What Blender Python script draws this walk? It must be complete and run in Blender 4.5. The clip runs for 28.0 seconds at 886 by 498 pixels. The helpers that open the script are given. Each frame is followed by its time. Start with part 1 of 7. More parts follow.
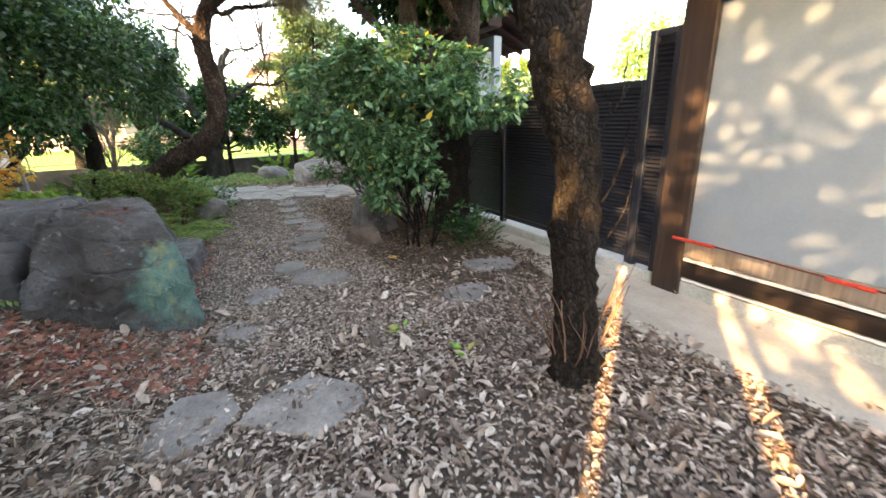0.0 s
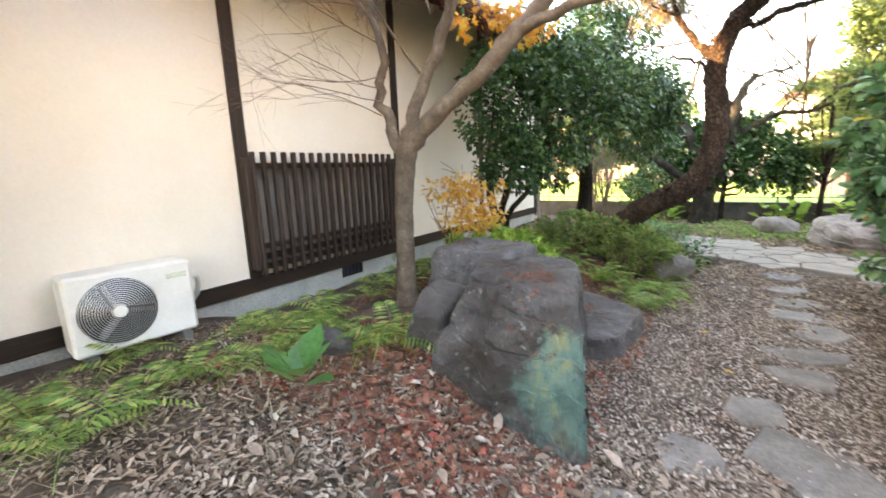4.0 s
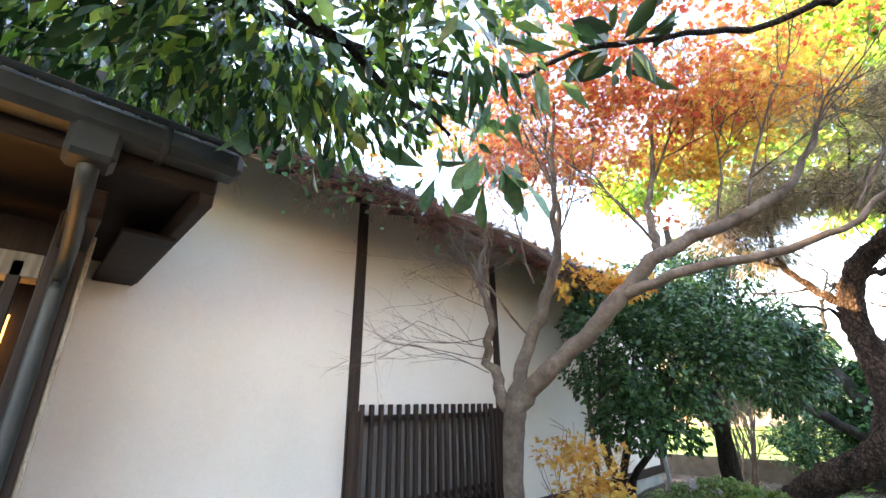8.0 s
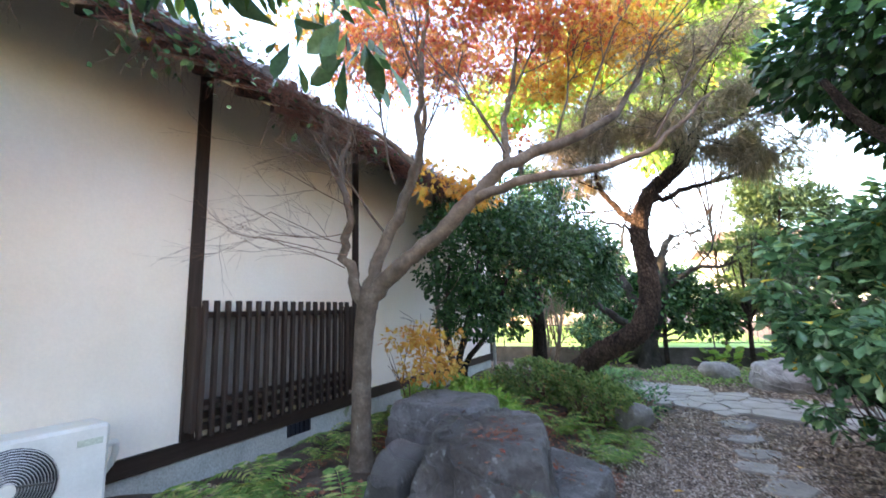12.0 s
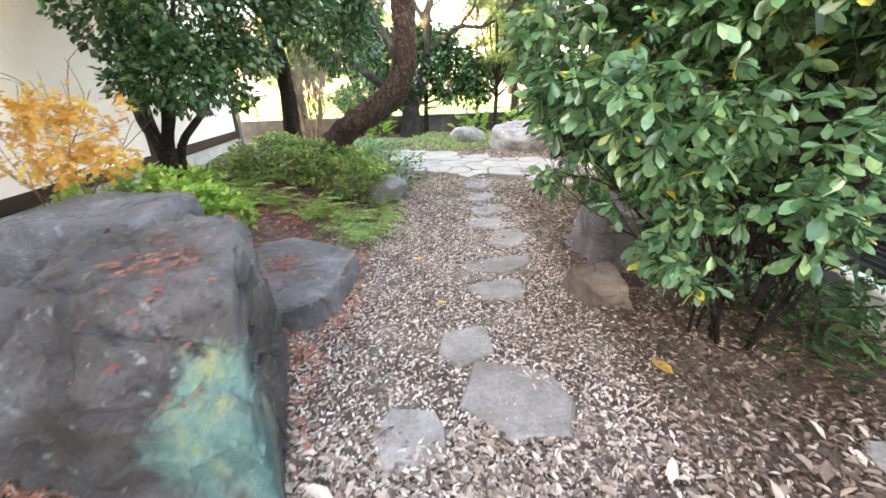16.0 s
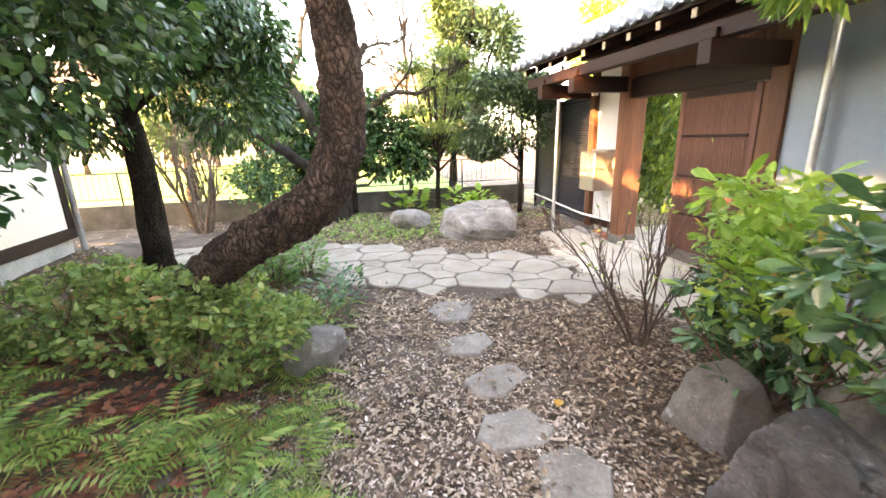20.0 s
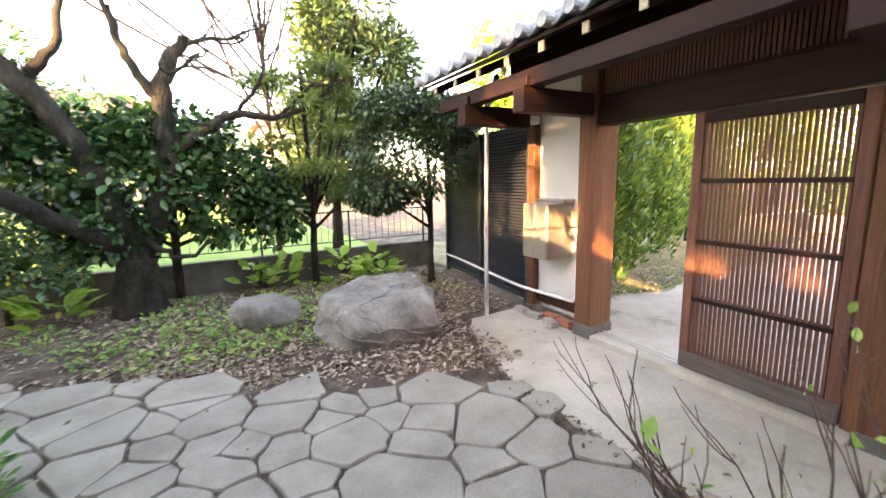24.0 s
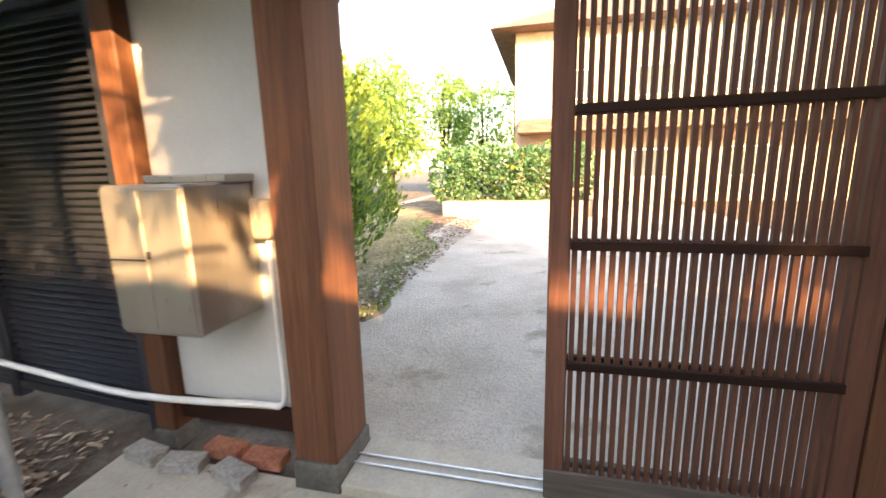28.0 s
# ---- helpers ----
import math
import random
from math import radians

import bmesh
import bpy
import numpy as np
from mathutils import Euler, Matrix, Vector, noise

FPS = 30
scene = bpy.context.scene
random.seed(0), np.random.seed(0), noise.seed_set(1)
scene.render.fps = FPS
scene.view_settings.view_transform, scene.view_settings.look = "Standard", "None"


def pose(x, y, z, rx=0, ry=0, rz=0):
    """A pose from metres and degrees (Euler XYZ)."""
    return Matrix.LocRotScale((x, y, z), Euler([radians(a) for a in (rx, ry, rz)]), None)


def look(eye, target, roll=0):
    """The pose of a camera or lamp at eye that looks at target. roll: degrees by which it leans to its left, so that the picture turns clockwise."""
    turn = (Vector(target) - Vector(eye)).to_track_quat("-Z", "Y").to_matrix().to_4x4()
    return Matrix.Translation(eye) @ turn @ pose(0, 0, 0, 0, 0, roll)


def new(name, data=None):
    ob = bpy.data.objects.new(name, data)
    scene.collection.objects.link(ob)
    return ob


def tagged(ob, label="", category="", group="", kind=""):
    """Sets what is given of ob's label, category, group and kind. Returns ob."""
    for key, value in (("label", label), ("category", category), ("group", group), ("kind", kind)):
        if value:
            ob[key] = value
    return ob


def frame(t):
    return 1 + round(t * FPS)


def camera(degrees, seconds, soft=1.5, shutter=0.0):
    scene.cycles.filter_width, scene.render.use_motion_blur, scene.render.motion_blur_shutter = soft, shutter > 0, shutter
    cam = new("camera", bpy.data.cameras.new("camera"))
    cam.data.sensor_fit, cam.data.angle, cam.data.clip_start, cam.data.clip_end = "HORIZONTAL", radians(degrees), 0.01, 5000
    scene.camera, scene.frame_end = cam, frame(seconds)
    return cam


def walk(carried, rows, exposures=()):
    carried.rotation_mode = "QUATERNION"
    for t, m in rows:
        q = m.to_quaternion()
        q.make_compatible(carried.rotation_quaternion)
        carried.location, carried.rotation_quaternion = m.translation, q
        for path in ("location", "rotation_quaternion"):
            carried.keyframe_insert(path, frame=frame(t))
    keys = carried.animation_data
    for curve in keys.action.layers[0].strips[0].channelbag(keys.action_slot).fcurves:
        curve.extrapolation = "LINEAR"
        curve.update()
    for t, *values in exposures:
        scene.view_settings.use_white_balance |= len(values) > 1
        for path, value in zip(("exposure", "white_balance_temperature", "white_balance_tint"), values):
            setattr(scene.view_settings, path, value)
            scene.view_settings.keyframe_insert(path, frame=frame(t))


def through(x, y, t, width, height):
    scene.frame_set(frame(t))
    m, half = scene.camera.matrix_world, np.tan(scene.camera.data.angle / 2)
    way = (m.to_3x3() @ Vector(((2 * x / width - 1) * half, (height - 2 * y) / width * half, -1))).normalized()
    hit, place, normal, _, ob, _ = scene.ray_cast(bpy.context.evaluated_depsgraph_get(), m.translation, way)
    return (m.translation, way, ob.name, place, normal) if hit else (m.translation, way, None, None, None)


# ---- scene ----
cam = camera(93.9, 28.0, soft=1.5, shutter=0.4)
PATH = [
    (0, (-0.566, 0.726, 1.443), (0.311, 2.419, 0.84), -2.0),
    (0.5, (-0.388, 0.938, 1.477), (0.347, 2.703, 0.892), -2.0),
    (1, (-0.309, 1.133, 1.483), (0.222, 2.976, 0.915), -1.9),
    (1.5, (-0.324, 1.339, 1.478), (-0.066, 3.245, 0.93), -1.8),
    (2, (-0.313, 1.5, 1.486), (-0.36, 3.425, 0.946), -1.7),
    (2.5, (-0.244, 1.667, 1.497), (-0.594, 3.563, 0.964), -1.9),
    (3, (-0.223, 1.851, 1.51), (-0.851, 3.679, 0.995), -2.0),
    (3.5, (-0.317, 2.018, 1.517), (-1.197, 3.752, 1.049), -2.2),
    (4, (-0.401, 2.109, 1.545), (-1.491, 3.744, 1.171), -2.1),
    (4.5, (-0.439, 2.162, 1.592), (-1.694, 3.701, 1.351), -1.9),
    (6.5, (-0.503, 2.013, 1.703), (-1.892, 3.374, 2.17), -0.6),
    (7, (-0.493, 2.026, 1.719), (-1.866, 3.361, 2.295), -0.6),
    (7.5, (-0.479, 2.018, 1.732), (-1.827, 3.341, 2.389), -0.9),
    (8, (-0.449, 2.013, 1.741), (-1.78, 3.325, 2.455), -0.9),
    (8.5, (-0.446, 2.023, 1.742), (-1.755, 3.336, 2.492), -1.1),
    (9, (-0.451, 2.033, 1.744), (-1.739, 3.356, 2.513), -1.1),
    (9.5, (-0.448, 2.042, 1.731), (-1.699, 3.399, 2.502), -1.3),
    (10, (-0.431, 2.059, 1.71), (-1.626, 3.479, 2.455), -1.5),
    (10.5, (-0.419, 2.056, 1.673), (-1.542, 3.561, 2.363), -1.7),
    (11, (-0.428, 2.074, 1.635), (-1.477, 3.672, 2.224), -1.7),
    (11.5, (-0.43, 2.052, 1.615), (-1.399, 3.741, 2.071), -1.8),
    (12, (-0.415, 2.044, 1.595), (-1.306, 3.808, 1.9), -1.9),
    (12.5, (-0.394, 2.027, 1.578), (-1.203, 3.851, 1.712), -1.8),
    (13, (-0.382, 2.017, 1.543), (-1.095, 3.885, 1.498), -2.3),
    (13.5, (-0.37, 2.053, 1.536), (-0.976, 3.944, 1.3), -2.0),
    (15.5, (-0.282, 2.834, 1.432), (-0.338, 4.691, 0.692), -1.7),
    (16, (-0.281, 3.052, 1.49), (-0.233, 4.894, 0.713), -2.0),
    (16.5, (-0.198, 3.316, 1.525), (-0.066, 5.156, 0.754), -2.0),
    (17, (-0.158, 3.549, 1.55), (0.056, 5.39, 0.799), -2.0),
    (17.5, (-0.229, 3.846, 1.593), (0.053, 5.689, 0.87), -1.9),
    (18, (-0.294, 4.181, 1.608), (0.042, 6.032, 0.929), -1.7),
    (18.5, (-0.329, 4.532, 1.607), (0.056, 6.393, 0.981), -1.3),
    (19, (-0.344, 4.786, 1.596), (0.059, 6.657, 1.015), -1.5),
    (19.5, (-0.46, 5.081, 1.606), (-0.036, 6.958, 1.062), -1.6),
    (20, (-0.5, 5.351, 1.611), (-0.063, 7.233, 1.095), -1.6),
    (20.5, (-0.462, 5.673, 1.603), (-0.009, 7.557, 1.11), -1.6),
    (22.5, (-0.134, 6.869, 1.603), (0.534, 8.702, 1.166), -1.5),
    (23, (-0.026, 7.189, 1.594), (0.73, 8.996, 1.19), -1.5),
    (23.5, (0.094, 7.5, 1.606), (0.939, 9.275, 1.236), -1.5),
    (24, (0.272, 7.825, 1.619), (1.205, 9.562, 1.287), -1.4),
    (24.5, (0.461, 8.123, 1.656), (1.486, 9.814, 1.358), -1.5),
    (25, (0.596, 8.421, 1.628), (1.737, 10.038, 1.347), -1.4),
    (25.5, (0.754, 8.696, 1.597), (2.027, 10.215, 1.33), -1.3),
    (26, (0.96, 8.97, 1.565), (2.394, 10.34, 1.307), -1.1),
    (26.5, (1.171, 9.234, 1.576), (2.776, 10.398, 1.309), -1.0),
    (27, (1.401, 9.505, 1.54), (3.152, 10.426, 1.25), -0.8),
    (27.5, (1.684, 9.678, 1.463), (3.532, 10.358, 1.117), -0.7),
    (28, (1.978, 9.761, 1.372), (3.884, 10.235, 0.998), -1.4),
]
EXPOSURES = [(0, 3.81, 8500, 17), (1, 4.21, 9200, 17), (2, 4.46, 9000, 20), (4, 4.46, 9400, 21), (6.5, 4.15, 7800, 18), (9, 3.95, 7200, 18), (11, 3.8, 6900, 18), (13.5, 4.1, 7200, 22), (16, 5.11, 9000, 21), (18, 5.16, 9600, 24), (20, 4.86, 9700, 25), (23, 4.35, 9200, 25), (25, 3.9, 8800, 21), (27, 3.52, 8500, 18), (28, 3.45, 8500, 18)]
walk(cam, [(t, look(eye, target, roll)) for t, eye, target, roll in PATH], EXPOSURES)

# ---- world and sun ----
SUN_AZ = (-0.8, -0.6)
SUN_EL = 19.0
world = bpy.data.worlds.new("sky")
scene.world = world
world.use_nodes = True
wn = world.node_tree
sky = wn.nodes.new("ShaderNodeTexSky")
sky.sky_type = "NISHITA"
sky.sun_disc = False
sky.sun_elevation = radians(SUN_EL)
sky.sun_rotation = math.atan2(SUN_AZ[0], SUN_AZ[1])
sky.air_density = 1.0
sky.dust_density = 1.0
wn.links.new(sky.outputs["Color"], wn.nodes["Background"].inputs["Color"])
wn.nodes["Background"].inputs["Strength"].default_value = 0.15
sun_data = bpy.data.lights.new("sun", "SUN")
sun_data.energy = 3.6
sun_data.angle = radians(0.42)
sun_data.color = (1.0, 0.7, 0.38)
sun = new("sun", sun_data)
rise = math.tan(radians(SUN_EL))
sun.matrix_world = look((SUN_AZ[0] * 30, SUN_AZ[1] * 30, rise * 30), (0, 0, 0))

# ---- helpers ----
rng = np.random.default_rng(7)
pyr = random.Random(11)


def part(name, bm, material, parent=None, label="", smooth=False):
    me = bpy.data.meshes.new(name)
    bm.normal_update()
    bm.to_mesh(me)
    bm.free()
    if smooth:
        me.shade_smooth()
    me.materials.append(material)
    ob = new(name, me)
    ob.parent = parent
    if label:
        ob["label"] = label
    return ob


def fast_part(name, verts, faces, material, parent=None, label="", smooth=False):
    """faces: an (n, k) array of vertex numbers, k the same for all."""
    me = bpy.data.meshes.new(name)
    faces = np.asarray(faces, np.int32)
    n, k = faces.shape
    me.vertices.add(len(verts))
    me.vertices.foreach_set("co", np.asarray(verts, np.float32).ravel())
    me.loops.add(n * k)
    me.loops.foreach_set("vertex_index", faces.ravel())
    me.polygons.add(n)
    me.polygons.foreach_set("loop_start", np.arange(0, n * k, k, dtype=np.int32))
    me.polygons.foreach_set("loop_total", np.full(n, k, np.int32))
    me.update(calc_edges=True)
    me.validate()
    if smooth:
        me.shade_smooth()
    me.materials.append(material)
    ob = new(name, me)
    ob.parent = parent
    if label:
        ob["label"] = label
    return ob


def thing(name, x, y, z, label, category, group="", kind=""):
    ob = new(name)
    ob.empty_display_size = 0.1
    ob.location = (x, y, z)
    return tagged(ob, label, category, group, kind)


def rel(ob, root):
    """Hang ob, whose mesh is in world metres, under root without moving it."""
    ob.parent = root
    top = root.matrix_basis.copy()
    up = root.parent
    while up:
        top = up.matrix_basis @ root.matrix_parent_inverse @ top
        up = up.parent
    ob.matrix_parent_inverse = top.inverted()
    return ob


def box_bm(x0, x1, y0, y1, z0, z1, bevel=0.006, bm=None):
    bm = bm or bmesh.new()
    made = bmesh.ops.create_cube(bm, size=1.0)["verts"]
    for v in made:
        v.co = Vector(((x0 + x1) / 2 + v.co.x * (x1 - x0), (y0 + y1) / 2 + v.co.y * (y1 - y0), (z0 + z1) / 2 + v.co.z * (z1 - z0)))
    if bevel:
        edges = list({e for v in made for e in v.link_edges})
        bmesh.ops.bevel(bm, geom=edges, offset=min(bevel, 0.3 * min(x1 - x0, y1 - y0, z1 - z0)), segments=1, affect="EDGES")
    return bm


def box(name, x0, x1, y0, y1, z0, z1, material, root, label="", bevel=0.006):
    return rel(part(name, box_bm(x0, x1, y0, y1, z0, z1, bevel), material, None, label), root)


def slab_box(name, a, b, width, height, material, root, label=""):
    """A beam from a to b, of that width and height, upright in section."""
    a, b = Vector(a), Vector(b)
    way = (b - a).normalized()
    side = way.cross(Vector((0, 0, 1))).normalized()
    up = side.cross(way)
    m = Matrix((side, way, up)).transposed().to_4x4()
    m.translation = (a + b) / 2
    bm = box_bm(-width / 2, width / 2, -(b - a).length / 2, (b - a).length / 2, -height / 2, height / 2)
    bm.transform(m)
    return rel(part(name, bm, material, None, label), root)


def tube_arrays(points, radii, sides=8, wobble=0.0, cap=True):
    pts = np.asarray(points, float)
    n = len(pts)
    way = np.gradient(pts, axis=0)
    way /= np.linalg.norm(way, axis=1)[:, None] + 1e-9
    ref = np.array([0.31, 0.95, 0.05]) if abs(way[0, 2]) > 0.7 else np.array([0.1, 0.05, 0.99])
    verts = []
    ang = np.linspace(0, 2 * np.pi, sides, endpoint=False)
    for i in range(n):
        s = np.cross(way[i], ref)
        s /= np.linalg.norm(s) + 1e-9
        u = np.cross(s, way[i])
        ref = u
        r = radii[i] * (1 + (wobble * rng.standard_normal(sides) if wobble else 0))
        verts.append(pts[i] + (np.cos(ang) * r)[:, None] * s + (np.sin(ang) * r)[:, None] * u)
    verts = np.concatenate(verts)
    a = np.arange(n - 1)[:, None] * sides + np.arange(sides)
    b = np.arange(n - 1)[:, None] * sides + (np.arange(sides) + 1) % sides
    faces = np.stack([a, b, b + sides, a + sides], -1).reshape(-1, 4)
    return verts, faces


def joined(pieces):
    vs, fs, base = [], [], 0
    for v, f in pieces:
        vs.append(v)
        fs.append(f + base)
        base += len(v)
    return np.concatenate(vs), np.concatenate(fs)


def spline(points, n):
    """Catmull-Rom through the points, n steps a stretch; radii ride along as further columns."""
    p = np.asarray(points, float)
    p = np.vstack([2 * p[0] - p[1], p, 2 * p[-1] - p[-2]])
    out = []
    for i in range(1, len(p) - 2):
        for t in np.linspace(0, 1, n, endpoint=False):
            out.append(0.5 * (2 * p[i] + (p[i + 1] - p[i - 1]) * t + (2 * p[i - 1] - 5 * p[i] + 4 * p[i + 1] - p[i + 2]) * t**2 + (3 * p[i] - p[i - 1] - 3 * p[i + 1] + p[i + 2]) * t**3))
    out.append(p[-2])
    return np.array(out)


def limb(points, n=5, sides=9, wobble=0.03, crook=0.0):
    """points: rows of x, y, z, radius."""
    s = spline(points, n)
    if crook:
        s[1:-1, :3] += rng.standard_normal((len(s) - 2, 3)) * crook
    return tube_arrays(s[:, :3], s[:, 3], sides, wobble)


def sprays(starts, length, levels, spread, radius, up=0.25, kids=3, crook=0.25, sides=4):
    """Branching twigs. starts: rows of point, way. Gives tube pieces and the tips."""
    pieces, tips = [], []
    todo = [(np.array(p, float), np.array(w, float) / np.linalg.norm(w), length, radius, levels) for p, w in starts]
    while todo:
        p, w, le, r, lv = todo.pop()
        pts, n = [p], 4
        for k in range(n):
            w = w + rng.standard_normal(3) * crook * 0.5 + np.array([0, 0, up * 0.15])
            w /= np.linalg.norm(w)
            pts.append(pts[-1] + w * le / n)
        pieces.append(tube_arrays(pts, np.linspace(r, r * 0.55, n + 1), sides))
        tips.append((pts[-1], w))
        if lv > 0:
            for _ in range(kids):
                k = rng.integers(1, n + 1)
                nw = w + rng.standard_normal(3) * spread
                nw[2] += up * 0.4
                todo.append((np.array(pts[k]), nw / np.linalg.norm(nw), le * rng.uniform(0.5, 0.8), r * 0.55, lv - 1))
                tips.append((pts[k], nw / np.linalg.norm(nw)))
    return pieces, tips


LEAF = {
    "oval": (np.array([[0, 0, 0], [0.24, 0.3, 0.05], [0.26, 0.62, 0.05], [0, 1, -0.06], [-0.26, 0.62, 0.05], [-0.24, 0.3, 0.05], [0, 0.45, -0.02]]), np.array([[0, 1, 6], [1, 2, 6], [2, 3, 6], [3, 4, 6], [4, 5, 6], [5, 0, 6]])),
    "lance": (np.array([[0, 0, 0], [0.14, 0.4, 0.03], [0, 1, -0.1], [-0.14, 0.4, 0.03], [0, 0.45, -0.03]]), np.array([[0, 1, 4], [1, 2, 4], [2, 3, 4], [3, 0, 4]])),
    "star": (np.array([[0, 0, 0], [0.5, 0.2, 0.0], [0.18, 0.42, 0.03], [0.42, 0.8, -0.03], [0, 0.62, 0.03], [0, 1.1, -0.04], [-0.42, 0.8, -0.03], [-0.18, 0.42, 0.03], [-0.5, 0.2, 0]]), np.array([[0, 1, 2], [0, 2, 4], [2, 3, 4], [4, 6, 7], [0, 4, 7], [0, 7, 8], [2, 5, 4], [4, 5, 7]])),
    "laurel": (np.array([[0, 0, 0], [0.13, 0.28, 0.03], [0.17, 0.6, 0.03], [0, 1, -0.08], [-0.17, 0.6, 0.03], [-0.13, 0.28, 0.03], [0, 0.5, -0.02]]), np.array([[0, 1, 6], [1, 2, 6], [2, 3, 6], [3, 4, 6], [4, 5, 6], [5, 0, 6]])),
    "spoon": (np.array([[0, 0, 0], [0.09, 0.3, 0.03], [0.2, 0.62, 0.04], [0.13, 0.88, 0.0], [0, 1, -0.06], [-0.13, 0.88, 0.0], [-0.2, 0.62, 0.04], [-0.09, 0.3, 0.03], [0, 0.6, -0.02]]), np.array([[0, 1, 8], [1, 2, 8], [2, 3, 8], [3, 4, 8], [4, 5, 8], [5, 6, 8], [6, 7, 8], [7, 0, 8]])),
    "needle": (np.array([[-0.035, 0, 0], [0.035, 0, 0], [0.0, 1, 0.0]]), np.array([[0, 1, 2]])),
    "dry": (np.array([[0, 0, 0.0], [0.2, 0.35, 0.12], [0.16, 0.75, 0.1], [0, 1, 0.02], [-0.17, 0.7, 0.14], [-0.2, 0.3, 0.07], [0, 0.5, 0.0]]), np.array([[0, 1, 6], [1, 2, 6], [2, 3, 6], [3, 4, 6], [4, 5, 6], [5, 0, 6]])),
}


def leaves(name, places, ways, size, material, root=None, shape="oval", droop=0.0, flat=0.5, label="", vary=0.35):
    """One mesh of many leaves at the places, pointing along the ways; flat: how level they lie."""
    p, w = np.asarray(places, float), np.asarray(ways, float)
    n = len(p)
    w = w + np.array([0, 0, -droop])
    w /= np.linalg.norm(w, axis=1)[:, None] + 1e-9
    up = rng.standard_normal((n, 3)) * (1 - flat) + np.array([0, 0, flat * 1.5])
    side = np.cross(w, up)
    side /= np.linalg.norm(side, axis=1)[:, None] + 1e-9
    nor = np.cross(side, w)
    lv, lf = LEAF[shape]
    s = size * np.clip(1 + vary * rng.standard_normal(n), 0.45, 1.8)
    v = p[:, None] + s[:, None, None] * (lv[None, :, :1] * side[:, None] + lv[None, :, 1:2] * w[:, None] + lv[None, :, 2:] * nor[:, None])
    f = lf[None] + (np.arange(n) * len(lv))[:, None, None]
    ob = fast_part(name, v.reshape(-1, 3), f.reshape(-1, 3), material, None, label)
    ob["kind"] = "stuff"
    return rel(ob, root) if root else ob


def cloud(blobs, n, gap=0.35, shell=0.55, scale=1.3, seed=0.0, stray=0.12):
    """Places in and near the skin of the blobs (x, y, z, rx, ry, rz), with gaps left by a noise, and ways outwards."""
    b = np.array(blobs, float)
    vol = b[:, 3] * b[:, 4] * b[:, 5]
    vol = vol ** 0.8
    out, ways = [], []
    need = n
    while need > 0:
        k = int(need * 1.8) + 40
        idx = rng.choice(len(b), k, p=vol / vol.sum())
        d = rng.standard_normal((k, 3))
        d /= np.linalg.norm(d, axis=1)[:, None]
        r = shell + (1 - shell) * rng.random(k) ** 0.6
        r = np.where(rng.random(k) < 0.25, rng.random(k) * shell + 0.2, r)
        p = b[idx, :3] + d * r[:, None] * b[idx, 3:]
        q = p * scale
        f = np.sin(q[:, 0] * 2.1 + seed) * np.sin(q[:, 1] * 2.3 + 1.7 + seed) + np.sin(q[:, 2] * 2.9 + q[:, 0] * 1.1 + seed) * 0.7 + np.sin(q[:, 0] * 5.3 + q[:, 1] * 4.1 + q[:, 2] * 4.7) * 0.5
        keep = f > (gap * 2 - 1)
        keep |= rng.random(k) < stray
        p, d = p[keep][:need], d[keep][:need]
        out.append(p)
        ways.append(d)
        need -= len(p)
    return np.concatenate(out), np.concatenate(ways) + rng.standard_normal((n, 3)) * 0.55


def tufts(p, w, per, spread):
    """Each place becomes a whorl of leaves."""
    q = np.repeat(p, per, 0)
    d = rng.standard_normal((len(q), 3))
    d[:, 2] *= 0.6
    d /= np.linalg.norm(d, axis=1)[:, None]
    return q + d * spread * rng.random((len(q), 1)), d * 1.0 + np.repeat(w, per, 0) * 0.5


# ---- materials ----
def node_mat(name):
    m = bpy.data.materials.new(name)
    m.use_nodes = True
    return m, m.node_tree.nodes, m.node_tree.links, m.node_tree.nodes["Principled BSDF"]


def noise_tex(nodes, links, scale, detail=4.0, rough=0.6, stretch=None):
    tc = nodes.new("ShaderNodeTexCoord")
    mp = nodes.new("ShaderNodeMapping")
    if stretch:
        mp.inputs["Scale"].default_value = stretch
    tx = nodes.new("ShaderNodeTexNoise")
    tx.inputs["Scale"].default_value = scale
    tx.inputs["Detail"].default_value = detail
    tx.inputs["Roughness"].default_value = rough
    links.new(tc.outputs["Object"], mp.inputs["Vector"])
    links.new(mp.outputs["Vector"], tx.inputs["Vector"])
    return tx


def ramp(nodes, links, src, stops):
    r = nodes.new("ShaderNodeValToRGB")
    while len(r.color_ramp.elements) < len(stops):
        r.color_ramp.elements.new(0.5)
    for e, (p, c) in zip(r.color_ramp.elements, stops):
        e.position, e.color = p, (*c, 1)
    links.new(src, r.inputs["Fac"])
    return r


def mix(nodes, links, fac, a, b, how="MIX"):
    m = nodes.new("ShaderNodeMix")
    m.data_type, m.blend_type = "RGBA", how
    for sock, v in ((0, fac), (6, a), (7, b)):
        if isinstance(v, bpy.types.NodeSocket):
            links.new(v, m.inputs[sock])
        elif sock == 0:
            m.inputs[sock].default_value = v
        else:
            m.inputs[sock].default_value = (*v, 1)
    return m.outputs[2]


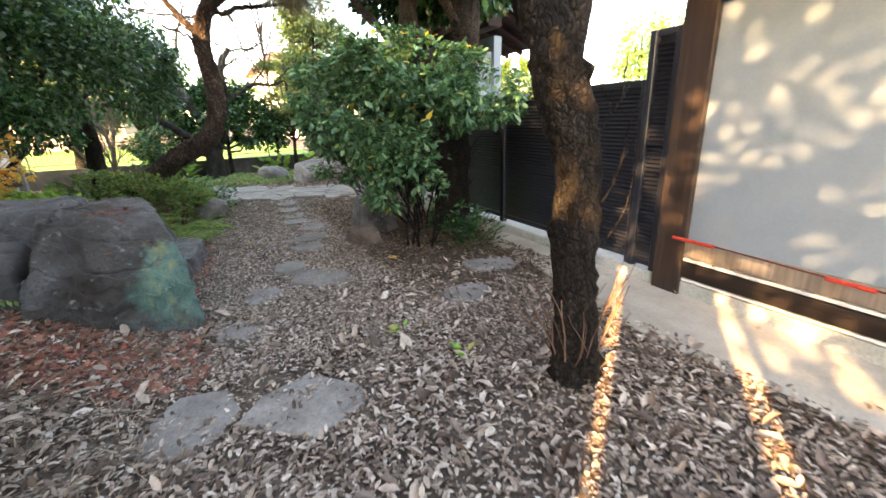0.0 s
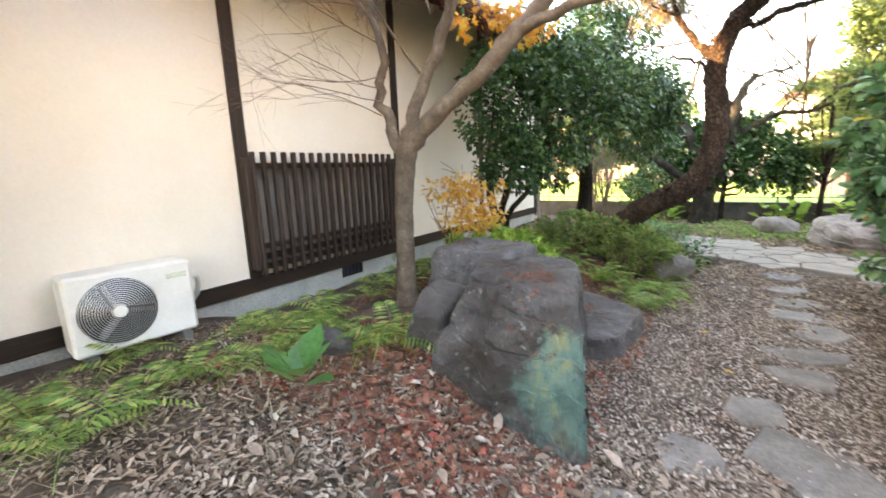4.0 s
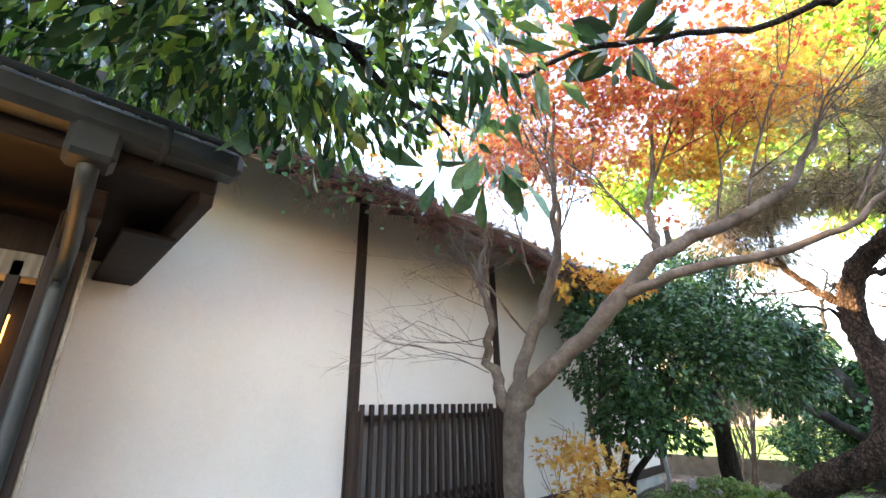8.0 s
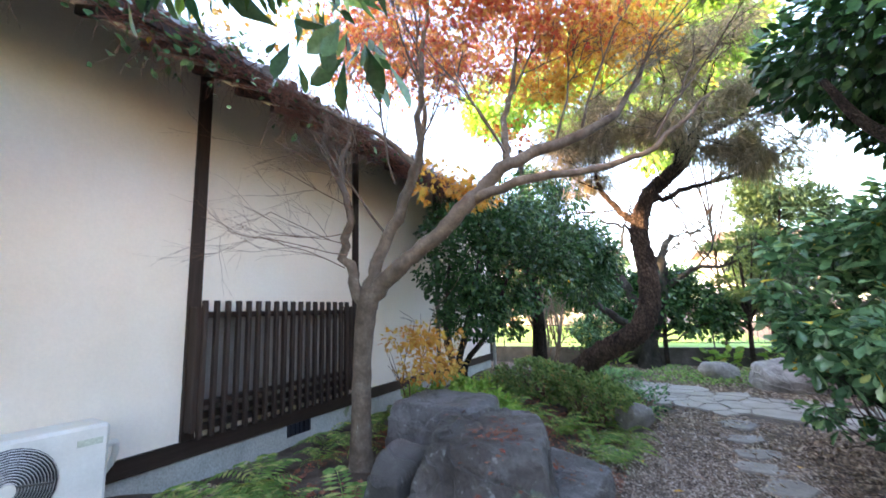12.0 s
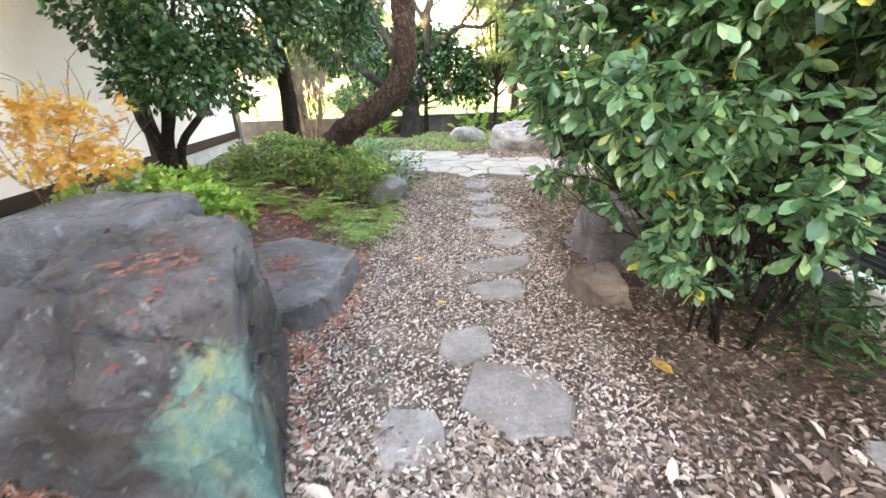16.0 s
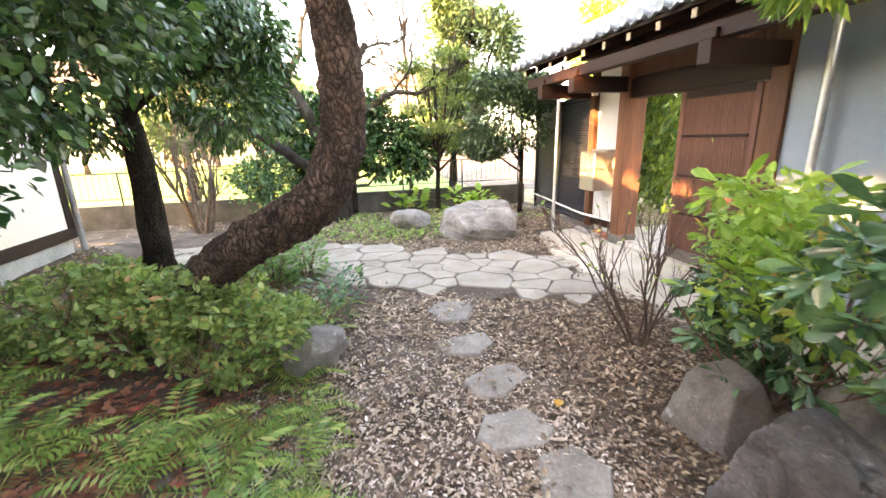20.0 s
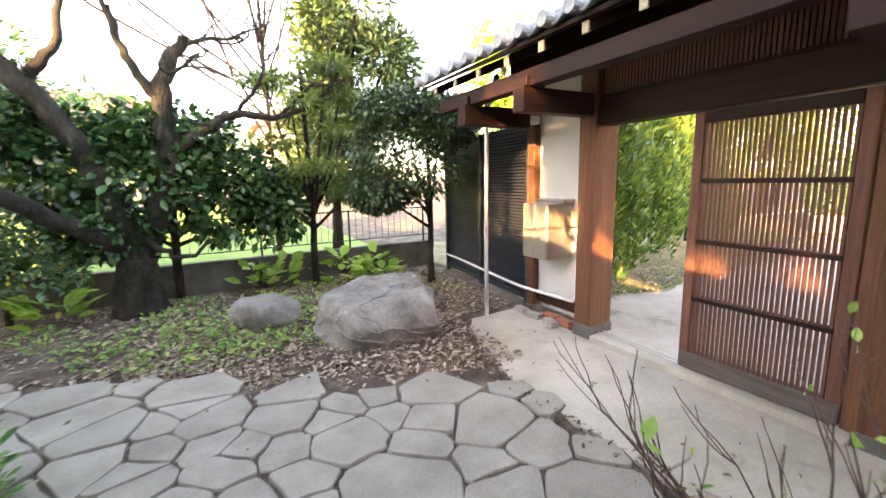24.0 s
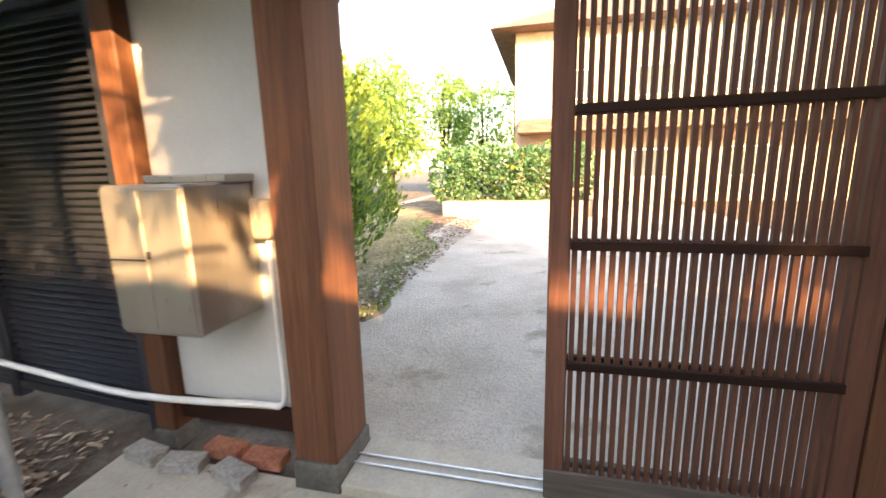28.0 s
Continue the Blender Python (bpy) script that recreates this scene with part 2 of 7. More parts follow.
def surface(name, dark, mid, light, scale=6.0, fine=60.0, rough=0.8, bump=0.3, dist=0.02, stretch=None, spots=None, metal=0.0, random_tint=0.0, coat=0.0, grainy=0.8, cracks=0.0, plates=0.0):
    """A mottled surface: large stains, fine grain, bump of both, and, if wanted, spots (scale, threshold, colour)."""
    m, nodes, links, bs = node_mat(name)
    big = noise_tex(nodes, links, scale, 6, 0.65, stretch)
    small = noise_tex(nodes, links, fine, 5, 0.7, stretch)
    r = ramp(nodes, links, big.outputs["Fac"], [(0.28, dark), (0.52, mid), (0.74, light)])
    grain = ramp(nodes, links, small.outputs["Fac"], [(0.3, (0.62, 0.62, 0.62)), (0.7, (1.25, 1.25, 1.25))])
    col = mix(nodes, links, grainy, r.outputs["Color"], grain.outputs["Color"], "MULTIPLY")
    if spots:
        sp = noise_tex(nodes, links, spots[0], 6, 0.6)
        edge = ramp(nodes, links, sp.outputs["Fac"], [(spots[1], (0, 0, 0)), (spots[1] + 0.07, (1, 1, 1))])
        col = mix(nodes, links, edge.outputs["Color"], col, spots[2])
    if cracks:
        cn = noise_tex(nodes, links, cracks, 5, 0.6, [1, 1, 1.6])
        cr = ramp(nodes, links, cn.outputs["Fac"], [(0.48, (1, 1, 1)), (0.498, (0.4, 0.4, 0.4)), (0.503, (0.4, 0.4, 0.4)), (0.52, (1, 1, 1))])
        col = mix(nodes, links, 0.6, col, cr.outputs["Color"], "MULTIPLY")
    if plates:
        vo = nodes.new("ShaderNodeTexVoronoi")
        vo.feature = "DISTANCE_TO_EDGE"
        vo.inputs["Scale"].default_value = plates
        warp = noise_tex(nodes, links, plates * 0.5, 4, 0.6)
        tcp = nodes.new("ShaderNodeTexCoord")
        mpp = nodes.new("ShaderNodeMapping")
        mpp.inputs["Scale"].default_value = (1, 1, 0.55)
        links.new(tcp.outputs["Object"], mpp.inputs["Vector"])
        links.new(mix(nodes, links, 0.06, mpp.outputs["Vector"], warp.outputs["Color"], "ADD"), vo.inputs["Vector"])
        pl_ = ramp(nodes, links, vo.outputs["Distance"], [(0.0, (0.32, 0.3, 0.28)), (0.12, (0.8, 0.8, 0.8)), (0.35, (1.15, 1.15, 1.15))])
        col = mix(nodes, links, 1.0, col, pl_.outputs["Color"], "MULTIPLY")
    if random_tint:
        inf = nodes.new("ShaderNodeObjectInfo")
        rr = ramp(nodes, links, inf.outputs["Random"], [(0, (1 - random_tint,) * 3), (1, (1 + random_tint,) * 3)])
        col = mix(nodes, links, 1.0, col, rr.outputs["Color"], "MULTIPLY")
    links.new(col, bs.inputs["Base Color"])
    bs.inputs["Metallic"].default_value = metal
    if rough > 0.45 and not metal:
        bs.inputs["Specular IOR Level"].default_value = 0.22
    if coat:
        bs.inputs["Coat Weight"].default_value = coat
    rr = ramp(nodes, links, small.outputs["Fac"], [(0.2, (max(rough - 0.14, 0.05),) * 3), (0.8, (min(rough + 0.1, 1),) * 3)])
    links.new(rr.outputs["Color"], bs.inputs["Roughness"])
    if bump:
        b1 = nodes.new("ShaderNodeBump")
        b1.inputs["Strength"].default_value, b1.inputs["Distance"].default_value = bump, dist
        add = nodes.new("ShaderNodeMath")
        add.operation = "MULTIPLY_ADD"
        links.new(big.outputs["Fac"], add.inputs[0])
        add.inputs[1].default_value = 1.4
        links.new(small.outputs["Fac"], add.inputs[2])
        top = add.outputs[0]
        if plates:
            sum_ = nodes.new("ShaderNodeMath")
            sum_.operation = "MULTIPLY_ADD"
            links.new(pl_.outputs["Color"], sum_.inputs[0])
            sum_.inputs[1].default_value = 0.9
            links.new(top, sum_.inputs[2])
            top = sum_.outputs[0]
        links.new(top, b1.inputs["Height"])
        links.new(b1.outputs["Normal"], bs.inputs["Normal"])
    return m


def leaf_mat(name, stops, rough=0.4, through=0.35, glow=1.6):
    """Leaves: a colour for each by chance, some light passing through."""
    m, nodes, links, bs = node_mat(name)
    g = nodes.new("ShaderNodeNewGeometry")
    r = ramp(nodes, links, g.outputs["Random Per Island"], stops)
    n = noise_tex(nodes, links, 35, 3)
    gr = ramp(nodes, links, n.outputs["Fac"], [(0.3, (0.75, 0.75, 0.75)), (0.7, (1.2, 1.2, 1.2))])
    col = mix(nodes, links, 1.0, r.outputs["Color"], gr.outputs["Color"], "MULTIPLY")
    links.new(col, bs.inputs["Base Color"])
    bs.inputs["Roughness"].default_value = rough
    if through:
        tr = nodes.new("ShaderNodeBsdfTranslucent")
        tc = mix(nodes, links, 1.0, col, (glow, glow * 1.05, glow * 0.6), "MULTIPLY")
        links.new(tc, tr.inputs["Color"])
        ms = nodes.new("ShaderNodeMixShader")
        ms.inputs[0].default_value = through
        links.new(bs.outputs[0], ms.inputs[1])
        links.new(tr.outputs[0], ms.inputs[2])
        links.new(ms.outputs[0], nodes["Material Output"].inputs["Surface"])
    return m


def grain_wood(name, dark, light, axis=2, rough=0.55, fine=40.0, coat=0.0):
    st = [1.0, 1.0, 1.0]
    st[axis] = 0.06
    return surface(name, dark, tuple((a + b) / 2 for a, b in zip(dark, light)), light, 5.0, fine, rough, 0.25, 0.006, st, coat=coat, random_tint=0.12)


PLASTER = surface("cream_white_plaster", (0.765, 0.69, 0.575), (0.835, 0.77, 0.67), (0.865, 0.82, 0.745), 0.5, 45, 0.85, 0.03, 0.002, grainy=0.12)
PLASTER_GREY = surface("grey_white_plaster", (0.41, 0.415, 0.405), (0.47, 0.475, 0.465), (0.52, 0.525, 0.515), 0.7, 60, 0.85, 0.03, 0.002, grainy=0.15)
# grey plaster with the blue cast of a shaded wall put into its colour
STORE_WALL = surface("shade_cooled_grey_plaster", (0.19, 0.23, 0.265), (0.23, 0.275, 0.31), (0.27, 0.315, 0.35), 0.7, 60, 0.85, 0.05, 0.003, grainy=0.2, spots=(1.1, 0.66, (0.25, 0.26, 0.255)))
DARK_WOOD = grain_wood("dark_stained_wood", (0.022, 0.015, 0.012), (0.06, 0.04, 0.032), 2, 0.6)
DARK_WOOD_Y = grain_wood("dark_stained_wood_long", (0.013, 0.009, 0.007), (0.04, 0.026, 0.02), 1, 0.65)
GATE_WOOD = grain_wood("reddish_brown_gate_wood", (0.075, 0.03, 0.017), (0.165, 0.07, 0.038), 2, 0.62)
# dark-stained beams; the shade under the eave is put into their colour too
GATE_WOOD_Y = grain_wood("shade_darkened_beam_wood", (0.013, 0.0045, 0.003), (0.034, 0.012, 0.007), 1, 0.65)
GATE_WOOD_X = grain_wood("shade_darkened_cross_wood", (0.013, 0.0045, 0.003), (0.034, 0.012, 0.007), 0, 0.65)
DOOR_WOOD = grain_wood("dark_red_brown_door_wood", (0.075, 0.03, 0.02), (0.16, 0.07, 0.048), 2, 0.6)
GREY_RAIL = grain_wood("weathered_dark_rail", (0.07, 0.055, 0.047), (0.145, 0.12, 0.105), 1, 0.7)
GREY_WOOD = grain_wood("weathered_grey_wood", (0.16, 0.13, 0.1), (0.36, 0.3, 0.24), 2, 0.8)
CONCRETE = surface("weathered_concrete", (0.31, 0.275, 0.22), (0.44, 0.4, 0.335), (0.53, 0.485, 0.415), 1.3, 60, 0.9, 0.25, 0.006, grainy=0.4, spots=(1.7, 0.64, (0.24, 0.21, 0.165)))
FOUNDATION = surface("pale_foundation_concrete", (0.3, 0.32, 0.29), (0.43, 0.44, 0.41), (0.5, 0.51, 0.48), 2.5, 60, 0.9, 0.2, 0.006, spots=(3.0, 0.62, (0.2, 0.25, 0.14)))
EARTH = surface("dark_earth_with_chips", (0.05, 0.037, 0.029), (0.13, 0.1, 0.08), (0.26, 0.215, 0.18), 2.6, 55, 0.95, 0.9, 0.03)
STONE_FLAT = surface("grey_stepping_stone", (0.16, 0.143, 0.128), (0.25, 0.23, 0.208), (0.34, 0.316, 0.29), 4.0, 50, 0.8, 0.35, 0.012, random_tint=0.12)
STONE_PATIO = surface("pale_flagstone", (0.215, 0.19, 0.162), (0.295, 0.265, 0.228), (0.37, 0.338, 0.295), 2.2, 70, 0.8, 0.5, 0.008, random_tint=0.1, grainy=0.6, spots=(4.0, 0.66, (0.26, 0.225, 0.18)))
ROCK_DARK = surface("dark_garden_rock", (0.04, 0.035, 0.032), (0.09, 0.082, 0.078), (0.18, 0.172, 0.168), 3.0, 70, 0.45, 1.0, 0.02, spots=(9, 0.66, (0.3, 0.3, 0.29)))
ROCK_PALE = surface("pale_grey_rock", (0.12, 0.11, 0.1), (0.26, 0.245, 0.225), (0.4, 0.38, 0.355), 3.5, 70, 0.85, 1.0, 0.02, spots=(10, 0.64, (0.46, 0.45, 0.43)))
METAL_BLACK = surface("black_painted_metal", (0.012, 0.014, 0.02), (0.018, 0.02, 0.028), (0.03, 0.033, 0.042), 3, 50, 0.38, 0.03, 0.002, grainy=0.15)
GALV = surface("galvanised_pipe", (0.42, 0.43, 0.43), (0.55, 0.56, 0.56), (0.66, 0.67, 0.67), 9, 60, 0.42, 0.04, 0.002, metal=0.7, grainy=0.15)
STEEL = surface("brushed_steel_box", (0.37, 0.34, 0.3), (0.42, 0.385, 0.34), (0.46, 0.425, 0.38), 3, 90, 0.36, 0.05, 0.002, stretch=[1, 1, 0.1], metal=0.75, grainy=0.15)
WHITE_METAL = surface("ivory_enamel", (0.62, 0.62, 0.58), (0.72, 0.72, 0.68), (0.78, 0.78, 0.75), 3, 50, 0.4, 0.03, 0.002, grainy=0.15)
GREY_PLASTIC = surface("grey_plastic", (0.1, 0.1, 0.1), (0.14, 0.14, 0.14), (0.18, 0.18, 0.18), 5, 60, 0.5, 0.03, 0.002, grainy=0.15)
BRONZE = surface("dark_bronze_gutter", (0.018, 0.022, 0.021), (0.034, 0.038, 0.037), (0.06, 0.064, 0.062), 4, 60, 0.5, 0.08, 0.003, metal=0.2, grainy=0.15)
BLOCK = surface("dark_block_wall", (0.05, 0.048, 0.042), (0.1, 0.095, 0.085), (0.16, 0.15, 0.14), 3, 50, 0.92, 0.4, 0.01)
TILE = surface("grey_glazed_roof_tile", (0.1, 0.115, 0.125), (0.17, 0.185, 0.195), (0.27, 0.285, 0.29), 6, 50, 0.4, 0.1, 0.004, random_tint=0.15)
CREAM = surface("cream_end_paint", (0.34, 0.28, 0.2), (0.42, 0.35, 0.26), (0.5, 0.42, 0.32), 9, 60, 0.7, 0.1, 0.003)
BRICK_RED = surface("red_brick", (0.22, 0.08, 0.05), (0.36, 0.14, 0.09), (0.45, 0.2, 0.14), 9, 70, 0.9, 0.4, 0.005)
BRICK_GREY = surface("grey_block", (0.2, 0.19, 0.17), (0.32, 0.3, 0.28), (0.4, 0.38, 0.36), 9, 70, 0.9, 0.4, 0.005)
RED_CORD = surface("red_cord", (0.4, 0.03, 0.02), (0.55, 0.05, 0.03), (0.65, 0.08, 0.05), 20, 90, 0.7, 0.1, 0.002)
BARK_DARK = surface("dark_rough_bark", (0.014, 0.01, 0.008), (0.045, 0.033, 0.024), (0.105, 0.078, 0.058), 7, 38, 0.95, 1.0, 0.06, stretch=[1, 1, 0.45], plates=36.0)
BARK_PINE = surface("red_brown_pine_bark", (0.04, 0.027, 0.021), (0.12, 0.08, 0.062), (0.21, 0.15, 0.12), 9, 34, 0.95, 1.0, 0.06, stretch=[1, 1, 0.5], plates=30.0)
BARK_MAPLE = surface("grey_brown_smooth_bark", (0.065, 0.046, 0.034), (0.135, 0.102, 0.078), (0.21, 0.168, 0.132), 7, 40, 0.85, 0.35, 0.012, spots=(14, 0.67, (0.42, 0.42, 0.38)))
BARK_GREY = surface("mossy_grey_bark", (0.012, 0.011, 0.008), (0.034, 0.031, 0.024), (0.075, 0.07, 0.054), 7, 38, 0.95, 1.0, 0.05, stretch=[1, 1, 0.45], spots=(5, 0.63, (0.06, 0.075, 0.03)))
VINE = surface("red_brown_vine_twigs", (0.08, 0.035, 0.025), (0.17, 0.075, 0.055), (0.26, 0.13, 0.1), 6, 40, 0.9, 0.1, 0.003)
TWIG = surface("thin_brown_twigs", (0.09, 0.05, 0.035), (0.17, 0.1, 0.07), (0.25, 0.165, 0.12), 6, 40, 0.9, 0.1, 0.003)
LEAF_BUSH = leaf_mat("leathery_green_leaves", [(0, (0.025, 0.07, 0.032)), (0.45, (0.06, 0.145, 0.07)), (0.85, (0.115, 0.235, 0.12)), (0.98, (0.2, 0.33, 0.14)), (1, (0.6, 0.42, 0.03))], 0.25, 0.2)
LEAF_DARK = leaf_mat("dark_glossy_leaves", [(0, (0.014, 0.045, 0.016)), (0.5, (0.026, 0.08, 0.028)), (0.9, (0.05, 0.12, 0.04)), (1, (0.08, 0.17, 0.05))], 0.27, 0.16)
LEAF_FRESH = leaf_mat("fresh_green_leaves", [(0, (0.045, 0.13, 0.04)), (0.5, (0.09, 0.22, 0.065)), (1, (0.17, 0.33, 0.1))], 0.4, 0.25)
LEAF_SHADE = leaf_mat("dark_shade_leaves", [(0, (0.012, 0.034, 0.012)), (0.6, (0.024, 0.06, 0.02)), (1, (0.05, 0.1, 0.03))], 0.35, 0.06)
LEAF_CYPRESS = leaf_mat("cypress_sprays", [(0, (0.025, 0.07, 0.016)), (0.5, (0.065, 0.14, 0.025)), (1, (0.19, 0.26, 0.035))], 0.6, 0.18)
LEAF_AZALEA = leaf_mat("olive_small_leaves", [(0, (0.07, 0.14, 0.04)), (0.5, (0.15, 0.24, 0.075)), (0.9, (0.26, 0.34, 0.12)), (1, (0.34, 0.18, 0.08))], 0.5, 0.3)
LEAF_LIME = leaf_mat("bright_green_leaves", [(0, (0.12, 0.24, 0.035)), (0.5, (0.21, 0.37, 0.07)), (0.9, (0.32, 0.47, 0.11)), (1, (0.42, 0.25, 0.08))], 0.45, 0.35)
LEAF_FERN = leaf_mat("fern_fronds", [(0, (0.085, 0.18, 0.045)), (0.5, (0.17, 0.29, 0.075)), (0.85, (0.28, 0.4, 0.12)), (1, (0.42, 0.4, 0.16))], 0.5, 0.35)
LEAF_RED = leaf_mat("red_orange_maple_leaves", [(0, (0.4, 0.05, 0.04)), (0.35, (0.52, 0.13, 0.07)), (0.7, (0.6, 0.26, 0.09)), (1, (0.64, 0.42, 0.13))], 0.5, 0.55, 1.35)
LEAF_YELLOW = leaf_mat("yellow_orange_maple_leaves", [(0, (0.52, 0.2, 0.04)), (0.5, (0.62, 0.33, 0.07)), (1, (0.64, 0.46, 0.13))], 0.5, 0.5, 1.3)
LEAF_CONIFER = leaf_mat("conifer_sprays", [(0, (0.05, 0.12, 0.03)), (0.5, (0.1, 0.2, 0.045)), (1, (0.22, 0.31, 0.06))], 0.6, 0.35)
LEAF_CEDAR = leaf_mat("dark_cedar_sprays", [(0, (0.02, 0.05, 0.02)), (0.5, (0.04, 0.085, 0.03)), (1, (0.085, 0.13, 0.04))], 0.6, 0.1)
LEAF_PINE = leaf_mat("dull_pine_needles", [(0, (0.12, 0.11, 0.06)), (0.5, (0.23, 0.185, 0.125)), (1, (0.38, 0.28, 0.19))], 0.6, 0.25)
LEAF_DRY = leaf_mat("dry_fallen_leaves", [(0, (0.06, 0.04, 0.03)), (0.25, (0.14, 0.095, 0.07)), (0.55, (0.29, 0.215, 0.165)), (0.82, (0.44, 0.35, 0.285)), (1, (0.62, 0.54, 0.46))], 0.6, 0.1)
LEAF_DRY_RED = leaf_mat("red_fallen_leaves", [(0, (0.14, 0.045, 0.03)), (0.45, (0.25, 0.095, 0.06)), (0.9, (0.36, 0.16, 0.1)), (1, (0.48, 0.09, 0.07))], 0.75, 0.1)
LEAF_BROWN = leaf_mat("brown_fallen_leaves", [(0, (0.1, 0.062, 0.043)), (0.35, (0.22, 0.15, 0.105)), (0.7, (0.36, 0.265, 0.195)), (1, (0.5, 0.4, 0.31))], 0.8, 0.05)
LEAF_DUFF = leaf_mat("dark_brown_duff", [(0, (0.04, 0.025, 0.017)), (0.4, (0.1, 0.063, 0.042)), (0.8, (0.2, 0.135, 0.092)), (1, (0.42, 0.32, 0.23))], 0.8, 0.05)
LEAF_HOSTA = leaf_mat("large_glossy_leaf", [(0, (0.045, 0.16, 0.05)), (1, (0.09, 0.25, 0.07))], 0.28, 0.3)
CHIP = leaf_mat("pale_wood_chips", [(0, (0.13, 0.085, 0.06)), (0.35, (0.31, 0.232, 0.18)), (0.75, (0.5, 0.405, 0.335)), (1, (0.7, 0.62, 0.55))], 0.85, 0.0)

# ---- ground ----
def smooth(t):
    t = np.clip(t, 0, 1)
    return t * t * (3 - 2 * t)


def ground_z(x, y):
    x, y = np.asarray(x, float), np.asarray(y, float)
    bank = 0.36 * smooth((-0.95 - x) / 1.25) * (1 - smooth((y - 9.3) / 1.9)) * smooth((y + 3) / 3)
    under_wall = 0.26 * smooth((-3.2 - x) / 0.8) * smooth((y - 9) / 2) * (1 - smooth((y - 12.2) / 0.9))
    rough = 0.012 * np.sin(x * 5.1 + y * 1.3) * np.sin(y * 4.3 - x) + 0.008 * np.sin(x * 11 + 2) * np.sin(y * 12.7)
    near = smooth((1.7 - x) / 0.5) * (1 - smooth((y - 8.6) / 0.8))
    back = 0.05 * smooth((y - 11.6) / 1.2) * (1 - smooth((y - 15) / 1.0))
    foot = 0.15 * smooth((-3.45 - x) / 0.5) * smooth((y - 3.7) / 0.7) * (1 - smooth((y - 9.0) / 1.5))
    return np.maximum(bank, under_wall) - foot + rough * near + back - 0.012


def gz(x, y):
    return float(ground_z(x, y))


def axis_steps(lo, hi, step, far):
    mid = np.arange(lo, hi + step / 2, step)
    out = np.array([1.0, 3, 7, 15, 40, 100, far])
    return np.concatenate([lo - out[::-1], mid, hi + out])


gx, gy = axis_steps(-6.0, 4.0, 0.12, 900.0), axis_steps(-2.0, 16.0, 0.12, 900.0)
GX, GY = np.meshgrid(gx, gy, indexing="ij")
nx, ny = GX.shape
ii = (np.arange(nx - 1)[:, None] * ny + np.arange(ny - 1)).ravel()
ground = fast_part("ground", np.stack([GX, GY, ground_z(GX, GY)], -1).reshape(-1, 3), np.stack([ii, ii + ny, ii + ny + 1, ii + 1], -1), EARTH, smooth=True)
tagged(ground, "dark earth with wood chips and fallen leaves", "ground", kind="structure")

LAWN = surface("bright_mown_grass", (0.1, 0.19, 0.04), (0.16, 0.28, 0.06), (0.23, 0.36, 0.09), 0.8, 40, 0.9, 0.4, 0.03)
DRIVE = surface("pale_worn_driveway", (0.34, 0.3, 0.255), (0.46, 0.42, 0.365), (0.55, 0.51, 0.45), 1.1, 30, 0.9, 0.8, 0.03, grainy=0.35, spots=(1.3, 0.6, (0.28, 0.245, 0.19)))
tmp = thing("setting", 0, 0, 0, "ground surfaces outside the garden", "ground", kind="structure")
lawn = part("lawn", box_bm(-60, 3.55, 15.0, 46, -0.3, 0.03, 0), LAWN)
tagged(lawn, "sunlit mown grass beyond the fence", "lawn", kind="structure")
drive = part("road", box_bm(3.76, 60, 5.2, 16.0, -0.3, 0.012, 0), DRIVE)
tagged(drive, "pale worn concrete driveway outside the gate", "driveway", kind="structure")
bpy.data.objects.remove(tmp)

# ---- concrete apron along the gate and the storehouse ----
bm = bmesh.new()
EDGE = [(1.86, -2.0), (1.87, 1.14), (1.76, 2.42), (2.1, 4.1), (2.2, 6.0), (2.22, 8.9), (2.2, 10.2), (2.56, 11.5), (2.75, 11.75), (3.42, 11.8)]
uneven = np.random.default_rng(8)
ring = [bm.verts.new((a[0] + (b[0] - a[0]) * f / 7 + uneven.uniform(-0.03, 0.03), a[1] + (b[1] - a[1]) * f / 7, 0.0)) for a, b in zip(EDGE[:-1], EDGE[1:]) for f in range(7)] + [bm.verts.new((*EDGE[-1], 0.0))] + [bm.verts.new((3.42, -2.0, 0.0))]
f = bm.faces.new(ring)
ext = bmesh.ops.extrude_face_region(bm, geom=[f])
for v in ext["geom"]:
    if isinstance(v, bmesh.types.BMVert):
        v.co.z += 0.022
bmesh.ops.translate(bm, verts=bm.verts, vec=(0, 0, -0.014))
bmesh.ops.recalc_face_normals(bm, faces=bm.faces)
pavement = part("pavement", bm, CONCRETE)
tagged(pavement, "worn beige concrete apron before the gate", "pavement", kind="structure")

# ---- house on the bank side ----
HX = -4.125
house = thing("house", HX, 6.0, 0.3, "white plastered house with dark timber posts and wide eaves", "house")
rel(part("wall", box_bm(HX - 0.2, HX, -1.45, 11.84, 0.56, 4.0, 0), PLASTER), house)
rel(part("gable_wall", box_bm(HX - 7, HX - 0.2, 11.66, 11.84, 0.56, 3.5, 0), PLASTER), house)
rel(part("rear_wall", box_bm(HX - 7, HX - 0.2, -1.45, -1.25, 0.0, 3.5, 0), PLASTER), house)
found = rel(part("foundation", box_bm(HX - 0.2, HX - 0.02, -1.45, 11.83, -0.1, 0.44, 0.008), FOUNDATION), house)
rel(part("foundation", box_bm(HX - 7, HX - 0.2, 11.67, 11.82, -0.1, 0.44, 0.008), FOUNDATION), house)
rel(part("sill_beam", box_bm(HX - 0.15, HX + 0.025, 2.2, 11.88, 0.44, 0.585), DARK_WOOD_Y), house)
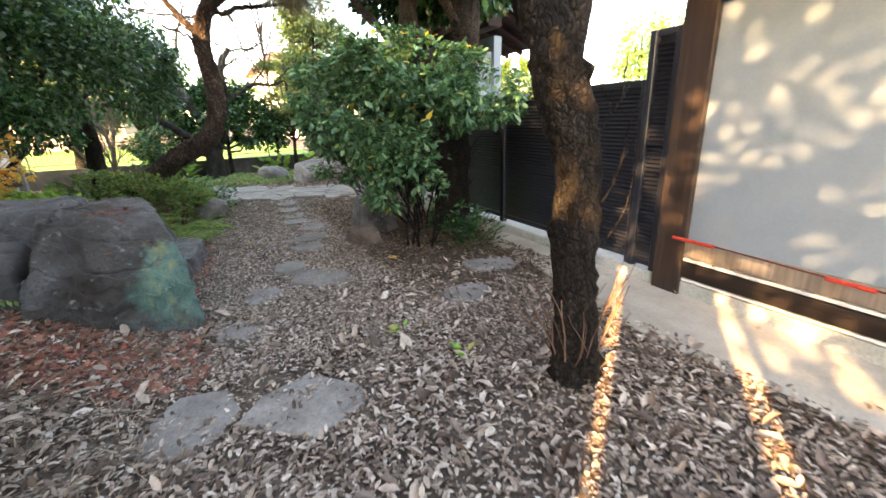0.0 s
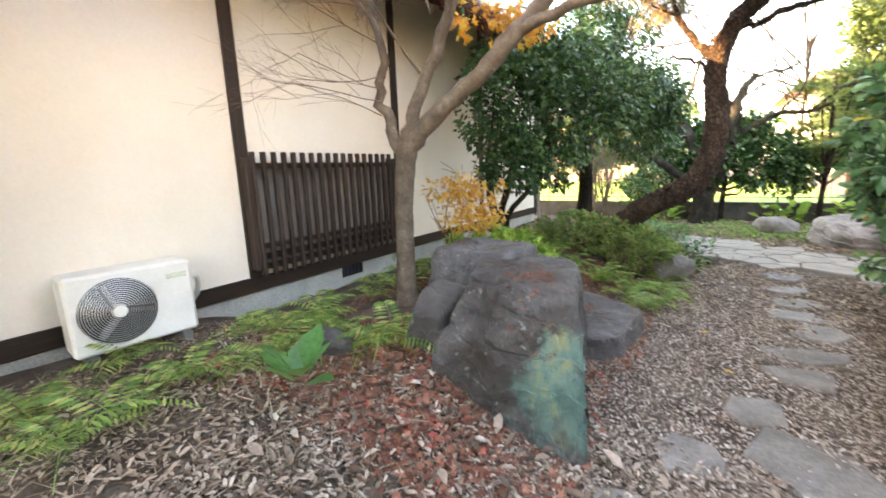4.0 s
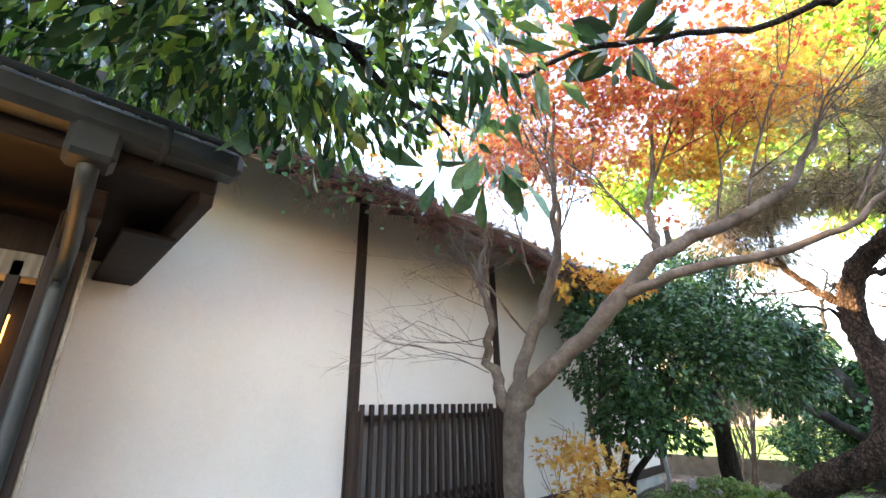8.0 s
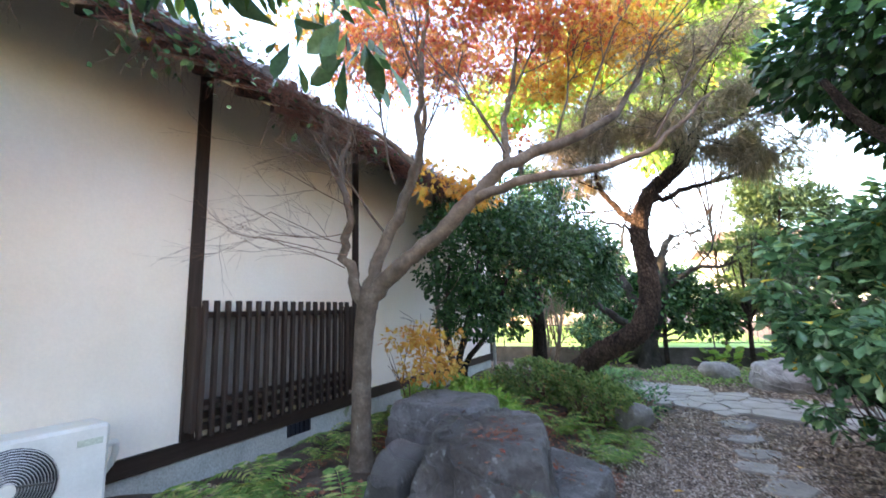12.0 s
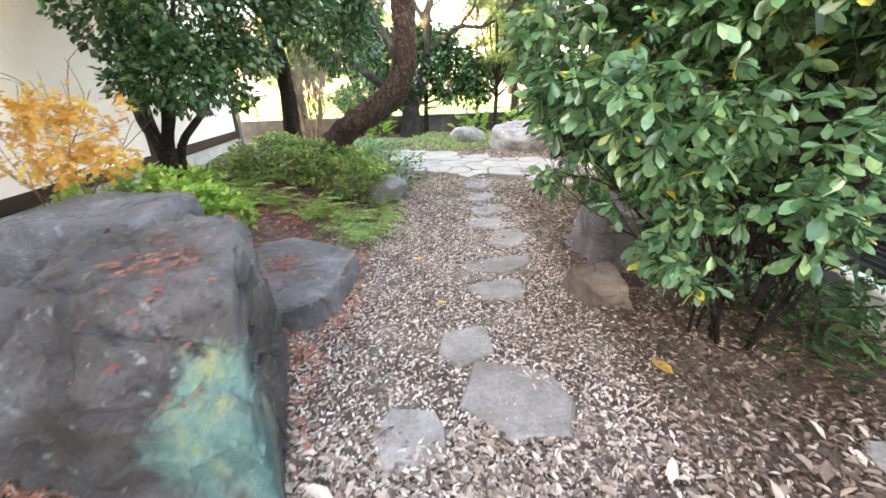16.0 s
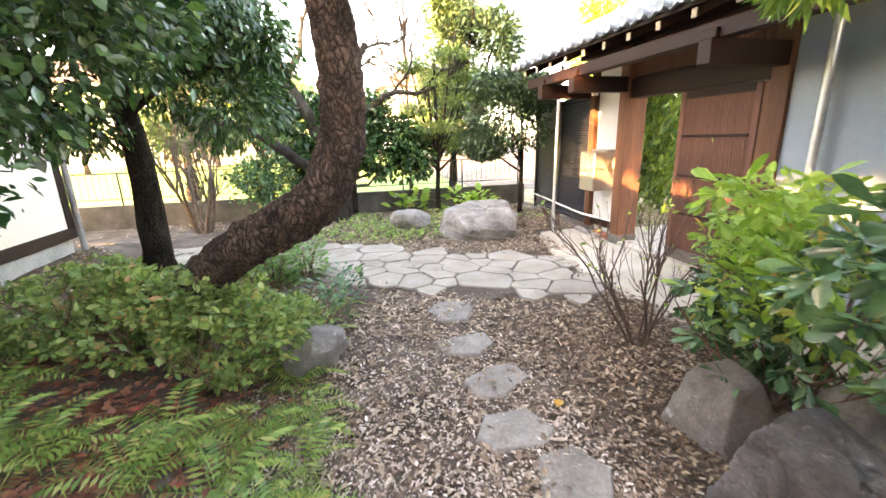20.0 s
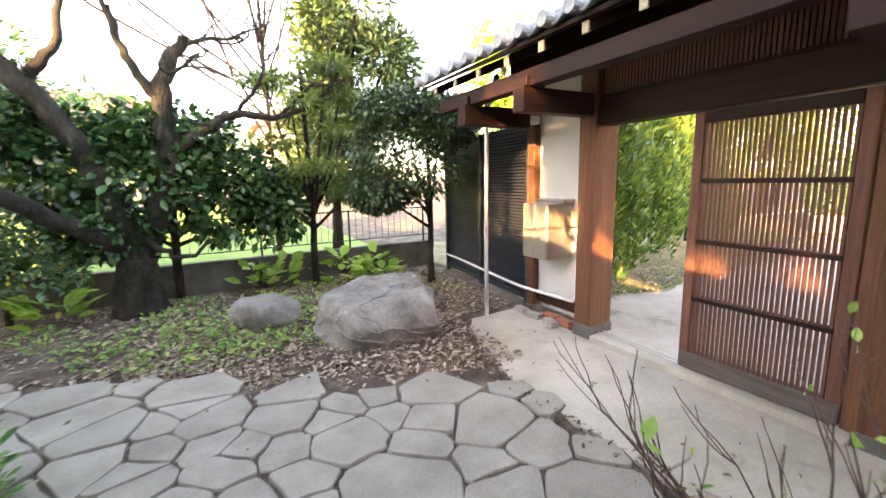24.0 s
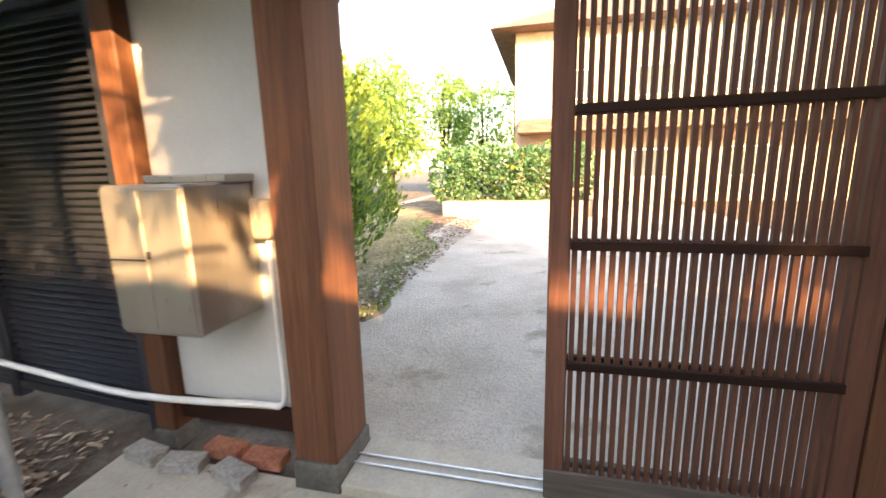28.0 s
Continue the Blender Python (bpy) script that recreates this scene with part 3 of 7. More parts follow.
for y0, y1 in ((5.5, 5.85), (9.4, 9.72)):
    v = rel(part("vent", box_bm(HX - 0.1, HX - 0.012, y0, y1, 0.3, 0.44, 0.004), METAL_BLACK), found)
    for k in range(5):
        rel(part("bar", box_bm(HX - 0.015, HX + 0.004, y0 + 0.04 + k * 0.065, y0 + 0.055 + k * 0.065, 0.31, 0.43, 0), METAL_BLACK), found)
for y0 in (4.31, 6.57, 9.0, 11.76):
    rel(part("post", box_bm(HX - 0.1, HX + 0.022, y0, y0 + 0.125, 0.585, 4.1), DARK_WOOD), house)
# eaves: a sloping soffit, rafters, a fascia and the roof above
EX, EZ, WZ = -3.2, 3.58, 3.95
roof = rel(part("roof", bmesh.new(), TILE), house)
bm = bmesh.new()
prof = [(EX, EZ + 0.03), (EX, EZ + 0.12), (HX - 3.5, EZ + 2.0), (HX - 7.2, EZ + 0.1), (HX - 7.2, EZ), (HX - 3.5, EZ + 1.9), (HX, EZ + 0.46)]
va = [bm.verts.new((x, -1.9, z)) for x, z in prof]
vb = [bm.verts.new((x, 12.5, z)) for x, z in prof]
bm.faces.new(va)
bm.faces.new(vb[::-1])
for k in range(len(prof)):
    bm.faces.new((va[k], vb[k], vb[(k + 1) % len(prof)], va[(k + 1) % len(prof)]))
bmesh.ops.recalc_face_normals(bm, faces=bm.faces)
bm.to_mesh(roof.data)
bm.free()
rel(part("fascia", box_bm(EX - 0.02, EX + 0.012, -1.3, 12.5, EZ - 0.05, EZ + 0.07), DARK_WOOD_Y), house)
for k in range(31):
    y = -1.15 + k * 0.45
    slab_box("rafter", (HX - 0.02, y, EZ + 0.4), (EX - 0.03, y, EZ - 0.0), 0.06, 0.08, DARK_WOOD_Y, house)
rel(part("gable_closing", box_bm(HX - 6.2, HX - 0.6, 11.7, 11.8, 3.5, 3.95, 0), PLASTER), house)
for k in range(46):
    y = -1.03 + k * 0.295
    bmt = bmesh.new()
    bmesh.ops.create_cone(bmt, cap_ends=True, segments=8, radius1=0.05, radius2=0.05, depth=0.3)
    bmt.transform(pose(EX - 0.1, y, EZ + 0.155, 0, -67, 0))
    rel(part("eave_tile", bmt, TILE), house)

# unseen plain walls added behind the start; the south-west one blocks low sun
for nm, a in (("wall_south_west", (-3.4, -3.25, -9.0, -2.3, 0.0, 2.3)), ("wall_south", (-3.25, 7.0, -9.0, -8.85, 0.0, 2.3))):
    wq = part(nm, box_bm(*a, 0.01), PLASTER_GREY)
    tagged(wq, "unseen plain grey wall added to close the yard", "wall", kind="structure")
# slats added out of view, spaced so the sun throws strips on the ground
sf = thing("sun_slats", -3.3, -1.6, 0.0, "unseen dark slats added to cut the low sun into strips", "fence")
for y0, y1 in ((-2.3, -2.26), (-2.08, -1.95), (-1.945, -1.82), (-1.72, -1.605), (-1.6, -1.47), (-1.465, -1.32), (-1.2, -1.05), (-1.045, -0.7)):
    box("post", -3.36, -3.28, y0, y1, -0.02, 2.72, DARK_WOOD, sf)
for z0 in (0.3, 1.0, 2.63):
    box("rail", -3.28, -3.25, -2.3, -0.7, z0, z0 + 0.09, DARK_WOOD_Y, sf)

hp = fast_part("downpipe", *limb([[HX + 0.06, 11.9, 3.6, 0.04], [HX + 0.06, 11.9, 1.8, 0.04], [HX + 0.06, 11.9, -0.02, 0.04]], 3, 12, 0), surface("weathered_grey_pipe", (0.2, 0.2, 0.19), (0.28, 0.28, 0.27), (0.35, 0.35, 0.33), 4, 50, 0.6, 0.05), smooth=True)
tagged(hp, "weathered grey downpipe at the corner of the house", "downpipe")

# lattice over the window
lat = rel(part("window_lattice", box_bm(HX - 0.02, HX + 0.06, 4.36, 6.42, 0.74, 0.8), DARK_WOOD_Y), house)
lat["label"] = "dark brown timber lattice before a window"
glass_m = surface("dusty_window_board", (0.28, 0.26, 0.24), (0.36, 0.34, 0.31), (0.42, 0.4, 0.37), 2, 40, 0.7, 0.05, 0.003, stretch=[1, 6, 0.2])
rel(part("window_panel", box_bm(HX - 0.02, HX + 0.012, 4.4, 6.4, 0.66, 1.68), glass_m), lat)
rel(part("mullion", box_bm(HX, HX + 0.03, 5.36, 5.42, 0.66, 1.68), DARK_WOOD), lat)
for z0, z1 in ((0.655, 0.705), (0.86, 0.9), (1.62, 1.675)):
    rel(part("rail", box_bm(HX + 0.02, HX + 0.105, 4.34, 6.44, z0, z1), DARK_WOOD_Y), lat)
for k in range(18):
    y = 4.4 + k * 0.1125
    rel(part("slat", box_bm(HX + 0.1, HX + 0.15, y - 0.02, y + 0.02, 0.6, 1.775), DARK_WOOD), lat)
for y in (4.36, 6.42):
    rel(part("side_frame", box_bm(HX, HX + 0.12, y - 0.03, y + 0.03, 0.66, 1.72), DARK_WOOD), lat)

# porch: roof slab, beams, gutter, post with a downpipe, lattice screen and a lit pane
porch = thing("porch", -3.2, 1.2, gz(-3.2, 1.2), "dark timber porch with bronze gutter and lattice screen", "porch")
bm = bmesh.new()
prof = [(-2.38, 2.80), (-2.38, 2.88), (HX, 3.3), (HX, 3.2), (-3.2, 2.96)]
va = [bm.verts.new((x, -0.6, z)) for x, z in prof]
vb = [bm.verts.new((x, 2.48, z)) for x, z in prof]
bm.faces.new(va)
bm.faces.new(vb[::-1])
for k in range(len(prof)):
    bm.faces.new((va[k], vb[k], vb[(k + 1) % 5], va[(k + 1) % 5]))
bmesh.ops.recalc_face_normals(bm, faces=bm.faces)
rel(part("roof", bm, DARK_WOOD_Y), porch)
box("ceiling_board", HX, -2.45, 0.4, 2.4, 2.74, 2.77, DARK_WOOD_Y, porch)
box("verge_board", HX, -2.42, 2.4, 2.46, 2.62, 2.86, DARK_WOOD_Y, porch)
box("fascia", -2.46, -2.41, 0.35, 2.46, 2.68, 2.84, DARK_WOOD_Y, porch)
box("cross_beam", HX, -2.6, 1.98, 2.1, 2.5, 2.64, DARK_WOOD_Y, porch)
box("lower_shelf", HX, -2.95, 2.2, 2.44, 2.6, 2.625, DARK_WOOD_Y, porch)
box("gutter", -2.405, -2.255, 0.35, 2.52, 2.735, 2.86, BRONZE, porch, "", 0.03)
box("gutter_lip", -2.262, -2.24, 0.35, 2.53, 2.845, 2.875, BRONZE, porch, "", 0.008)
box("gutter_strap", -2.412, -2.248, 2.2, 2.225, 2.728, 2.868, BRONZE, porch, "", 0.004)
box("rain_head", -2.43, -2.27, 1.92, 2.08, 2.62, 2.84, BRONZE, porch, "bronze rain head", 0.02)
rel(fast_part("downpipe", *limb([[-2.36, 2.0, 2.66, 0.034], [-2.42, 2.01, 2.56, 0.034], [-2.9, 2.03, 2.46, 0.034], [-3.06, 2.03, 2.36, 0.034], [-3.09, 2.03, 2.1, 0.034], [-3.09, 2.03, 0.3, 0.034]], 4, 10, 0), BRONZE, None, "", True), porch)
box("post", -3.27, -3.12, 1.96, 2.1, gz(-3.2, 2.0) - 0.05, 2.7, DARK_WOOD, porch)
box("trim", -3.29, -3.14, 2.1, 2.125, gz(-3.2, 2.0) - 0.05, 2.6, CREAM, porch)
box("screen_beam", -3.3, -3.15, 0.4, 1.96, 2.34, 2.46, GREY_WOOD, porch)
box("screen_sill", -3.3, -3.15, 0.4, 1.96, 0.3, 0.5, DARK_WOOD_Y, porch)
for k in range(10):
    y = 0.5 + k * 0.15
    box("slat", -3.2, -3.15, y, y + 0.05, 0.5, 2.42, DARK_WOOD, porch)
lit, ln, ll, lb = node_mat("lamp_lit_pane")
lb.inputs["Base Color"].default_value = (0.8, 0.5, 0.2, 1)
lb.inputs["Emission Color"].default_value = (1.0, 0.5, 0.12, 1)
lb.inputs["Emission Strength"].default_value = 0.35
box("lit_pane", -3.42, -3.4, 0.4, 1.9, 0.9, 2.2, lit, porch, "pane glowing orange from the lamp inside", 0)
box("inner_wall", -3.5, -3.44, 0.3, 2.0, 0.2, 2.72, DARK_WOOD, porch)

# air conditioner
ac = thing("air_conditioner", -3.9, 3.22, gz(-3.9, 3.2), "ivory outdoor air conditioner unit with round fan grille", "air conditioner")
turn = pose(-3.86, 3.24, 0.42, 0, 0, -6)


def turned(name, bm, material, root, label="", smooth_it=False):
    bm.transform(turn)
    return rel(part(name, bm, material, None, label, smooth_it), root)


body = turned("casing", box_bm(-0.14, 0.14, -0.37, 0.37, 0.0, 0.54, 0.02), WHITE_METAL, ac)
bm = bmesh.new()
for k in range(14):
    r = 0.035 + k * 0.0142
    ring_v, ring_f = limb([[0.158, -0.1 + r * math.cos(a), 0.27 + r * math.sin(a), 0.003] for a in np.linspace(0, 2 * math.pi, 25)], 1, 4, 0)
    vs = [bm.verts.new(v) for v in ring_v]
    for q in ring_f:
        bm.faces.new([vs[i] for i in q])
turned("fan_grille", bm, GALV, ac, "grey wire fan grille")
bm = bmesh.new()
bmesh.ops.create_cone(bm, cap_ends=True, segments=32, radius1=0.225, radius2=0.225, depth=0.012)
bm.transform(pose(0.139, -0.1, 0.27, 0, 90, 0))
turned("fan_recess", bm, METAL_BLACK, ac)
bm = bmesh.new()
bmesh.ops.create_cone(bm, cap_ends=True, segments=20, radius1=0.045, radius2=0.04, depth=0.03)
bm.transform(pose(0.155, -0.1, 0.27, 0, 90, 0))
turned("hub", bm, WHITE_METAL, ac)
for k in range(3):
    bm = box_bm(-0.004, 0.004, -0.035, 0.035, 0.03, 0.2, 0)
    bm.transform(pose(0.147, -0.1, 0.27, 0, 0, 0) @ pose(0, 0, 0, k * 120 + 20, 0, 0) @ pose(0, 0, 0, 0, 0, 25))
    turned("fan_blade", bm, GREY_PLASTIC, ac)
turned("label_plate", box_bm(0.139, 0.143, 0.2, 0.33, 0.42, 0.46, 0), surface("pale_green_plate", (0.5, 0.55, 0.45), (0.55, 0.6, 0.5), (0.6, 0.65, 0.55), 9, 60, 0.5, 0), ac)
for y in (-0.28, 0.28):
    turned("foot", box_bm(-0.17, 0.17, y - 0.03, y + 0.03, -0.09, 0.0), GREY_PLASTIC, ac)
hose = limb([[0.0, 0.36, 0.35, 0.022], [0.02, 0.44, 0.38, 0.022], [-0.05, 0.46, 0.25, 0.022], [-0.16, 0.42, 0.12, 0.022]], 4, 8, 0)
bm = bmesh.new()
vs = [bm.verts.new(v) for v in hose[0]]
for q in hose[1]:
    bm.faces.new([vs[i] for i in q])
turned("pipe_wrap", bm, WHITE_METAL, ac, "taped refrigerant pipes", True)

# ---- storehouse at the right of the start, and the black louvre fence ----
BX = 2.58
store = thing("storehouse", BX, 0.5, 0.0, "pale grey storehouse wall with dark timber frame", "building")
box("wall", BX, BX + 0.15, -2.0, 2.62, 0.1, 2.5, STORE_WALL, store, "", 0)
box("corner_post", BX - 0.045, BX + 0.12, 2.6, 2.84, 0.0, 2.5, DARK_WOOD, store)
box("lower_beam", BX - 0.035, BX + 0.1, -2.0, 2.6, 0.33, 0.46, GREY_WOOD, store)
box("white_strip", BX - 0.03, BX + 0.1, -2.0, 2.6, 0.295, 0.32, WHITE_METAL, store)
box("sill_beam", BX - 0.03, BX + 0.1, -2.0, 2.6, 0.16, 0.285, DARK_WOOD_Y, store)
box("white_strip", BX - 0.025, BX + 0.1, -2.0, 2.6, 0.13, 0.15, WHITE_METAL, store)
box("footing", BX - 0.02, BX + 0.1, -2.0, 2.62, 0.0, 0.12, FOUNDATION, store)
box("wall_plate", BX - 0.04, BX + 0.1, -2.0, 2.6, 2.12, 2.3, DARK_WOOD_Y, store)
box("end_wall", BX + 0.15, BX + 4, 2.62, 2.75, 0.0, 2.5, PLASTER_GREY, store, "", 0)
box("eave_board", BX - 0.55, BX + 4, -2.0, 3.0, 2.42, 2.56, DARK_WOOD_Y, store)
cord = limb([[BX - 0.1, 2.62, 0.5, 0.006], [BX - 0.2, 1.6, 0.5, 0.006], [BX - 0.25, 0.4, 0.49, 0.006], [BX - 0.25, -1.9, 0.5, 0.006]], 4, 6, 0)
rope = fast_part("cord", *cord, surface("dark_maroon_cord", (0.05, 0.012, 0.01), (0.1, 0.02, 0.018), (0.16, 0.03, 0.025), 20, 90, 0.7, 0.1, 0.002))
tagged(rope, "thin dark red cord strung along the storehouse wall", "cord")
for y, le in ((2.48, 0.32), (1.55, 0.22)):
    rel(fast_part("red_sleeve", *limb([[BX - 0.12 - (2.62 - y) * 0.09, y + le / 2, 0.5, 0.013], [BX - 0.13 - (2.62 - y) * 0.09, y - le / 2, 0.5, 0.013]], 2, 8, 0), RED_CORD, None, "bright red sleeve on the cord"), rope)


def louvre(name, a, b, z0, z1, panels, label, pitch=0.036, root=None):
    """A black louvre fence from a to b (x, y): posts, rails and slats, panel by panel."""
    a, b = Vector((*a, 0)), Vector((*b, 0))
    root = root or thing(name, a.x, a.y, 0.0, label, "fence")
    n = len(panels)
    way = (b - a).normalized()
    side = Vector((-way.y, way.x, 0))
    length = (b - a).length
    for k, (s0, s1) in enumerate(panels):
        p, q = a + way * s0, a + way * s1
        m = Matrix((way, side, Vector((0, 0, 1)))).transposed().to_4x4()
        m.translation = p
        le = s1 - s0
        for s in (0.0, le):
            bm = box_bm(s - 0.03, s + 0.03, -0.035, 0.035, z0 - 0.12, z1)
            bm.transform(m)
            rel(part("post", bm, METAL_BLACK), root)
        for z in (z0, z1 - 0.05):
            bm = box_bm(0.03, le - 0.03, -0.025, 0.025, z, z + 0.05, 0.003)
            bm.transform(m)
            rel(part("rail", bm, METAL_BLACK), root)
        count = int((z1 - z0 - 0.12) / pitch)
        bm = box_bm(0.03, le - 0.03, -0.016, 0.016, -0.004, 0.004, 0)
        bm.transform(pose(0, 0, 0, -38, 0, 0))
        me = bpy.data.meshes.new("slat")
        bm.to_mesh(me)
        bm.free()
        me.materials.append(METAL_BLACK)
        for j in range(count):
            ob = new("slat", me)
            ob.matrix_basis = m @ Matrix.Translation((0, 0, z0 + 0.07 + j * pitch))
            rel(ob, root)
        bm = box_bm(0.02, le - 0.02, -0.026, -0.02, z0 + 0.02, z1 - 0.02, 0)
        bm.transform(m)
        rel(part("backing_sheet", bm, METAL_BLACK), root)
    return root


louvre("louvre_fence", (2.64, 3.16), (2.64, 6.6), 0.16, 1.69, [(0.0, 1.96), (1.98, 3.4)], "black metal louvre fence on a pale kerb")
louvre("louvre_fence", (2.62, 2.86), (2.62, 3.14), 0.14, 2.04, [(0.03, 0.25)], "tall narrow black louvre panel beside the storehouse")
kerb = part("kerb", box_bm(2.56, 2.74, 2.86, 6.6, 0.0, 0.11, 0.012), FOUNDATION)
tagged(kerb, "pale concrete kerb under the louvre fence", "kerb", kind="structure")
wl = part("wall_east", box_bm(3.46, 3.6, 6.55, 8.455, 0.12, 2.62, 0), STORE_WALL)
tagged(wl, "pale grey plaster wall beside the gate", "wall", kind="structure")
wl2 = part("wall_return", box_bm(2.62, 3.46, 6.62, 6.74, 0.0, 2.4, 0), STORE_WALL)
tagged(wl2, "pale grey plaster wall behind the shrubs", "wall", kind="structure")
dp = fast_part("downpipe", *limb([[3.36, 8.1, 2.6, 0.035], [3.36, 8.1, 1.5, 0.035], [3.36, 8.1, 0.02, 0.035]], 3, 12, 0), GALV, smooth=True)
tagged(dp, "galvanised downpipe standing before the plaster wall", "downpipe")

# ---- gate ----
GXP = 3.52
gate = thing("gatehouse", GXP, 10.0, 0.0, "reddish brown timber gate with tiled roof and sliding slatted door", "gate")
box("gate_post", 3.385, 3.69, 10.6, 10.8, 0.14, 2.76, GATE_WOOD, gate)
box("post_shoe", 3.375, 3.7, 10.59, 10.81, 0.0, 0.14, BLOCK, gate, "dark grey stone post shoe")
box("gate_post", GXP - 0.1, GXP + 0.1, 8.46, 8.64, 0.1, 2.76, GATE_WOOD, gate)
box("post_shoe", GXP - 0.11, GXP + 0.11, 8.45, 8.65, 0.0, 0.1, BLOCK, gate, "dark grey stone post shoe")
box("door_jamb", GXP - 0.05, GXP + 0.09, 8.645, 8.725, 0.056, 2.06, GATE_WOOD, gate)
box("end_post", GXP - 0.03, GXP + 0.1, 11.56, 11.68, 0.1, 2.76, GATE_WOOD, gate)
box("post_shoe", GXP - 0.04, GXP + 0.11, 11.55, 11.69, 0.0, 0.1, BLOCK, gate, "dark grey stone post shoe")
box("wall_panel", 3.575, 3.63, 10.8, 11.56, 0.26, 2.76, PLASTER_GREY, gate, "pale grey plaster panel", 0)
box("bottom_rail", 3.54, 3.66, 10.8, 11.56, 0.15, 0.26, GATE_WOOD_Y, gate)
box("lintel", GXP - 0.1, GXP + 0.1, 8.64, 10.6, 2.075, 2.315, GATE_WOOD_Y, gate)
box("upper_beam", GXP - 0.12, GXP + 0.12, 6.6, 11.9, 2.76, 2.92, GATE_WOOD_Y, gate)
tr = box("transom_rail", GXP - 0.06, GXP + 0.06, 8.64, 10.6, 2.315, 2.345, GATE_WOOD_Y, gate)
bm = box_bm(-0.014, 0.014, -0.011, 0.011, 0, 0.415, 0)
slat_me = bpy.data.meshes.new("transom_slat")
bm.to_mesh(slat_me)
bm.free()
slat_me.materials.append(DOOR_WOOD)
for k in range(61):
    ob = new("transom_slat", slat_me)
    ob.matrix_basis = pose(GXP - 0.045, 8.67 + k * 0.0318, 2.345)
    rel(ob, gate)
box("transom_board", GXP + 0.0, GXP + 0.015, 8.64, 10.6, 2.345, 2.76, GATE_WOOD_Y, gate)
sill = box("threshold", GXP - 0.14, GXP + 0.2, 8.65, 10.59, 0.0, 0.055, CONCRETE, gate, "pale concrete threshold with a steel rail")
box("steel_rail", GXP - 0.005, GXP + 0.005, 8.76, 10.6, 0.055, 0.066, GALV, gate)
box("steel_rail", GXP + 0.055, GXP + 0.065, 8.76, 10.6, 0.055, 0.066, GALV, gate)
# sliding doors, one before the other
for dx, label in ((-0.03, "sliding door of fine vertical slats"), (0.03, "second sliding door behind the first")):
    door = box("door", GXP - 0.02 + dx, GXP + 0.02 + dx, 8.735, 9.745, 0.066, 0.2, GREY_RAIL, gate, label)
    x0, x1 = GXP - 0.02 + dx, GXP + 0.02 + dx
    for y0 in (8.735, 9.67):
        rel(part("stile", box_bm(x0, x1, y0, y0 + 0.075, 0.2, 2.06), DOOR_WOOD), door)
    rel(part("top_rail", box_bm(x0, x1, 8.81, 9.67, 1.98, 2.06), GATE_WOOD_Y), door)
    for z in (0.632, 1.085, 1.545):
        rel(part("cross_rail", box_bm(x0 - 0.008, x0 + 0.016, 8.81, 9.67, z, z + 0.032, 0.003), GATE_WOOD_Y), door)
    if dx < 0:
        bm = box_bm(-0.008, 0.012, -0.0092, 0.0092, 0.2, 1.98, 0)
        me = bpy.data.meshes.new("slat")
        bm.to_mesh(me)
        bm.free()
        me.materials.append(DOOR_WOOD)
        for k in range(27):
            ob = new("slat", me)
            ob.matrix_basis = pose(GXP - 0.004 + dx, 8.826 + k * 0.0319, 0)
            rel(ob, door)
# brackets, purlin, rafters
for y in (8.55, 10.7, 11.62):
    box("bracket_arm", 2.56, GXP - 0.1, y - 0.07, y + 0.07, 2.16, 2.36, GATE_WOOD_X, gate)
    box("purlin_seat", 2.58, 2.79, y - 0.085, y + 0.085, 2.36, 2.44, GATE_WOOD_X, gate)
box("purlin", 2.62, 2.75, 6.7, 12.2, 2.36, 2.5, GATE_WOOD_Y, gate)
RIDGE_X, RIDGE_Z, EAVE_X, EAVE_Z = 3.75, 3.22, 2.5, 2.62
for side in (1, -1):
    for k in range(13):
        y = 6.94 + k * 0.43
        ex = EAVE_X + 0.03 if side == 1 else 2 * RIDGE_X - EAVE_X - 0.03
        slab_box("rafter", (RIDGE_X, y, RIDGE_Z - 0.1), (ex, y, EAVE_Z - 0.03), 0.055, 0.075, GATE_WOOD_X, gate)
        if side == 1:
            box("rafter_end", ex - 0.012, ex + 0.004, y - 0.028, y + 0.028, EAVE_Z - 0.07, EAVE_Z + 0.005, CREAM, gate, "cream painted rafter end", 0.002)
slope = (RIDGE_Z - EAVE_Z) / (RIDGE_X - EAVE_X)
for side in (1, -1):
    bm = bmesh.new()
    e = EAVE_X if side == 1 else 2 * RIDGE_X - EAVE_X
    cs = [(e, EAVE_Z + 0.02), (RIDGE_X, RIDGE_Z - 0.04), (RIDGE_X, RIDGE_Z), (e, EAVE_Z + 0.05)]
    va = [bm.verts.new((x, 6.6, z)) for x, z in cs]
    vb = [bm.verts.new((x, 12.35, z)) for x, z in cs]
    bm.faces.new(va)
    bm.faces.new(vb[::-1])
    for k in range(4):
        bm.faces.new((va[k], vb[k], vb[(k + 1) % 4], va[(k + 1) % 4]))
    bmesh.ops.recalc_face_normals(bm, faces=bm.faces)
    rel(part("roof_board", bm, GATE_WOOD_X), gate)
# roof tiles: rows of pan and roll, the eave row with round ends
us = np.linspace(0, 2 * np.pi, 9)
wave_y = np.linspace(0, 0.26, 9)
wave_z = 0.03 * np.cos(us) + 0.012 * np.cos(2 * us)
ln_x = 0.3
v = [(dx, y, z + h) for dx, z in ((0, 0.0), (ln_x, ln_x * slope)) for y, zz in zip(wave_y, wave_z) for h, z in ((0.0, z + zz),)]
v += [(dx, y, z - 0.02) for dx, y, z in v]
fq = []
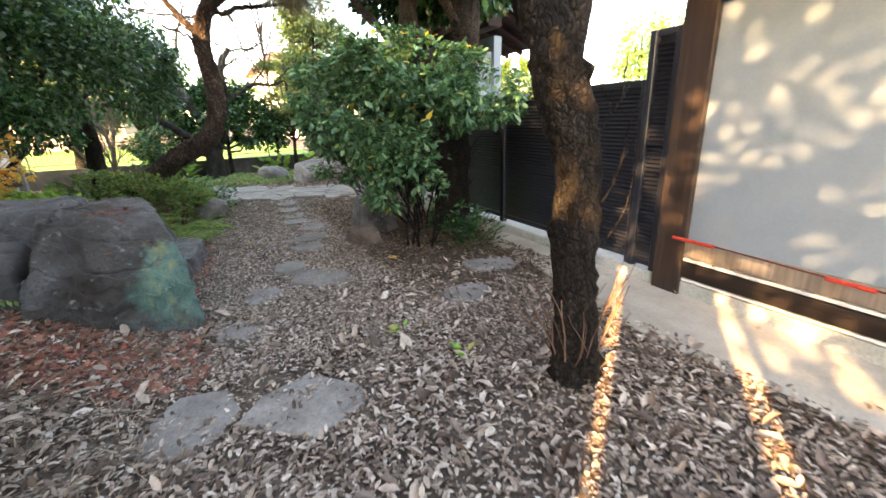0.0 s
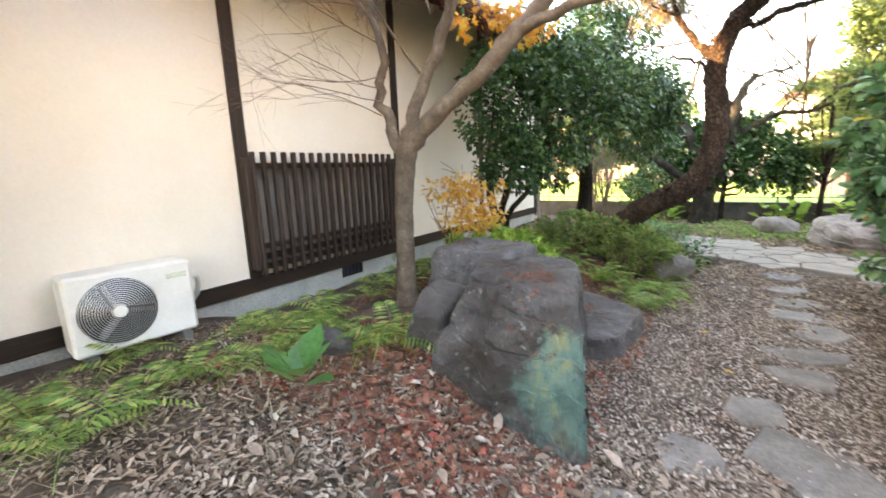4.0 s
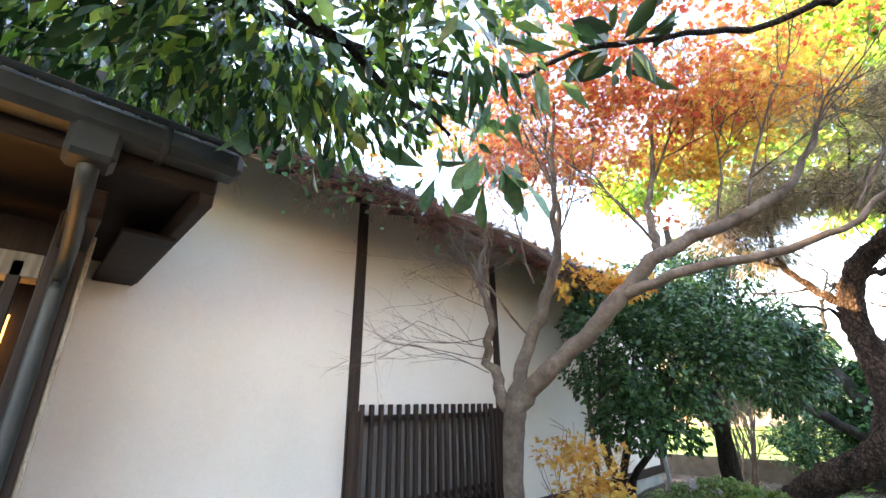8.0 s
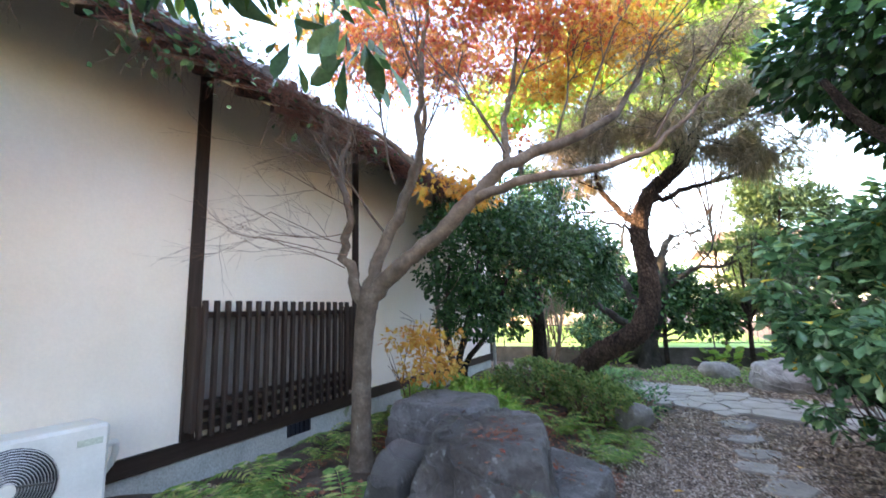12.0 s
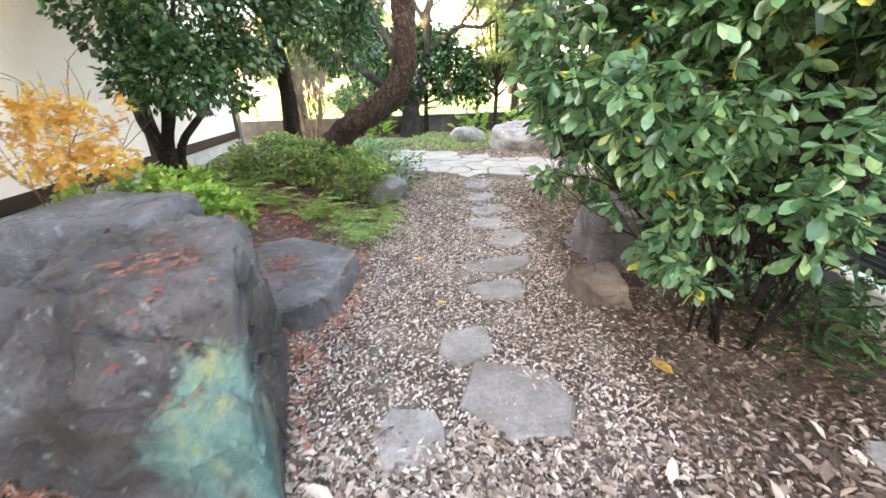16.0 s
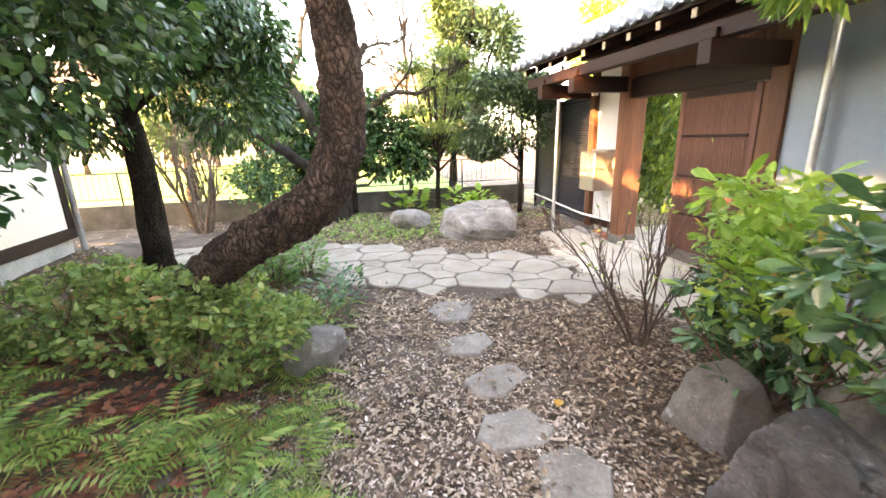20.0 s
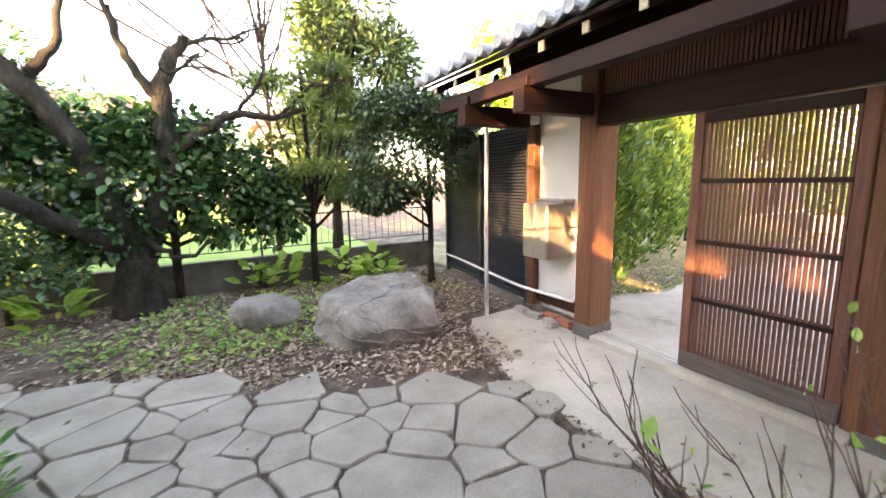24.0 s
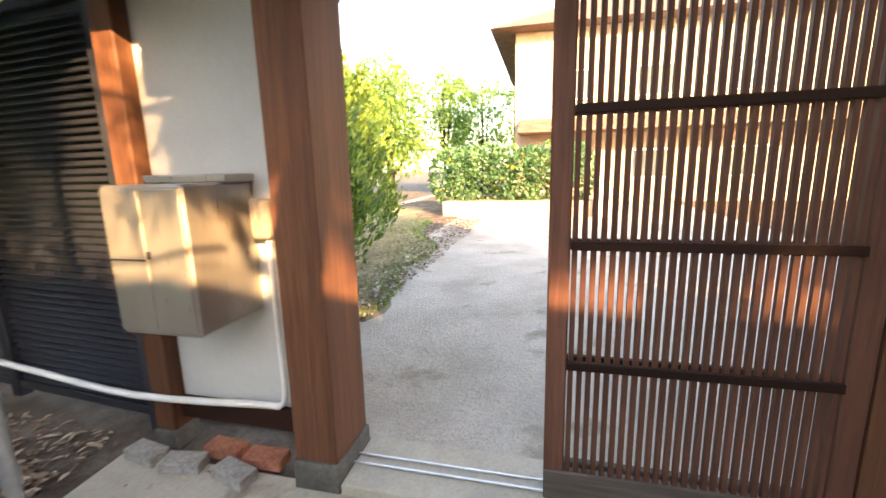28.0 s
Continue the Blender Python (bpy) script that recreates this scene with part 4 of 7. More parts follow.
for k in range(8):
    fq += [(k, k + 1, 10 + k, 9 + k), (18 + k, 27 + k, 28 + k, 19 + k), (k, 18 + k, 19 + k, k + 1)]
tile_me = bpy.data.meshes.new("roof_tile")
tile_me.from_pydata(v, [], fq)
tile_me.shade_smooth()
tile_me.materials.append(TILE)
for row in range(5):
    for k in range(22):
        ob = new("roof_tile", tile_me)
        ob.matrix_basis = pose(EAVE_X - 0.05 + row * 0.26, 6.6 + k * 0.26, EAVE_Z + 0.075 + row * 0.26 * slope, 0, 0, 0)
        rel(ob, gate)
bm = bmesh.new()
bmesh.ops.create_cone(bm, cap_ends=True, segments=14, radius1=0.055, radius2=0.055, depth=0.09)
bm.transform(pose(0, 0, 0, 0, 90, 0))
end_me = bpy.data.meshes.new("eave_end_tile")
bm.to_mesh(end_me)
bm.free()
end_me.materials.append(TILE)
for k in range(23):
    ob = new("eave_end_tile", end_me)
    ob.matrix_basis = pose(EAVE_X - 0.06, 6.6 + k * 0.26, EAVE_Z + 0.1)
    rel(ob, gate)
rel(fast_part("back_tiles", *(lambda a: (a[0], a[1]))((np.array([(RIDGE_X, 6.6, RIDGE_Z + 0.06), (RIDGE_X, 12.35, RIDGE_Z + 0.06), (2 * RIDGE_X - EAVE_X, 12.35, EAVE_Z + 0.1), (2 * RIDGE_X - EAVE_X, 6.6, EAVE_Z + 0.1)]), np.array([[0, 1, 2, 3]]))), TILE), gate)
rel(fast_part("ridge", *limb([[RIDGE_X, 6.5, RIDGE_Z + 0.1, 0.1], [RIDGE_X, 9.5, RIDGE_Z + 0.1, 0.1], [RIDGE_X, 12.45, RIDGE_Z + 0.1, 0.1]], 2, 12, 0), TILE, smooth=True), gate)

# fittings round the gate
mb = thing("post_box", 3.4, 11.2, 0.76, "dull stainless steel wall box on the plaster panel", "post box")
box("casing", 3.2, 3.573, 11.02, 11.4, 0.76, 1.345, STEEL, mb, "", 0.01)
box("hood", 3.4, 3.573, 11.0, 11.42, 1.345, 1.38, STEEL, mb)
box("door_panel", 3.192, 3.202, 11.215, 11.39, 0.78, 1.33, STEEL, mb)
box("door_panel", 3.192, 3.202, 11.03, 11.205, 0.78, 1.33, STEEL, mb)
box("seam", 3.189, 3.196, 11.22, 11.385, 1.06, 1.068, METAL_BLACK, mb, "", 0)
box("lock", 3.184, 3.194, 11.19, 11.205, 1.07, 1.1, METAL_BLACK, mb, "", 0.002)
mt = thing("switch_box", 3.52, 10.94, 1.1, "small grey switch box above a conduit", "switch box")
box("casing", 3.48, 3.573, 10.89, 10.98, 1.1, 1.27, GREY_WOOD, mt, "", 0.01)
cd = fast_part("conduit", *limb([[3.53, 10.93, 1.1, 0.013], [3.53, 10.93, 0.7, 0.013], [3.53, 10.93, 0.36, 0.013], [3.53, 10.97, 0.29, 0.015], [3.53, 11.05, 0.285, 0.017], [3.47, 11.75, 0.29, 0.017], [3.53, 12.5, 0.31, 0.017], [3.6, 13.2, 0.33, 0.017], [3.66, 14.0, 0.35, 0.017]], 4, 10, 0), WHITE_METAL, smooth=True)
tagged(cd, "white conduit pipe along the wall foot and fence", "pipe")
pl = thing("down_pole", 2.93, 11.72, 0.0, "slim galvanised drain pole under the eave corner", "pole")
rel(fast_part("pole", *limb([[2.93, 11.72, -0.03, 0.024], [2.93, 11.72, 1.2, 0.024], [2.96, 11.74, 2.42, 0.024]], 3, 10, 0), GALV, smooth=True), pl)
rel(fast_part("collar", *limb([[2.93, 11.72, 0.22, 0.03], [2.93, 11.72, 0.3, 0.03]], 2, 10, 0), GALV, smooth=True), pl)
rel(fast_part("elbow", *limb([[2.96, 11.74, 2.4, 0.028], [3.0, 11.7, 2.46, 0.028], [2.7, 11.2, 2.56, 0.028]], 3, 10, 0), GALV, smooth=True), pl)
lm = thing("flood_light", 3.45, 11.52, 2.3, "small grey flood light under the gate eave", "light")
box("housing", 3.42, 3.52, 11.5, 11.63, 2.2, 2.29, WHITE_METAL, lm, "", 0.015)
box("arm", 3.5, 3.56, 11.57, 11.6, 2.13, 2.31, GREY_PLASTIC, lm)
sp = thing("junction_box", 3.44, 10.84, 2.24, "small black junction box on the gate post", "box")
box("casing", 3.48, 3.573, 10.81, 10.89, 2.14, 2.26, METAL_BLACK, sp, "", 0.01)
for x, y, z, rz, m in ((3.5, 11.27, 0.008, 88, BRICK_RED), (3.48, 11.03, 0.008, 93, BRICK_RED), (3.36, 11.11, 0.008, 76, BRICK_GREY), (3.37, 11.4, 0.008, 100, BRICK_GREY), (3.39, 11.64, 0.008, 82, BRICK_GREY)):
    b = part("brick", box_bm(-0.1, 0.1, -0.05, 0.05, 0, 0.06, 0.006), m)
    b.matrix_basis = pose(x, y, z, 0, 0, rz)
    tagged(b, "loose red brick at the wall foot" if m is BRICK_RED else "loose grey block at the wall foot", "brick", "loose bricks at the gate")
louvre("louvre_fence", (3.6, 11.76), (3.78, 14.15), 0.1, 2.24, [(0.03, 1.2), (1.22, 2.4)], "tall black metal louvre fence beyond the gate", 0.04)

# ---- low block wall with a rail fence at the back ----
bw = part("wall_north", box_bm(-14.0, 3.75, 14.72, 14.86, -0.1, 0.5, 0.01), BLOCK)
tagged(bw, "low dark block wall along the lawn", "wall", kind="structure")
rf = thing("rail_fence", 0, 14.79, 0.5, "thin dark metal rail fence on the low wall", "fence")
rel(fast_part("rail", *limb([[-14, 14.79, 1.12, 0.014], [-5, 14.79, 1.12, 0.014], [3.75, 14.79, 1.12, 0.014]], 2, 6, 0), METAL_BLACK), rf)
rel(fast_part("rail", *limb([[-14, 14.79, 0.62, 0.01], [-5, 14.79, 0.62, 0.01], [3.75, 14.79, 0.62, 0.01]], 2, 6, 0), METAL_BLACK), rf)
for k in range(13):
    x = 3.6 - k * 1.4
    rel(fast_part("post", *limb([[x, 14.79, 0.45, 0.018], [x, 14.79, 1.14, 0.018]], 2, 6, 0), METAL_BLACK), rf)
bar_v, bar_f = limb([[0, 0, 0.62, 0.005], [0, 0, 1.12, 0.005]], 1, 4, 0)
bar = fast_part("bar", bar_v, bar_f, METAL_BLACK)
rel(bar, rf)
bar.matrix_basis = Matrix.Translation((3.5, 14.79, 0))
for k in range(1, 150):
    ob = new("bar", bar.data)
    ob.matrix_basis = Matrix.Translation((3.5 - k * 0.118, 14.79, 0))
    rel(ob, rf)

# ---- rocks ----
ROCK_MID = surface("blue_grey_rock", (0.06, 0.052, 0.048), (0.145, 0.138, 0.14), (0.27, 0.265, 0.275), 3.4, 45, 0.44, 1.0, 0.03, spots=(16, 0.62, (0.34, 0.35, 0.36)), cracks=4.0)


def on_top(ob, n, steep=0.7):
    """Places on the upward faces of a rock."""
    pts = [v.co for v in ob.data.vertices if v.normal.z > steep and v.co.z > 0.12]
    heaps = [pts[i] for i in rng.integers(0, len(pts), 7)]
    near = [q for q in pts if any((q - h).length < 0.11 for h in heaps)]
    pick = [near[i] if k % 4 else pts[j] for k, (i, j) in enumerate(zip(rng.integers(0, len(near), n), rng.integers(0, len(pts), n)))]
    return np.array(pick) + rng.uniform(-0.008, 0.012, (n, 3)) + np.array([0, 0, 0.008])


def rock(name, x, y, z, sx, sy, sz, material, label, seed, facets=16, sub=4, rough=0.035, flat_top=0.0, turn_z=0.0, lean=0.0, boxy=0.0):
    """A faceted boulder: a ball cut by planes, then roughened at two scales. z is the ground, sz the height."""
    r = np.random.default_rng(seed)
    bm = bmesh.new()
    bmesh.ops.create_icosphere(bm, subdivisions=sub, radius=1.0)
    n = r.standard_normal((facets, 3))
    n /= np.linalg.norm(n, axis=1)[:, None]
    h = r.uniform(0.66, 0.98, facets)
    if flat_top:
        n = np.vstack([n, [0.06, -0.05, 0.99]])
        h = np.append(h, flat_top)
    off = Vector(r.uniform(-50, 50, 3))
    for v in bm.verts:
        d = np.array(v.co)
        c = n @ d
        ok = c > 0.05
        full = (np.abs(d) ** boxy).sum() ** (-1 / boxy) if boxy else 1.0
        rad = min(full, (h[ok] / c[ok]).min() * (1.1 if boxy else 1.0)) if ok.any() else full
        p = Vector(d * rad)
        bump = noise.fractal(p * 2.2 + off, 1.0, 2.0, 4) * rough * 2 + noise.noise(p * 9 + off) * rough * 0.5
        crack = abs(noise.noise(p * 3.1 + off * 2))
        bump -= max(0, 0.07 - crack) * 0.5
        far, _near = noise.voronoi(p * 2.6 + off * 3)
        bump += (far[1] - far[0] - 0.25) * rough * 1.3 + noise.noise(p * 24 + off) * rough * 0.22
        v.co = p * (1 + bump)
    zs = [v.co.z for v in bm.verts]
    lo, hi = min(zs), max(zs)
    base = 0.18
    for v in bm.verts:
        t = (v.co.z - lo) / (hi - lo)
        v.co = Vector((v.co.x * sx / 2, v.co.y * sy / 2, (t - base) / (1 - base) * sz))
    bm.transform(pose(x, y, z, lean, 0, turn_z))
    ob = part(name, bm, material, None, "", True)
    me = ob.data
    me.set_sharp_from_angle(angle=radians(18))
    return tagged(ob, label, "rock")


MOSSY = surface("dark_rock_with_verdigris_face", (0.028, 0.021, 0.017), (0.085, 0.076, 0.07), (0.2, 0.195, 0.195), 2.8, 45, 0.44, 1.0, 0.035, spots=(16, 0.61, (0.24, 0.245, 0.24)), cracks=4.5)
mn, ml = MOSSY.node_tree.nodes, MOSSY.node_tree.links
mbs = mn["Principled BSDF"]
was = mbs.inputs["Base Color"].links[0].from_socket
mtc = mn.new("ShaderNodeTexCoord")
md = mn.new("ShaderNodeVectorMath")
md.operation = "DISTANCE"
md.inputs[1].default_value = (-1.0, 4.08, 0.36)
ml.new(mtc.outputs["Object"], md.inputs[0])
mnz = noise_tex(mn, ml, 6.0, 6, 0.65)
mad = mn.new("ShaderNodeMath")
mad.operation = "MULTIPLY_ADD"
ml.new(mnz.outputs["Fac"], mad.inputs[0])
mad.inputs[1].default_value = 0.9
ml.new(md.outputs["Value"], mad.inputs[2])
msk = ramp(mn, ml, mad.outputs[0], [(0.66, (0.9, 0.9, 0.9)), (0.82, (0, 0, 0))])
tone = ramp(mn, ml, noise_tex(mn, ml, 5.0, 6, 0.65, [1, 1, 0.45]).outputs["Fac"], [(0.34, (0.025, 0.06, 0.052)), (0.46, (0.07, 0.17, 0.15)), (0.56, (0.13, 0.25, 0.21)), (0.66, (0.3, 0.33, 0.17))])
ml.new(mix(mn, ml, msk.outputs["Color"], was, tone.outputs["Color"]), mbs.inputs["Base Color"])


def block(name, x, y, z, planes, material, label, seed, sub=6, sharp=14.0, ledge=0.02, rough=0.02, tilt=(0.25, -0.15, 1.0), turn_z=0.0):
    """A split boulder: planes (nx, ny, nz, distance) round the middle, softened at their edges, with stepped ledges and a rough skin."""
    bm = bmesh.new()
    bmesh.ops.create_icosphere(bm, subdivisions=sub, radius=1.0)
    n = np.array([q[:3] for q in planes], float)
    n /= np.linalg.norm(n, axis=1)[:, None]
    h = np.array([q[3] for q in planes])
    d = np.array([v.co for v in bm.verts])
    d /= np.linalg.norm(d, axis=1)[:, None]
    rad = (np.clip(d @ n.T / h, 0, None) ** sharp).sum(1) ** (-1 / sharp)
    off = Vector(np.random.default_rng(seed).uniform(-40, 40, 3))
    way = Vector(tilt).normalized()
    for v, dd, r_ in zip(bm.verts, d, rad):
        p = Vector(dd * r_)
        big_n = noise.fractal(p * 2.4 + off, 1.0, 2.0, 3)
        q = p.dot(way) * 5.5 + big_n * 1.1
        step = q - math.floor(q)
        crack = abs(noise.noise(p * 2.9 + off * 2))
        far, _near = noise.voronoi(p * 4.2 + off * 3)
        push = big_n * rough * 1.6 + ledge * (step ** 3 - 0.25) - max(0.0, 0.05 - crack) * 0.45 + (far[1] - far[0] - 0.25) * rough * 0.9 + noise.fractal(p * 14 + off, 1.0, 2.0, 3) * rough * 0.35
        v.co = p + Vector(dd) * push
    bm.transform(pose(x, y, z, 0, 0, turn_z))
    ob = part(name, bm, material, None, "", True)
    ob.data.set_sharp_from_angle(angle=radians(32))
    return tagged(ob, label, "rock")


big_rock = block("boulder", -1.38, 4.55, 0.4, [(0.05, -0.13, 1, 0.45), (0.02, -1, 0.05, 0.46), (0.05, -0.72, 0.66, 0.4), (1, 0.3, 0.06, 0.35), (-1, -0.06, 0.1, 0.47), (0, 1, 0.15, 0.56), (-0.6, 0.7, 0.3, 0.58), (0.7, 0.65, 0.25, 0.53), (0.75, -0.1, 0.65, 0.52), (-0.7, -0.4, 0.6, 0.57), (0, 0, -1, 1.3)], MOSSY, "large dark boulder with a greenish face beside the path", 5, 7, 24.0, 0.028, 0.022)
block("boulder", -2.02, 4.42, 0.42, [(0.1, -0.2, 1, 0.24), (0, -1, 0.1, 0.2), (1, 0, 0.05, 0.15), (-1, -0.1, 0.15, 0.17), (0.1, 1, 0.1, 0.3), (-0.6, -0.6, 0.4, 0.22), (0, 0, -1, 0.5)], ROCK_DARK, "dark boulder leaning on the large one", 9, 5, 12.0, 0.015, 0.014)
block("boulder", -2.1, 5.3, 0.5, [(0.02, -0.05, 1, 0.38), (0, -1, 0.1, 0.32), (1, -0.1, 0.05, 0.4), (-1, 0, 0.1, 0.42), (0, 1, 0.1, 0.35), (0.7, -0.6, 0.3, 0.42), (0, 0, -1, 0.5)], ROCK_MID, "dark flat-topped boulder behind the large one", 12, 6, 14.0, 0.015, 0.014)
flat_rock = block("boulder", -1.36, 5.86, 0.06, [(0.03, -0.05, 1, 0.15), (1, -0.1, 0.1, 0.43), (0.15, -1, 0.12, 0.56), (0.75, -0.65, 0.1, 0.54), (-1, -0.5, 0.2, 0.46), (0.5, 0.9, 0.2, 0.5), (-0.4, 1, 0.3, 0.62), (0, 0, -1, 0.3)], ROCK_MID, "low flat grey rock with red leaves on it", 17, 6, 30.0, 0.012, 0.012)
rock("boulder", -2.9, 6.5, 0.3, 0.6, 0.6, 0.4, ROCK_DARK, "dark rock at the house wall", 21)
rock("boulder", 0.62, 12.72, 0.02, 0.78, 0.5, 0.36, ROCK_PALE, "low rounded grey rock beyond the flagstones", 31, 20, 4, 0.02, 0.7)
block("boulder", 1.74, 11.95, 0.26, [(-0.05, -0.1, 1, 0.22), (-0.15, -0.8, 0.62, 0.4), (-0.1, -1, -0.3, 0.52), (-1, -0.25, 0.2, 0.6), (-0.75, -0.6, -0.2, 0.6), (1, -0.35, 0.3, 0.5), (0.75, -0.2, 0.7, 0.5), (0.3, 1, 0.2, 0.5), (-0.6, 0.8, 0.3, 0.55), (0, 0, -1, 0.4)], ROCK_PALE, "large pale grey boulder beyond the flagstones", 33, 7, 20.0, 0.02, 0.02)
rock("boulder", 2.35, 12.35, 0.02, 0.5, 0.5, 0.3, ROCK_PALE, "rock half hidden behind the large boulder", 36)
block("boulder", 1.2, 6.28, 0.2, [(-0.1, -0.1, 1, 0.23), (-1, -0.2, 0.15, 0.17), (0, -1, 0.2, 0.22), (1, 0, 0.2, 0.24), (0, 1, 0.2, 0.24), (-0.7, -0.5, 0.5, 0.24), (0, 0, -1, 0.5)], ROCK_MID, "upright grey rock under the leafy shrub", 41, 6, 16.0, 0.018, 0.014)
block("boulder", 1.4, 6.92, 0.16, [(0, -0.1, 1, 0.2), (-1, -0.2, 0.3, 0.13), (0, -1, 0.2, 0.15), (1, 0, 0.2, 0.18), (0, 1, 0.2, 0.16), (0, 0, -1, 0.4)], ROCK_PALE, "pale rounded rock under the leafy shrub", 43, 5, 9.0, 0.012, 0.012)
block("boulder", 0.88, 5.6, 0.07, [(-0.1, -0.1, 1, 0.11), (-1, -0.3, 0.2, 0.15), (-0.2, -1, 0.2, 0.16), (1, 0, 0.2, 0.15), (0, 1, 0.2, 0.16), (0, 0, -1, 0.3)], surface("brown_rock", (0.07, 0.05, 0.04), (0.15, 0.115, 0.095), (0.25, 0.205, 0.175), 4, 70, 0.85, 0.9, 0.015), "brown rock at the edge of the path", 45, 5, 14.0, 0.012, 0.014)
rock("boulder", 1.75, 6.45, 0.0, 0.6, 0.6, 0.5, ROCK_PALE, "grey rock behind the leafy shrub", 47)
rock("boulder", -0.82, 8.2, 0.02, 0.5, 0.4, 0.36, ROCK_PALE, "grey rock at the foot of the leaning pine", 51)
rock("boulder", 2.3, 5.4, 0.02, 0.35, 0.3, 0.2, ROCK_DARK, "dark rock by the fence kerb", 52)
rock("boulder", -2.6, 3.9, 0.3, 0.4, 0.35, 0.2, ROCK_DARK, "small dark rock among the ferns", 53)


# ---- stepping stones ----
def flat_stone(name, x, y, sx, sy, turn_z, seed, material, z=0.0, high=0.035, n=6):
    r = np.random.default_rng(seed)
    ang = np.sort((np.arange(n) + r.uniform(-0.36, 0.36, n)) * 2 * np.pi / n + r.uniform(0, 6.28)) % (2 * np.pi)
    ang = np.sort(ang)
    rad = r.uniform(0.84, 1.16, n)
    bm = bmesh.new()
    low, top, inn = [], [], []
    for a, q in zip(ang, rad):
        c, s = math.cos(a), math.sin(a)
        c, s = math.copysign(abs(c) ** 0.85, c) * q * sx / 2, math.copysign(abs(s) ** 0.85, s) * q * sy / 2
        low.append(bm.verts.new((c * 1.03, s * 1.03, -0.04)))
        top.append(bm.verts.new((c, s, high - 0.012)))
        inn.append(bm.verts.new((c * 0.95, s * 0.95, high + r.uniform(-0.004, 0.004))))
    for k in range(n):
        j = (k + 1) % n
        bm.faces.new((low[k], low[j], top[j], top[k]))
        bm.faces.new((top[k], top[j], inn[j], inn[k]))
    bm.faces.new(inn)
    bm.transform(pose(x, y, z, 0, 0, turn_z))
    return part(name, bm, material)


STEPS = [(-0.98, 2.9, 0.55, 0.5, 10), (-0.38, 2.75, 0.65, 0.5, -5), (-0.62, 3.85, 0.5, 0.36, 0), (-0.42, 4.42, 0.34, 0.42, 20), (0.08, 4.65, 0.62, 0.52, -25), (-0.1, 5.1, 0.36, 0.38, 5), (0.2, 5.78, 0.46, 0.34, 8), (0.27, 6.18, 0.6, 0.34, 10), (0.44, 6.8, 0.46, 0.42, 20),
         (0.33, 7.22, 0.42, 0.34, 0), (0.42, 7.72, 0.5, 0.4, 10), (0.36, 8.25, 0.5, 0.34, 5), (0.4, 8.95, 0.56, 0.46, 0), (1.75, 4.05, 0.7, 0.45, -15), (1.1, 3.55, 0.5, 0.4, 20)]
for k, (x, y, sx, sy, a) in enumerate(STEPS):
    s = flat_stone("stepping_stone", x, y, sx, sy, a, 100 + k, STONE_FLAT, gz(x, y) + 0.0, 0.024)
    tagged(s, "irregular flat grey stepping stone set in the leaf litter", "stepping stone", "stepping stones of the path")

# ---- fallen leaves and chips ----
def scatter(n, x0, x1, y0, y1, weight=None):
    x, y = rng.uniform(x0, x1, n), rng.uniform(y0, y1, n)
    if weight is not None:
        keep = rng.random(n) < weight(x, y)
        x, y = x[keep], y[keep]
    return x, y


def on_patio(x, y, grow=0.0):
    front = np.interp(x, [-5.0, -2.08, -1.05, -0.38, 0.57, 2.1, 2.3], [12.3, 11.03, 10.58, 9.91, 9.24, 8.7, 8.7])
    back = np.interp(x, [-5.0, -2.86, -1.4, 0.5, 2.2], [15.0, 13.73, 12.4, 11.2, 10.58])
    return (y > front + grow) & (y < back - grow) & (x < 2.2)


def lay(name, x, y, size, material, label, shape="dry", lift=0.006, flat=0.86, tilt=0.22):
    w = np.stack([rng.standard_normal(len(x)), rng.standard_normal(len(x)), rng.standard_normal(len(x)) * tilt], -1)
    z = ground_z(x, y) + lift + rng.random(len(x)) * 0.014
    z = np.where(x > 1.95, np.maximum(z, 0.02), z)
    ob = leaves(name, np.stack([x, y, z], -1), w, size, material, None, shape, 0, flat)
    return tagged(ob, label, "fallen leaves", kind="stuff")


clump = lambda x, y: 0.5 + 0.5 * np.sin(x * 2.3 + 1.0 + np.sin(y * 1.7)) * np.sin(y * 2.1 + 0.6)
x, y = scatter(62000, -2.2, 1.9, 0.4, 4.5, lambda x, y: np.clip(0.55 + 0.6 * clump(x, y) - 0.35 * np.exp(-((x + 0.55) ** 2 + (y - 3.1) ** 2) / 0.35), 0, 1) * np.where((x > 0.5) & (y > 3.7), 0.15, 1))
lay("fallen_leaves", x, y, 0.038, LEAF_DRY, "dry grey-brown leaves covering the ground")
x, y = scatter(2600, -2.4, 1.9, 0.6, 4.3, lambda x, y: clump(x * 1.4, y * 1.2) * 1.2)
lay("fallen_leaves", x, y, 0.075, LEAF_DRY, "larger curled dry leaves on the litter", "dry", 0.016, 0.7, 0.5)
x, y = scatter(30000, 0.5, 2.3, 3.6, 8.6, lambda x, y: np.clip(0.25 + 0.6 * clump(x, y), 0, 1) * (x > 0.75))
lay("fallen_leaves", x, y, 0.036, LEAF_DUFF, "dark brown litter under the shrub")
x, y = scatter(12000, -0.9, 2.1, 6.6, 9.3, lambda x, y: np.where(on_patio(x, y, 0.2), 0, 0.4 + 0.5 * clump(x, y)) * np.clip((y - 6.6) / 1.2, 0, 1))
lay("fallen_leaves", x, y, 0.046, LEAF_BROWN, "dry brown leaves and bits of bark on the path")
x, y = scatter(85000, -1.3, 1.5, 3.2, 9.3, lambda x, y: np.where(on_patio(x, y, 0.2), 0, 0.75 + 0.25 * clump(x, y)) * np.clip((9.0 - y) / 2.2, 0.12, 1) * np.clip((1.05 - x) / 0.4, 0, 1))
